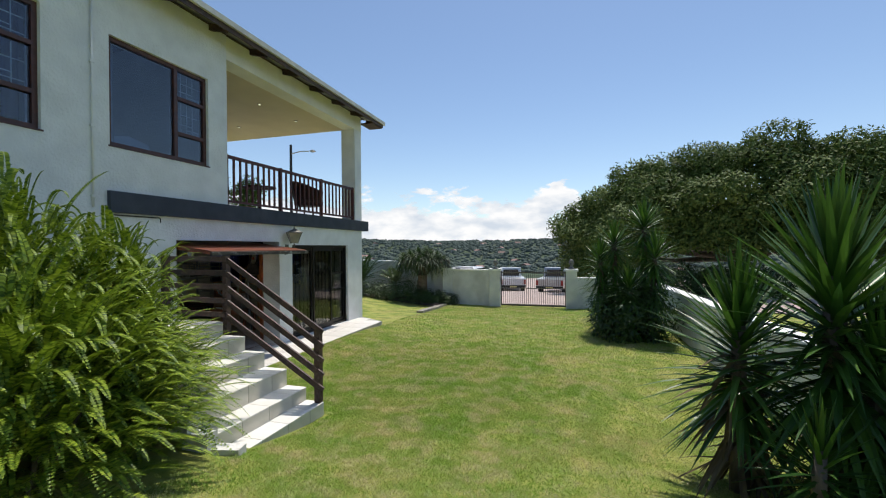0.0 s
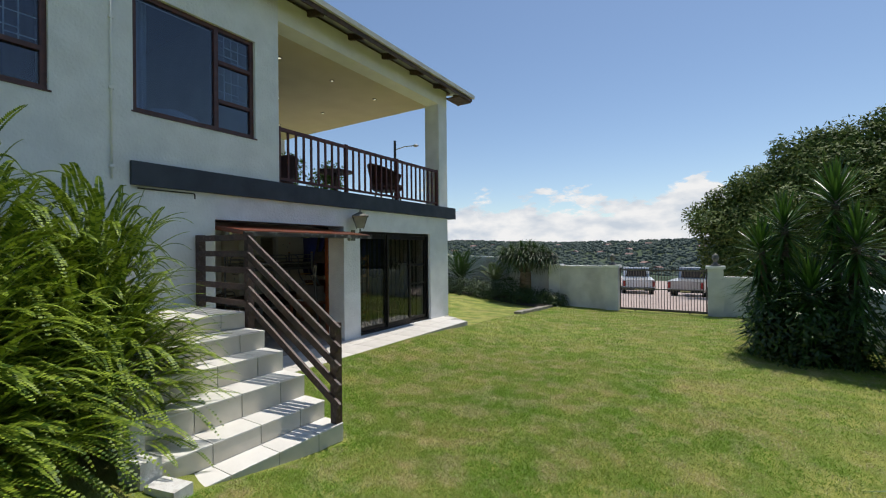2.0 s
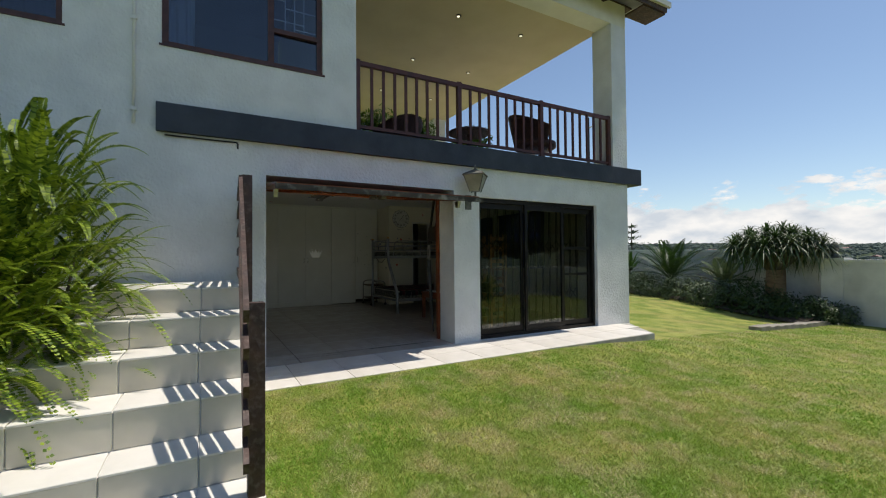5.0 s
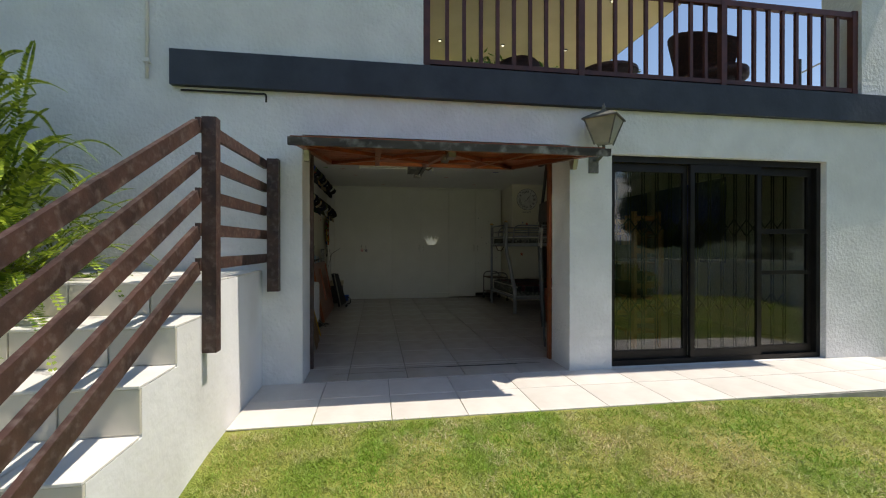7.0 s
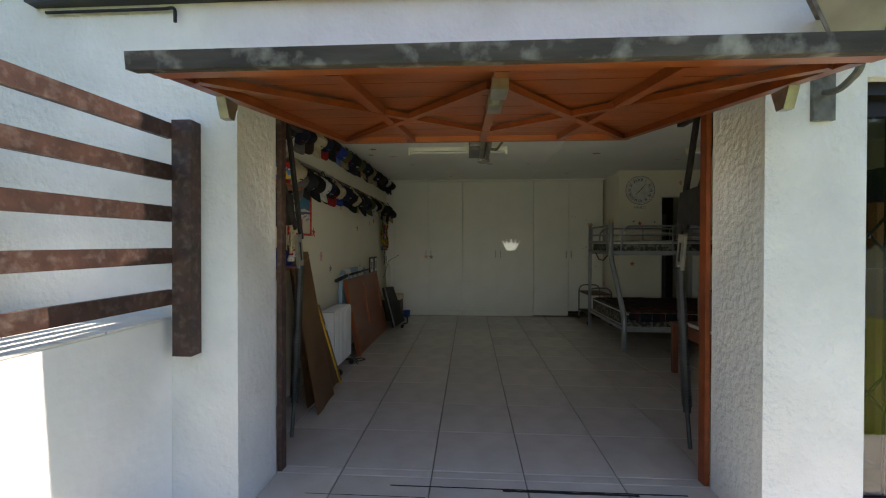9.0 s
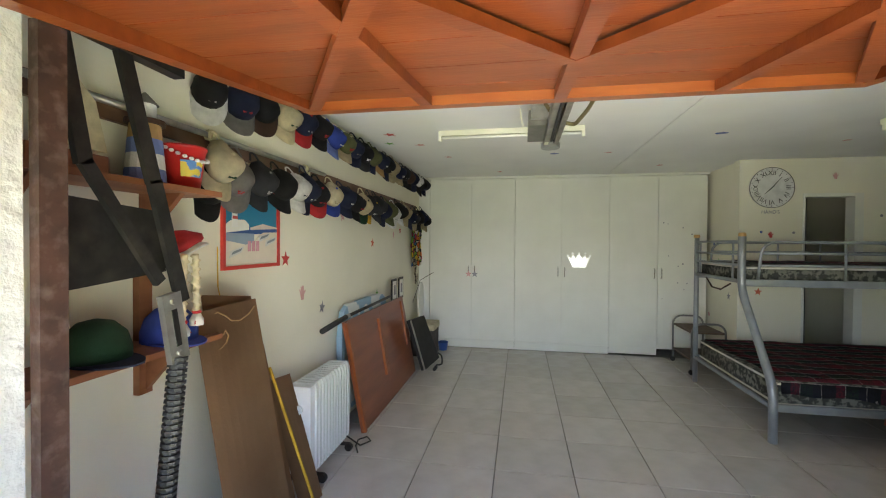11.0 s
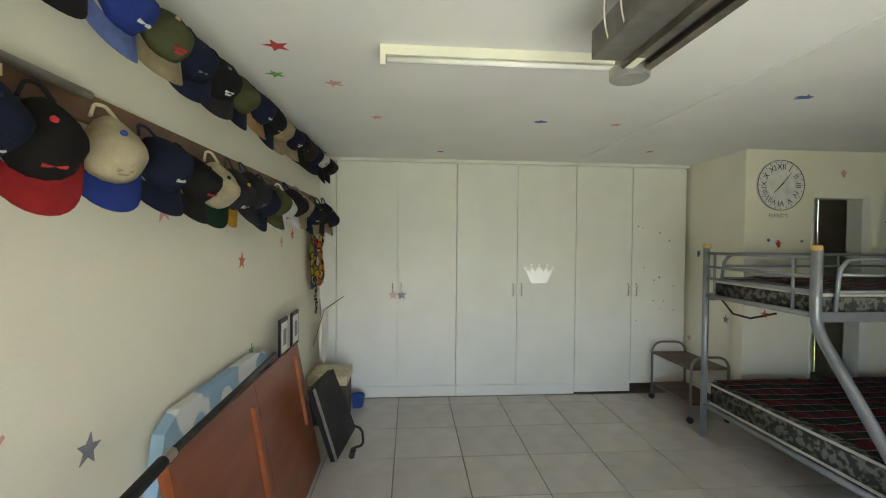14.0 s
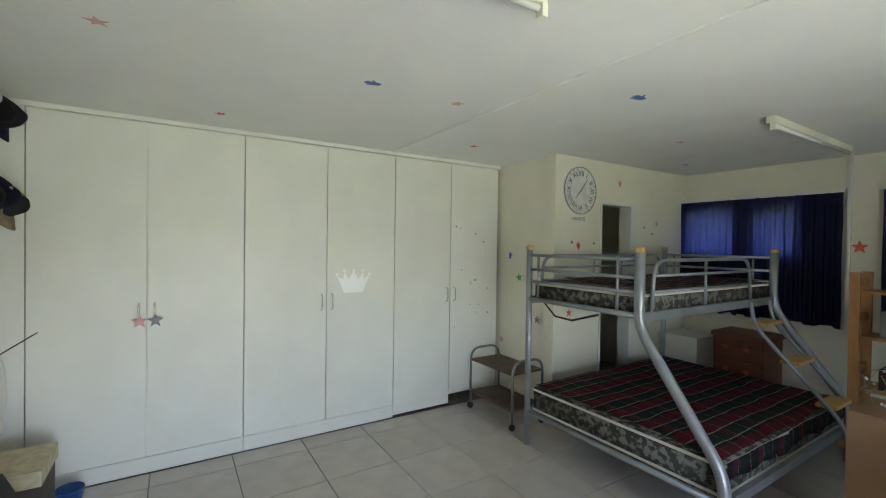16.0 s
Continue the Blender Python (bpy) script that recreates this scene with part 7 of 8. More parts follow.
for x in (-7.66, -8.08):
    bm = bmesh.new()
    tube(bm, [(x, 4.70, 0.05), (x, 4.92, 0.05)], 0.014, 8)
    for y in (4.71, 4.91):
        tube(bm, [(x - 0.014, y, 0.028), (x + 0.014, y, 0.028)], 0.028, 12)
    box(bm, x - 0.02, 4.76, 0.05, x + 0.02, 4.86, 0.10)
    part("foot", bm, BLACK_ST, oh)
bm = bmesh.new()
tube(bm, [(-8.10, 4.88, 0.10), (-8.15, 4.97, 0.012), (-8.24, 5.02, 0.010), (-8.30, 4.97, 0.010), (-8.24, 4.92, 0.010), (-8.14, 4.94, 0.010), (-8.05, 4.99, 0.010)], 0.006, 6)
part("cord", bm, BLACK_ST, oh)
oh.matrix_basis = Matrix.Translation((0.09, -0.012, 0)) @ oh.matrix_basis

# ---- leaning boards and pole ----
BOARD = mat("varnished_brown_board", (0.19, 0.050, 0.018), (0.28, 0.082, 0.030), 0.35, scale=3, stretch=(0.4, 3, 3), dirt=(0.12, 0.04, 0.02), dscale=1.4, damt=0.4)
hb = thing("leaning_panel", "brown varnished timber panel with orange edge battens leaning on the wall", "panel", (-9.1, 4.85, 0))
tl = math.atan2(0.17, 0.88)


def lean(x, up, off=0.0):
    """A point on the leaning panel: along the wall, up its face, off its face."""
    return Vector((x, 4.90 - math.sin(tl) * up + math.cos(tl) * off, math.cos(tl) * up + math.sin(tl) * off))


for a, b in ((-8.27, -9.10), (-9.104, -9.97)):
    bm = bmesh.new()
    v = [bm.verts.new(lean(x, u, o)) for o in (-0.012, 0.012) for x, u in ((a, 0.005), (b, 0.005), (b, 0.90), (a, 0.90))]
    for f in ((3, 2, 1, 0), (4, 5, 6, 7), (0, 1, 5, 4), (1, 2, 6, 5), (2, 3, 7, 6), (3, 0, 4, 7)):
        bm.faces.new([v[i] for i in f])
    part("board", bm, BOARD, hb)
for x, u0, u1 in ((-8.275, 0.01, 0.89), (-8.98, 0.26, 0.80), (-9.80, 0.36, 0.86)):
    bm = bmesh.new()
    beam(bm, lean(x, u0, 0.024), lean(x - (0.03 if x < -8.5 else 0), u1, 0.024), 0.022, 0.03, (1, 0, 0))
    soften(bm, 0.004, 1)
    part("batten", bm, VARN_L, hb)
IRON = mat("blue_white_ironing_cover", (0.30, 0.46, 0.60), (0.74, 0.76, 0.74), 0.8, scale=5.5, lo=0.47, hi=0.50, detail=0.5)
ib = thing("ironing_board", "blue and white covered ironing board stored on its side", "ironing board", (-8.9, 4.70, 0))
bm = bmesh.new()
out = [(-8.36, 0.10), (-8.32, 0.30), (-8.31, 0.75), (-8.36, 0.95), (-8.46, 1.0), (-9.25, 1.0), (-9.42, 0.97), (-9.5, 0.85), (-9.5, 0.10)]
prism(bm, out, 4.655, 4.70, Matrix(((1, 0, 0, 0), (0, 0, 1, 0), (0, 1, 0, 0), (0, 0, 0, 1))))
soften(bm, 0.014, 2)
part("cover", bm, IRON, ib)
bm = bmesh.new()
tube(bm, [(-8.40, 4.72, 0.012), (-8.42, 4.715, 0.5), (-9.3, 4.715, 0.25), (-9.35, 4.72, 0.012)], 0.012, 8)
part("leg_frame", bm, HEAT, ib)
gp = thing("telescopic_pole", "black telescopic pole with a foam grip lying across the panel", "pole", (-8.8, 4.76, 0.9))
bm = bmesh.new()
tube(bm, [(-8.22, 4.79, 0.945), (-9.45, 4.745, 0.945)], 0.014, 8)
part("shaft", bm, BLACK_ST, gp, smooth=True)
bm = bmesh.new()
tube(bm, [(-7.73, 4.815, 0.925), (-8.18, 4.792, 0.944)], 0.020, 10)
part("grip", bm, TYRE, gp, smooth=True)
bm = bmesh.new()
tube(bm, [(-8.18, 4.792, 0.944), (-8.24, 4.789, 0.945)], 0.018, 8)
part("collar", bm, GALV, gp)
for x in (-9.74, -10.02):
    pf = thing("picture_frame", "small black picture frame standing on the ledge behind the panel", "picture frame", (x, 4.70, 0.92), "small frames")
    boxpart("frame", (x - 0.09, 4.70, 0.86, x + 0.09, 4.715, 1.11), BLACK_ST, pf, 0.003)
    boxpart("picture", (x - 0.07, 4.7155, 0.885, x + 0.07, 4.7175, 1.085), CUPB, pf)
    boxpart("photo", (x - 0.035, 4.718, 0.93, x + 0.035, 4.719, 1.04), STK["grey"], pf)
sc = thing("folding_case", "black fabric folding case leaning on the panel", "case", (-9.95, 5.0, 0))
bm = bmesh.new()
c = [(-9.52, 4.90, 0.66), (-10.08, 4.93, 0.62), (-10.37, 5.07, 0.03), (-9.83, 5.00, 0.02)]
for a, b2 in ((0.0, 0.05),):
    lo = [bm.verts.new(Vector(p)) for p in c]
    hi = [bm.verts.new(Vector(p) + Vector((0.010, 0.045, 0.012))) for p in c]
    bm.faces.new(lo[::-1])
    bm.faces.new(hi)
    for k in range(4):
        bm.faces.new((lo[k], lo[(k + 1) % 4], hi[(k + 1) % 4], hi[k]))
soften(bm, 0.012, 2)
part("body", bm, TYRE, sc)
bm = bmesh.new()
tube(bm, [(-9.515, 4.95, 0.665), (-9.815, 5.045, 0.035)], 0.010, 6)
part("edge_trim", bm, GALV, sc)
bm = bmesh.new()
tube(bm, arc([(-9.96, 5.15, 0.06), (-10.0, 5.22, 0.06), (-10.06, 5.20, 0.16), (-10.08, 5.13, 0.18)]), 0.010, 7)
part("handle", bm, TYRE, sc)
for x in (-9.92, -9.99):
    bm = bmesh.new()
    tube(bm, [(x - 0.012, 5.14, 0.022), (x + 0.012, 5.14, 0.022)], 0.022, 12)
    part("wheel", bm, TYRE, sc)
sc.matrix_basis = Matrix.Translation((-0.10, -0.01, 0)) @ sc.matrix_basis
sx = thing("storage_box", "dark box with a cream lid in the wall corner", "box", (-10.77, 4.84, 0))
boxpart("body", (-10.94, 4.68, 0.002, -10.60, 5.00, 0.36), mat("dark_brown_box", (0.06, 0.05, 0.045), (0.09, 0.075, 0.065), 0.8), sx, 0.01)
boxpart("lid", (-10.96, 4.67, 0.36, -10.58, 5.01, 0.44), CAPM["cream"], sx, 0.015)
bm = bmesh.new()
lathe(bm, [(0.055, 0.002), (0.07, 0.11), (0.075, 0.11), (0.07, 0.12), (0.05, 0.02)], (-11.03, 5.05, 0), 16)
solid("blue_basket", bm, mat("blue_plastic", (0.03, 0.10, 0.40), (0.04, 0.13, 0.46), 0.4), "small blue plastic basket on the floor", "basket", smooth=True)
SCARF = bpy.data.materials.new("bright_patterned_scarf")
SCARF.use_nodes = True
N, L = SCARF.node_tree.nodes, SCARF.node_tree.links
N["Principled BSDF"].inputs["Roughness"].default_value = 0.85
tc, v1, v2, rp, hs, mx = N.new("ShaderNodeTexCoord"), N.new("ShaderNodeTexVoronoi"), N.new("ShaderNodeTexVoronoi"), N.new("ShaderNodeValToRGB"), N.new("ShaderNodeValToRGB"), N.new("ShaderNodeMix")
mx.data_type = 'RGBA'
v2.feature = 'DISTANCE_TO_EDGE'
for v in (v1, v2):
    v.inputs["Scale"].default_value = 15
    L.new(tc.outputs["Object"], v.inputs["Vector"])
hs.color_ramp.interpolation = 'CONSTANT'
for k in range(4):
    hs.color_ramp.elements.new(0.3 + 0.1 * k)
for k, (e, c) in enumerate(zip(hs.color_ramp.elements, ((0.75, 0.55, 0.05), (0.80, 0.20, 0.03), (0.55, 0.03, 0.10), (0.25, 0.45, 0.06), (0.05, 0.16, 0.40), (0.75, 0.70, 0.60)))):
    e.position, e.color = 0.2 + 0.11 * k, (*c, 1)
sx2 = N.new("ShaderNodeSeparateColor")
L.new(v1.outputs["Color"], sx2.inputs[0])
L.new(sx2.outputs[0], hs.inputs[0])
rp.color_ramp.elements[0].position, rp.color_ramp.elements[1].position = 0.06, 0.10
L.new(v2.outputs["Distance"], rp.inputs[0])
L.new(rp.outputs[0], mx.inputs[0])
mx.inputs[6].default_value = (0.02, 0.02, 0.025, 1)
L.new(hs.outputs[0], mx.inputs[7])
L.new(mx.outputs[2], N["Principled BSDF"].inputs["Base Color"])
drape("hanging_scarf", -10.62, -11.20, 1.20, 1.80, SCARF, "bright patterned scarf hanging in the wall corner", 2, 0.02, "scarf", "x", SIDE_Y + 0.05)
drape("beaded_strap", -10.84, -10.94, 0.95, 1.30, mat("cream_black_braid", (0.05, 0.05, 0.05), (0.6, 0.55, 0.4), 0.8, scale=40, lo=0.48, hi=0.52), "cream and black patterned strap hanging below the scarf", 1, 0.01, "strap", "x", SIDE_Y + 0.045)
bm = bmesh.new()
prism(bm, [(0.17 * math.cos(t), 0.26 * math.sin(t)) for t in [k * math.pi / 10 for k in range(20)]], -0.012, 0.012, Matrix.Translation((-11.03, 4.72, 0.70)) @ Matrix(((1, 0, 0, 0), (0, 0, 1, 0), (0, 1, 0, 0), (0, 0, 0, 1))))
solid("round_board", bm, CUPB, "white oval board propped in the wall corner", "board")
bm = bmesh.new()
tube(bm, [(-10.45, 4.75, 0.75), (-10.65, 4.80, 1.02), (-10.80, 4.95, 1.12)], 0.004, 5)
tube(bm, [(-10.60, 4.78, 0.95), (-10.75, 4.74, 1.10)], 0.0035, 5)
solid("dry_twig", bm, BARK, "thin dry twig sticking up behind the panel", "twig")

# ---- clock, doorway ----
CLW = mat("distressed_white_clock_face", (0.66, 0.66, 0.64), (0.76, 0.76, 0.74), 0.7, scale=12, dirt=(0.35, 0.35, 0.35), dscale=10, damt=0.4)
ck = thing("wall_clock", "large distressed white wall clock with black roman numerals", "clock", (-10.43, 8.88, 2.166))
CC = Matrix.Translation((-10.43, 8.88, 2.166)) @ Matrix(((0, 0, 1, 0), (1, 0, 0, 0), (0, 1, 0, 0), (0, 0, 0, 1)))


def clock_part(name, bm, m):
    bmesh.ops.transform(bm, matrix=CC, verts=bm.verts)
    return part(name, bm, m, ck)


bm = bmesh.new()
prism(bm, [(0.225 * math.cos(t), 0.225 * math.sin(t)) for t in [k * math.pi / 24 for k in range(48)]], 0.002, 0.022)
clock_part("face", bm, CLW)
bm = bmesh.new()
n = 48
for k in range(n):
    a, b = 2 * math.pi * k / n, 2 * math.pi * (k + 1) / n
    prism(bm, [(r * math.cos(t), r * math.sin(t)) for r, t in ((0.222, a), (0.227, a), (0.227, b), (0.222, b))], 0.0215, 0.025)
    if k % 2 == 0:
        prism(bm, [(r * math.cos(a + d), r * math.sin(a + d)) for r, d in ((0.20, -0.012), (0.213, -0.012), (0.213, 0.012), (0.20, 0.012))], 0.0222, 0.0235)
clock_part("rim", bm, BLACK_ST)
for h, s in enumerate(("XII", "I", "II", "III", "IV", "V", "VI", "VII", "VIII", "IX", "X", "XI")):
    a = -2 * math.pi * h / 12
    cu = bpy.data.curves.new("numeral", "FONT")
    cu.body, cu.size, cu.align_x, cu.align_y, cu.extrude = s, 0.070, 'CENTER', 'CENTER', 0.0006
    cu.materials.append(BLACK_ST)
    ob = new("numeral", cu)
    ob.parent = ck
    ob.matrix_basis = CC.to_3x3().to_4x4() @ Matrix.Rotation(a, 4, 'Z') @ Matrix.Translation((0, 0.162, 0.0235))
for L2, w, a in ((0.10, 0.012, 225), (0.15, 0.009, 40)):
    bm = bmesh.new()
    prism(bm, [(-w / 2, -0.03), (w / 2, -0.03), (w / 5, L2), (-w / 5, L2)], 0.025, 0.027, Matrix.Rotation(radians(-a), 4, 'Z'))
    clock_part("pointer", bm, BLACK_ST)
cu = bpy.data.curves.new("wall_writing", "FONT")
cu.body, cu.size, cu.align_x, cu.extrude = "HAND'S", 0.052, 'CENTER', 0.0005
cu.materials.append(STK["grey"])
ww = new("wall_writing", cu)
ww.matrix_basis = Matrix.Translation((-10.4285, 8.88, 1.878)) @ Matrix(((0, 0, 1, 0), (1, 0, 0, 0), (0, 1, 0, 0), (0, 0, 0, 1)))
tagged(ww, "pencilled capital letters on the wall below the clock", "writing")
dj = thing("door_passage", "narrow white-framed doorway to a dark passage", "doorway", (-10.43, 9.5, 0), kind="structure")
for b in ((-10.56, 9.201, 0.0, -10.42, 9.222, 2.098), (-10.56, 9.695, 0.0, -10.42, 9.779, 2.098), (-10.56, 9.222, 2.06, -10.42, 9.695, 2.098)):
    boxpart("frame", b, CUPB, dj, 0.003)
# the unlit passage's shade is put into this wall's colour
boxsolid("wall_passage", (-11.80, 9.1, 0.0, -11.74, 10.0, 2.48), VOID_SHADE, "far wall of the passage, near-black to stand in for shade", "wall", kind="structure")
boxsolid("passage_cabinet", (-11.6, 9.35, 0.002, -11.3, 9.68, 1.85), mat("dim_grey_cabinet", (0.12, 0.12, 0.125), (0.16, 0.16, 0.165), 0.6), "grey metal cabinet standing in the dark passage", "cabinet", 0.006)

# ---- window and curtains on the far wall ----
for n, xa, xb in (("window_3", -10.38, -9.90), ("window_4", -9.70, -9.36), ("window_5", -8.5, -7.3)):
    w = thing(n, "steel-framed window with small panes behind navy curtains", "window", (xa, 10.9, 1.57), kind="structure")
    bm = bmesh.new()
    for b in ((xa, 10.88, 1.57, xb, 10.92, 1.60), (xa, 10.88, 2.01, xb, 10.92, 2.04), (xa, 10.88, 1.60, xa + 0.03, 10.92, 2.01), (xb - 0.03, 10.88, 1.60, xb, 10.92, 2.01)):
        box(bm, *b)
    for k in (1, 2, 3):
        x = xa + (xb - xa) * k / 4
        box(bm, x - 0.010, 10.89, 1.60, x + 0.010, 10.91, 2.01)
    for z in (1.80,):
        box(bm, xa + 0.03, 10.891, z - 0.012, xb - 0.03, 10.909, z + 0.012)
    part("window_frame", bm, BAR, w)
    p = boxpart("pane", (xa + 0.03, 10.898, 1.60, xb - 0.03, 10.902, 2.01), GLASS, w)
    p.visible_shadow = False
CURT = bpy.data.materials.new("navy_curtain_cloth")
CURT.use_nodes = True
N, L = CURT.node_tree.nodes, CURT.node_tree.links
N["Principled BSDF"].inputs["Base Color"].default_value = (0.010, 0.013, 0.055, 1)
N["Principled BSDF"].inputs["Roughness"].default_value = 0.85
t = N.new("ShaderNodeBsdfTranslucent")
t.inputs[0].default_value = (0.18, 0.20, 0.60, 1)
x = N.new("ShaderNodeMixShader")
x.inputs[0].default_value = 0.36
L.new(N["Principled BSDF"].outputs[0], x.inputs[1])
L.new(t.outputs[0], x.inputs[2])
L.new(x.outputs[0], N["Material Output"].inputs[0])
drape("navy_curtain", -10.47, -9.83, 0.92, 2.16, CURT, "navy blue pleated curtain drawn across the window", 9, 0.025, "curtain", "x", 10.70, 0.003)
drape("navy_curtain", -9.86, -8.98, 0.92, 2.16, CURT, "navy blue pleated curtain drawn across the window", 11, 0.025, "curtain", "x", 10.70, 0.003)
drape("navy_curtain", -8.72, -7.15, 0.92, 2.16, CURT, "navy blue pleated curtain drawn across the next window", 21, 0.03, "curtain", "x", 10.70, 0.003)
for xa, xb in ((-10.49, -8.96), (-8.74, -7.1)):
    bm = bmesh.new()
    box(bm, xa, 10.68, 2.155, xb, 10.71, 2.185)
    solid("curtain_rail", bm, BAR, "white curtain rail above the window", "curtain rail", "curtain rails")
bm = bmesh.new()
box(bm, -8.96, 10.735, 0.9, -8.935, 10.769, 2.488)
solid("wall_trunking", bm, CUPB, "white cable trunking down the wall beside the curtain", "trunking")

# ---- bunk bed ----
BEDM = mat("silver_grey_bed_tube", (0.26, 0.28, 0.30), (0.32, 0.34, 0.36), 0.35, 0.5, scale=8)
KNOB = mat("yellow_wood_cap", (0.52, 0.30, 0.09), (0.60, 0.37, 0.13), 0.5)
BXa, BXb, BXc, BYa, BYb = -10.22, -9.24, -8.73, 8.05, 10.00
bed = thing("bunk_bed", "silver-grey tubular steel bunk bed, single above double, with a ladder", "bunk bed", (-9.6, 9.0, 0))
for x, y in ((BXa, BYa), (BXa, BYb)):
    bm = bmesh.new()
    tube(bm, [(x, y, 0.0), (x, y, 1.60)], 0.025, 12)
    part("post", bm, BEDM, bed, smooth=True)
for y in (BYa, BYb):
    bm = bmesh.new()
    tube(bm, arc([(BXc, y, 0.0), (BXc, y, 0.42), (BXb, y, 1.13), (BXb, y, 1.60)], 6), 0.032, 12)
    part("post", bm, BEDM, bed, smooth=True)
for x, y in ((BXa, BYa), (BXa, BYb), (BXb, BYa), (BXb, BYb)):
    bm = bmesh.new()
    lathe(bm, [(0.029, 1.60), (0.031, 1.608), (0.029, 1.628), (0.022, 1.634)], (x, y, 0), 14)
    part("post_cap", bm, KNOB, bed, "turned yellow wooden post cap")


def bar(name, a, b, r=0.012):
    bm = bmesh.new()
    tube(bm, [a, b], r, 8)
    part(name, bm, BEDM, bed, smooth=True)


for y in (BYa, BYb):
    for z in (1.555, 1.44, 1.345):
        bar("end_rail", (BXa, y, z), (BXb, y, z))
    bar("end_rail", (BXa, y, 1.20), (BXb, y, 1.20), 0.018)
    bar("end_rail", (BXa, y, 0.27), (BXc, y, 0.27), 0.02)
    for x in (BXa + 0.10, BXb - 0.16):
        bar("spindle", (x, y, 1.20), (x, y, 1.555), 0.010)
for x in (BXa, BXb):
    bm = bmesh.new()
    box(bm, x - 0.015, BYa, 1.16, x + 0.015, BYb, 1.22)
    part("side_beam", bm, BEDM, bed)
    e = BYb if x == BXa else 9.62
    bm = bmesh.new()
    tube(bm, arc([(x, BYa + 0.13, 1.22), (x, BYa + 0.16, 1.55), (x, e - 0.10, 1.55), (x, e - 0.06, 1.22)], 4), 0.013, 8)
    part("guard_rail", bm, BEDM, bed, smooth=True)
    for z in (1.45, 1.345):
        bar("guard_rail", (x, BYa + 0.15, z), (x, e - 0.08, z), 0.010)
    bar("spindle", (x, 8.85, 1.22), (x, 8.85, 1.55), 0.010)
    bar("spindle", (x, 9.25, 1.22), (x, 9.25, 1.55), 0.010) if x == BXa else None
for x in (BXa, BXc):
    bm = bmesh.new()
    box(bm, x - 0.015, BYa, 0.245, x + 0.015, BYb, 0.30)
    part("side_beam", bm, BEDM, bed)
for z, x1 in ((1.175, BXb), (0.265, BXc)):
    for k in range(9):
        y = BYa + 0.12 + 0.215 * k
        bm = bmesh.new()
        box(bm, BXa + 0.016, y - 0.025, z - 0.006, x1 - 0.016, y + 0.025, z + 0.006)
        part("slat", bm, BEDM, bed)
for y in (9.52, 9.86):
    bm = bmesh.new()
    tube(bm, arc([(BXb + 0.02, y, 1.20), (BXb + 0.05, y, 1.02), (-8.62, y, 0.40), (-8.60, y, 0.0)], 4), 0.016, 8)
    part("ladder_rail", bm, BEDM, bed, smooth=True)
for z, x in ((1.03, -9.17), (0.77, -8.96), (0.51, -8.74), (0.27, -8.61)):
    boxpart("ladder_tread", (x - 0.06, 9.53, z - 0.012, x + 0.06, 9.85, z + 0.012), KNOB, bed, 0.006)


def plaid(name):
    """Dark red, green and navy tartan with pale threads; its side band is a brocade."""
    m = bpy.data.materials.new(name)
    m.use_nodes = True
    N, L = m.node_tree.nodes, m.node_tree.links
    b = N["Principled BSDF"]
    b.inputs["Roughness"].default_value = 0.9
    tc = N.new("ShaderNodeTexCoord")
    sp = N.new("ShaderNodeSeparateXYZ")
    L.new(tc.outputs["Object"], sp.inputs[0])

    def band(out, period, ramp):
        mu, fr = N.new("ShaderNodeMath"), N.new("ShaderNodeMath")
        mu.operation, fr.operation = 'MULTIPLY', 'FRACT'
        mu.inputs[1].default_value = 1 / period
        L.new(out, mu.inputs[0])
        L.new(mu.outputs[0], fr.inputs[0])
        r = N.new("ShaderNodeValToRGB")
        r.color_ramp.interpolation = 'CONSTANT'
        while len(r.color_ramp.elements) < len(ramp):
            r.color_ramp.elements.new(0.5)
        for e, (p, c) in zip(r.color_ramp.elements, ramp):
            e.position, e.color = p, (*c, 1)
        L.new(fr.outputs[0], r.inputs[0])
        return r.outputs[0]
    red, grn, nvy, wht, blk = (0.20, 0.018, 0.038), (0.016, 0.045, 0.030), (0.016, 0.018, 0.030), (0.62, 0.57, 0.53), (0.013, 0.013, 0.015)
    u = band(sp.outputs[0], 0.215, [(0, red), (0.24, wht), (0.285, nvy), (0.45, grn), (0.70, wht), (0.745, blk), (0.85, red)])
    v = band(sp.outputs[1], 0.30, [(0, blk), (0.25, red), (0.45, wht), (0.47, grn), (0.75, nvy), (0.93, wht), (0.95, blk)])
    mx = N.new("ShaderNodeMix")
    mx.data_type = 'RGBA'
    ch = N.new("ShaderNodeTexNoise")
    ch.inputs["Scale"].default_value = 90
    L.new(tc.outputs["Object"], ch.inputs["Vector"])
    mr = N.new("ShaderNodeMapRange")
    mr.inputs[1].default_value, mr.inputs[2].default_value = 0.42, 0.58
    mr.inputs[3].default_value, mr.inputs[4].default_value = 0.10, 0.62
    L.new(ch.outputs["Fac"], mr.inputs[0])
    L.new(mr.outputs[0], mx.inputs[0])
    L.new(u, mx.inputs[6])
    L.new(v, mx.inputs[7])
    L.new(mx.outputs[2], b.inputs["Base Color"])
    return m


PLAID = plaid("tartan_blanket")
BROC = mat("dark_floral_brocade", (0.022, 0.024, 0.020), (0.15, 0.15, 0.125), 0.7, scale=24, lo=0.47, hi=0.56, detail=2.5, bump=0.003, bscale=13)
PIPE = mat("pale_piping", (0.55, 0.53, 0.47), (0.62, 0.60, 0.54), 0.8)


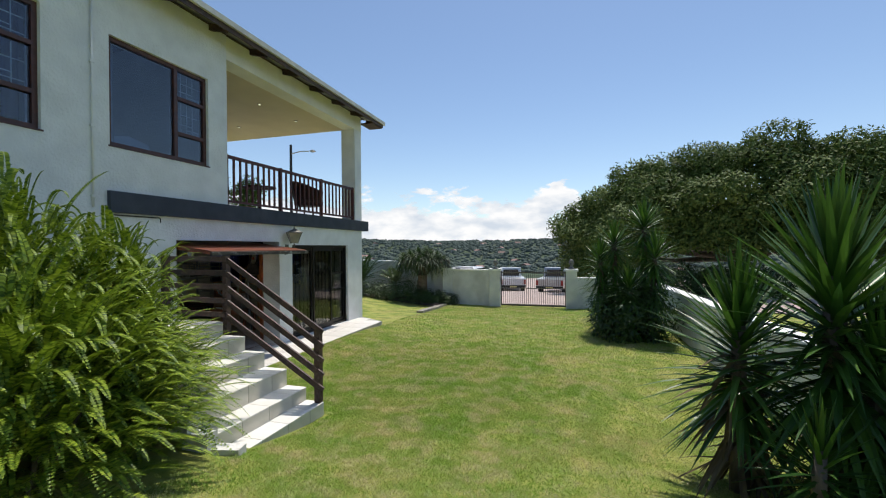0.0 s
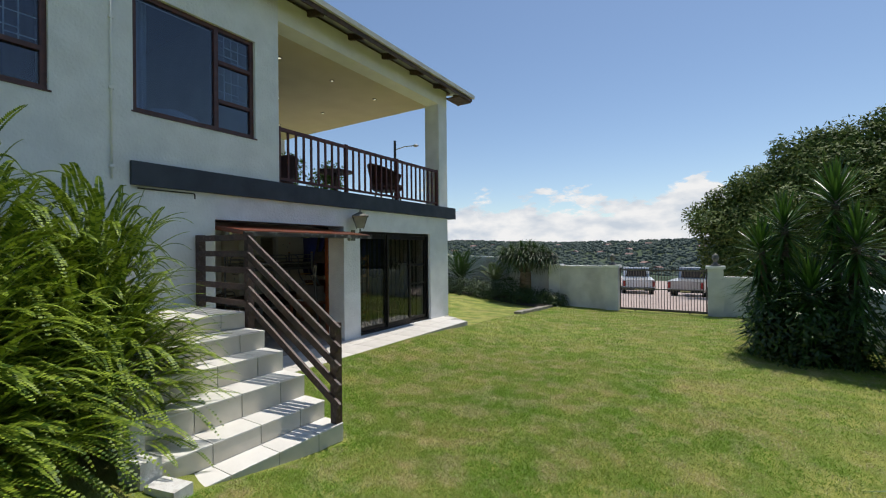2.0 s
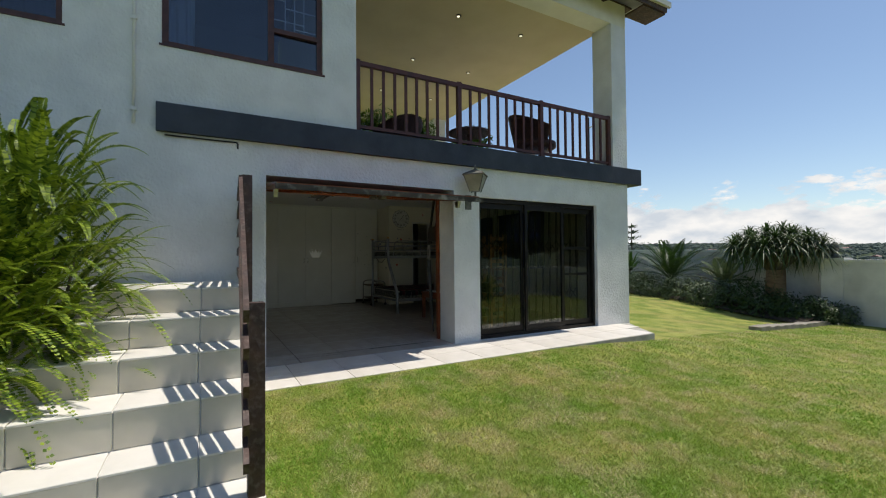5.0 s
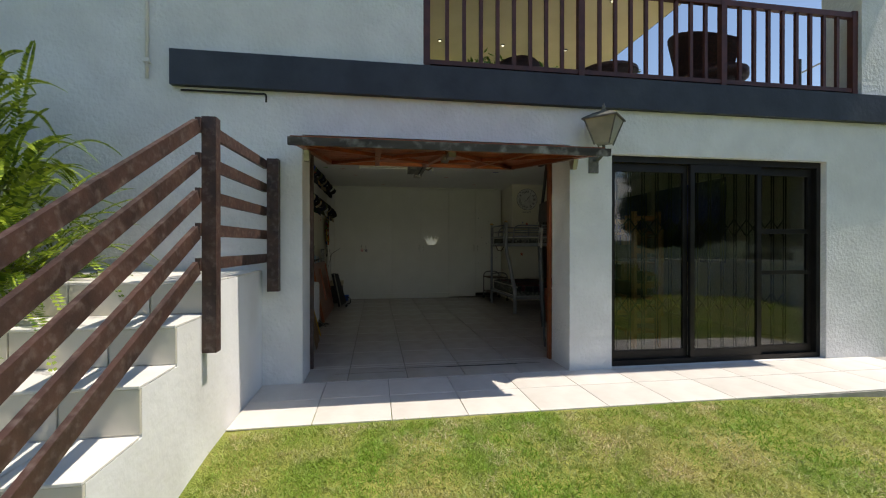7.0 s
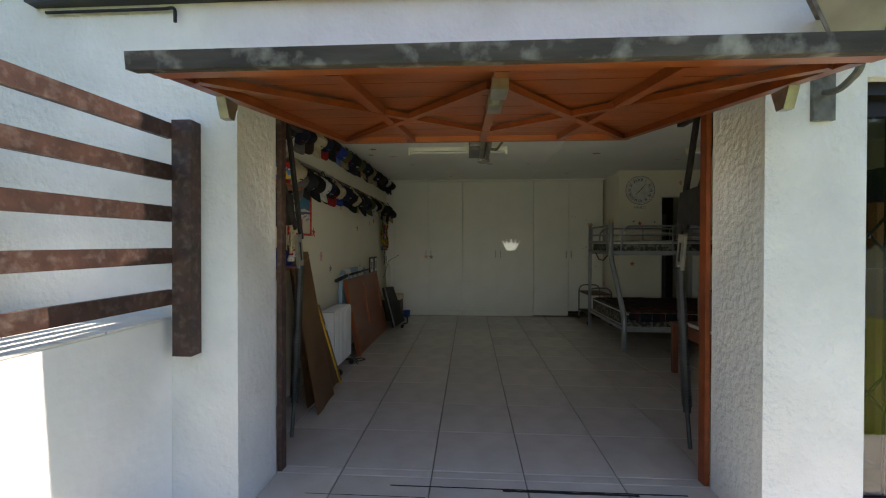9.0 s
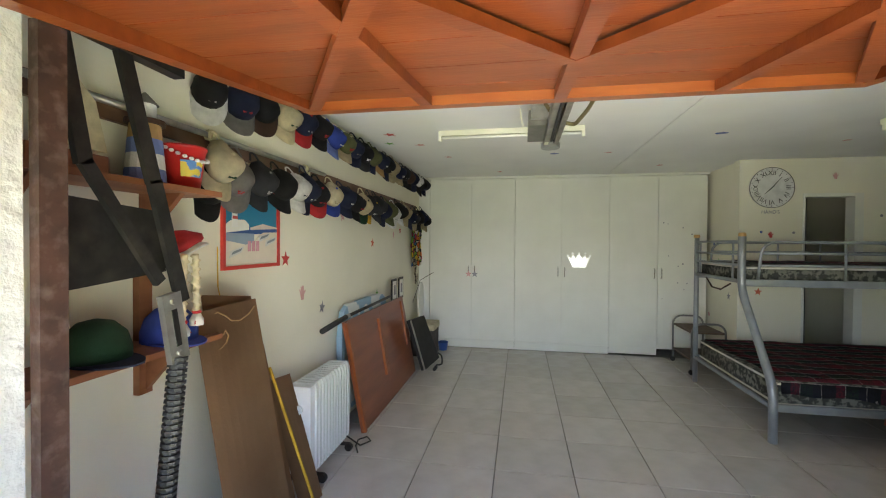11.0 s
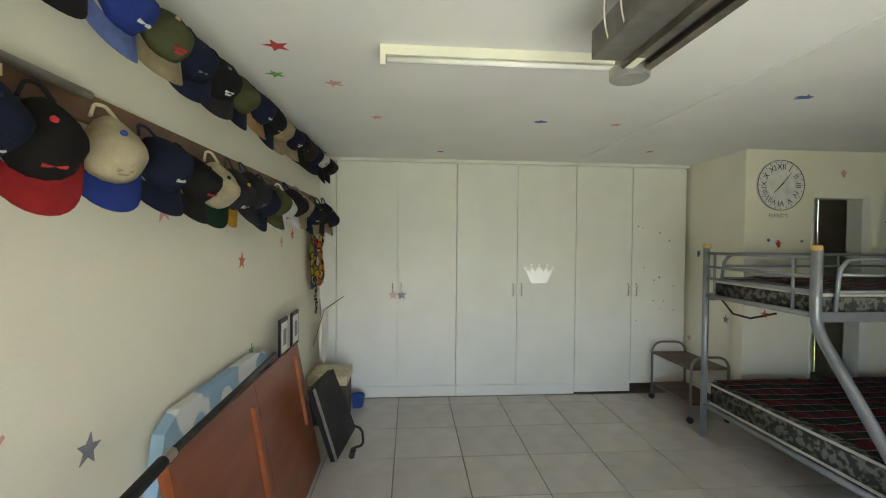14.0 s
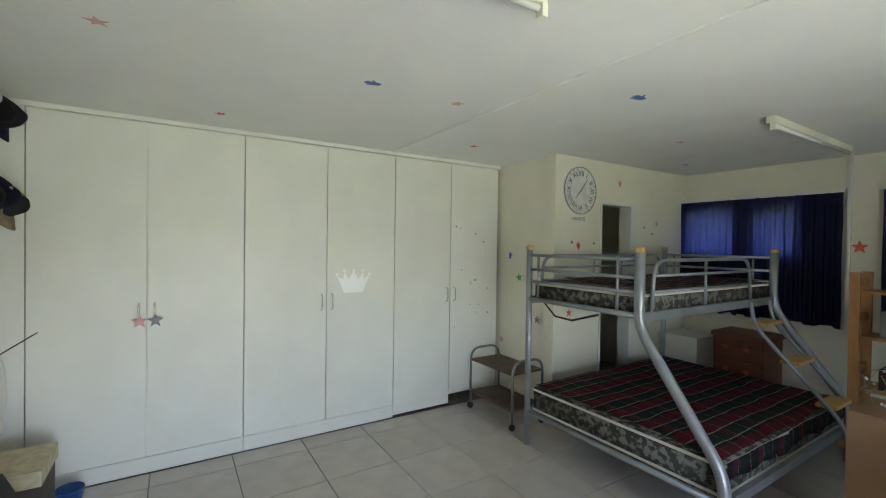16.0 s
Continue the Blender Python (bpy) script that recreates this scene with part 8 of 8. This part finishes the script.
def mattress(x0, x1, y0, y1, z0, h, label):
    t = thing("mattress", label, "mattress", ((x0 + x1) / 2, (y0 + y1) / 2, z0), "mattresses")
    bm = bmesh.new()
    box(bm, x0, y0, z0, x1, y1, z0 + h)
    soften(bm, 0.035, 3)
    part("body", bm, BROC, t, smooth=True)
    for z in (z0 + 0.02, z0 + h - 0.02):
        bm = bmesh.new()
        c = [(x0, y0, z), (x1, y0, z), (x1, y1, z), (x0, y1, z)]
        for a, b in zip(c, c[1:] + c[:1]):
            tube(bm, [a, b], 0.010, 8)
        part("piping", bm, PIPE, t)
    return t


mattress(BXa + 0.03, BXc - 0.03, BYa + 0.04, BYb - 0.04, 0.272, 0.20, "double mattress in dark floral brocade on the lower bunk")
mattress(BXa + 0.03, BXb - 0.03, BYa + 0.04, BYb - 0.04, 1.182, 0.16, "single mattress in dark floral brocade on the upper bunk")


def blanket(name, x0, x1, y0, y1, z, label, drop=0.0, lift=0.012):
    """A cover with folds, falling over the open side by drop."""
    bm = bmesh.new()
    nx, ny = 26, 34
    g = []
    for j in range(ny + 1):
        row = []
        for i in range(nx + 1):
            u, v = i / nx, j / ny
            x, y = x0 + (x1 - x0) * u, y0 + (y1 - y0) * v
            zz = z + lift + 0.010 * noise.noise((x * 5, y * 5, z)) + 0.006 * noise.noise((x * 13, y * 13, z))
            if drop and u > 0.90:
                k = (u - 0.90) / 0.10
                x = x0 + (x1 - x0) * 0.90 + 0.07 + 0.02 * noise.noise((y * 6, k, 1))
                zz = z + lift - drop * k * (0.8 + 0.35 * noise.noise((y * 3, 0, 2)))
            row.append(bm.verts.new((x, y, zz)))
        g.append(row)
    for r0, r1 in zip(g, g[1:]):
        for i in range(nx):
            bm.faces.new((r0[i], r0[i + 1], r1[i + 1], r1[i]))
    bmesh.ops.solidify(bm, geom=bm.faces, thickness=0.006)
    return solid(name, bm, PLAID, label, "blanket", "tartan blankets", smooth=True)


blanket("tartan_blanket", BXa + 0.03, BXc + 0.07, BYa + 0.06, BYb - 0.06, 0.478, "dark red and green tartan blanket spread over the lower bunk", 0.16)
blanket("tartan_blanket", BXa + 0.05, BXb - 0.02, BYa + 0.30, BYb - 0.10, 1.348, "dark red and green tartan blanket on the upper bunk", 0.0)
bm = bmesh.new()
tube(bm, [(-10.1, 8.10, 1.18), (-10.0, 8.12, 1.08), (-9.85, 8.14, 1.07), (-9.6, 8.12, 1.15)], 0.008, 6)
solid("hanging_blanket_edge", bm, CAPM["brown"], "dark brown blanket edge drooping below the upper bunk", "blanket edge")

# ---- trolley, chest, table and clutter on the right ----
TUBEG = mat("grey_trolley_tube", (0.18, 0.18, 0.18), (0.25, 0.25, 0.24), 0.4, 0.6)
WOODT = mat("brown_tray_board", (0.08, 0.05, 0.03), (0.13, 0.08, 0.05), 0.6, scale=6, stretch=(3, 0.4, 1))
tr2 = thing("tea_trolley", "low tubular trolley with two brown trays beside the bed", "trolley", (-10.75, 8.28, 0))
for x in (-11.08, -10.46):
    bm = bmesh.new()
    tube(bm, arc([(x, 8.10, 0.06), (x, 8.10, 0.60), (x, 8.46, 0.60), (x, 8.46, 0.06)], 5), 0.012, 8)
    part("leg_frame", bm, TUBEG, tr2, smooth=True)
    for y in (8.10, 8.46):
        bm = bmesh.new()
        tube(bm, [(x - 0.01, y, 0.03), (x + 0.01, y, 0.03)], 0.03, 12)
        part("castor", bm, TYRE, tr2)
for z in (0.16, 0.48):
    boxpart("tray", (-11.07, 8.10, z, -10.47, 8.46, z + 0.02), WOODT, tr2, 0.004)
CHEST = mat("red_brown_chest", (0.14, 0.045, 0.02), (0.21, 0.075, 0.035), 0.45, scale=5, stretch=(0.4, 3, 3))
ct = thing("bedside_chest", "red-brown timber chest with star knobs behind the bunk bed", "chest", (-9.62, 10.42, 0))
boxpart("body", (-9.82, 10.22, 0.002, -9.38, 10.62, 0.76), CHEST, ct, 0.006)
boxpart("top", (-9.84, 10.20, 0.76, -9.36, 10.63, 0.80), CHEST, ct, 0.006)
for z in (0.12, 0.36, 0.58):
    d = boxpart("drawer", (-9.79, 10.205, z, -9.41, 10.219, z + 0.17), CHEST, ct, 0.004)
    for kx in (-9.70, -9.52):
        bm = bmesh.new()
        prism(bm, [(x2 * 0.07, q * 0.07) for x2, q in STAR_N], 0.0, 0.012, Matrix.Translation((kx, 10.193, z + 0.085)) @ Matrix(((1, 0, 0, 0), (0, 0, 1, 0), (0, 1, 0, 0), (0, 0, 0, 1))))
        part("knob", bm, STK["orange"], d).matrix_basis = Matrix()
wd = thing("white_drawer_unit", "low white drawer unit against the wall behind the bed", "drawers", (-10.2, 10.5, 0))
boxpart("body", (-10.40, 10.25, 0.002, -10.0, 10.68, 0.66), CUPB, wd, 0.004)
boxpart("top", (-10.41, 10.23, 0.66, -9.99, 10.69, 0.68), CUPB, wd, 0.004)
PINE = mat("orange_pine", (0.42, 0.20, 0.07), (0.52, 0.27, 0.10), 0.45, scale=5, stretch=(3, 3, 0.35))
for nm, cx, cy, w2, h in (("pine_shelf", -8.42, 10.22, 0.62, 1.46), ("pine_shelf", -6.45, 8.75, 0.60, 1.55)):
    ps = thing(nm, "orange pine open shelf unit with slatted sides", "shelf unit", (cx, cy, 0), "pine shelves")
    for sx in (-1, 1):
        for sy in (-0.15, 0.15):
            boxpart("post", (cx + sx * w2 / 2 - 0.03, cy + sy - 0.02, 0.0, cx + sx * w2 / 2 + 0.03, cy + sy + 0.02, h), PINE, ps, 0.006)
        for z in (0.3, 0.7, 1.1, h - 0.08):
            boxpart("side_slat", (cx + sx * w2 / 2 - 0.012, cy - 0.13, z - 0.03, cx + sx * w2 / 2 + 0.012, cy + 0.13, z + 0.03), PINE, ps)
    for z in (0.15, 0.55, 0.95, 1.3):
        boxpart("shelf", (cx - w2 / 2 + 0.031, cy - 0.16, z, cx + w2 / 2 - 0.031, cy + 0.16, z + 0.02), PINE, ps)
    for k, z in enumerate((0.17, 0.57, 0.97)):
        boxsolid("book_stack", (cx - 0.18, cy - 0.10, z + 0.001, cx + 0.10, cy + 0.10, z + 0.12 + 0.04 * k), CAPM[("charcoal", "brown", "grey")[k]], "dark stack of books on a pine shelf", "books", 0.006, group="shelf books")
bx = thing("cardboard_box", "tall closed brown cardboard box beside the table", "box", (-8.25, 9.05, 0))
boxpart("body", (-8.45, 8.82, 0.002, -8.0, 9.25, 0.72), CARD, bx, 0.004)
for y0, y1 in ((8.822, 9.032), (9.036, 9.248)):
    boxpart("flap", (-8.448, y0, 0.721, -8.002, y1, 0.726), CARD, bx)
REDW = mat("red_brown_table_timber", (0.17, 0.045, 0.02), (0.25, 0.07, 0.03), 0.4, scale=5)
ta = thing("low_table", "low red-brown timber table with square legs", "table", (-7.45, 8.55, 0))
boxpart("tabletop", (-7.95, 8.22, 0.48, -6.95, 8.62, 0.515), REDW, ta, 0.008)
for x in (-7.91, -6.99):
    for y in (8.26, 8.58):
        boxpart("leg", (x - 0.025, y - 0.025, 0.0, x + 0.025, y + 0.025, 0.48), REDW, ta, 0.004)
boxpart("apron", (-7.88, 8.25, 0.40, -7.02, 8.27, 0.48), REDW, ta)
bm = bmesh.new()
tube(bm, [(-7.85, 8.30, 0.54), (-7.6, 8.26, 0.535), (-7.1, 8.28, 0.535)], 0.016, 8)
solid("white_plastic_tube", bm, HEAT, "curved white plastic tube lying on the low table", "tube", smooth=True)
boxsolid("grey_cloth_bundle", (-7.75, 8.40, 0.516, -7.2, 8.60, 0.86), CAPM["grey"], "grey folded cloth bundle on the low table", "cloth", 0.06)
fl = thing("wire_light_ball", "ball of silver wire with small white berry lights", "decoration", (-8.2, 9.0, 0.727))
bm = bmesh.new()
for k in range(26):
    p = Vector((-8.22, 9.0, 0.86))
    d = sphere_dir()
    q = p + Vector((d.x * 0.20, d.y * 0.16, d.z * 0.125))
    e = sphere_dir() * 0.08
    tube(bm, [q - e, q + e * 0.2 + d * 0.01, q + e], 0.0018, 4)
part("wire", bm, GALV, fl)
bm = bmesh.new()
for k in range(34):
    d = sphere_dir()
    lathe(bm, [(0.003, -0.007), (0.008, 0), (0.003, 0.007)], Vector((-8.22 + d.x * 0.20, 9.0 + d.y * 0.16, 0.865 + d.z * 0.125)), 6)
ob = part("berry_lights", bm, mat("white_plastic_berry", (0.7, 0.7, 0.68), (0.78, 0.78, 0.76), 0.4), fl)
tagged(ob, kind="stuff")

# ---- floor tiles, patio tiles, stair tiles ----
P = 0.517
items = []
ys = [5.965 + P * k for k in range(-4, 11)]
xs = [-8.965 + P * k for k in range(-5, 8)]
for x0 in xs:
    for y0 in ys:
        a, b = max(x0, -11.24) + 0.003, min(x0 + P, FX - 0.004) - 0.003
        c, d = max(y0, SIDE_Y) + 0.003, min(y0 + P, RIGHT_Y) - 0.003
        if b - a < 0.05 or d - c < 0.05:
            continue
        if b > BX:
            segs = [(max(c, 5.085), min(d, 7.455))]
            if x0 + P > BX and a < BX - 0.05:
                items.append(((BX - 0.002 - a, d - c, 0.012), pose((a + BX - 0.002) / 2, (c + d) / 2, -0.006)))
                a = BX + 0.002
            for c2, d2 in segs:
                if d2 - c2 > 0.04 and b - a > 0.03:
                    items.append(((b - a, d2 - c2, 0.012), pose((a + b) / 2, (c2 + d2) / 2, -0.006)))
            continue
        items.append(((b - a, d - c, 0.012), pose((a + b) / 2, (c + d) / 2, -0.006)))
pieces("tile", items, TILE_IN, bpy.data.objects["floor"])
# dark stains along the door track line, as thin uneven strips
bm = bmesh.new()
for y0, y1, x, w in ((5.75, 7.30, -5.70, 0.010), (5.32, 5.95, -5.60, 0.005), (6.35, 7.05, -5.685, 0.018)):
    n = 24
    lo = [bm.verts.new((x - w * (0.4 + 0.6 * abs(noise.noise((k * 0.7, y0, 0)))), y0 + (y1 - y0) * k / n, 0.0012)) for k in range(n + 1)]
    hi = [bm.verts.new((x + w * (0.4 + 0.6 * abs(noise.noise((k * 0.6, y1, 3)))), y0 + (y1 - y0) * k / n, 0.0012)) for k in range(n + 1)]
    for k in range(n):
        bm.faces.new((lo[k], lo[k + 1], hi[k + 1], hi[k]))
solid("trim_threshold_stains", bm, TYRE, "thin uneven dark stain lines across the garage threshold", "threshold seal", kind="structure")
items = []
yy = 4.76
while yy < 10.95:
    y1 = min(yy + P, 10.98)
    for xa, xb in ((FX + 0.004, -4.985), (-4.98, -4.51)):
        lim = 10.45 + (xb + 4.50) * (11.02 - 10.45) / (FX + 4.50)
        ye = min(y1, lim)
        if ye - yy > 0.08:
            items.append(((xb - xa - 0.005, ye - yy - 0.005, 0.012), pose((xa + xb) / 2, (yy + ye) / 2, -0.006)))
    yy += P
pieces("tile", items, TILE_OUT, bpy.data.objects["floor_patio"])
tread, rise = [], []
for k, (x, z) in enumerate(zip(NOSE, TREAD)):
    back = NOSE[k + 1] if k < 5 else -5.385
    cuts = [ST_L, 3.64 + 0.012 * (k % 3), 4.05 + 0.012 * (k % 3), 4.46 + 0.006 * (k % 3), ST_R + 0.003]
    for a, b in zip(cuts, cuts[1:]):
        xs2 = [(back - 0.003, x)] if k < 5 else [(-4.56, x), (-5.02, -4.565), (-5.385, -5.025)]
        for xa, xb in xs2:
            tread.append(((xb - xa - 0.004, b - a - 0.006, 0.013), pose((xa + xb) / 2, (a + b) / 2, z - 0.0065)))
        lo = TREAD[k - 1] + 0.002 if k else ground_z(-2.4, 4.0) - 0.06
        rise.append(((0.013, b - a - 0.006, z - 0.014 - lo), pose(x - 0.0125, (a + b) / 2, (z - 0.014 + lo) / 2)))
pieces("tread_tile", tread, TILE_TREAD, stairs)
pieces("riser_tile", rise, TILE_RISE, stairs)
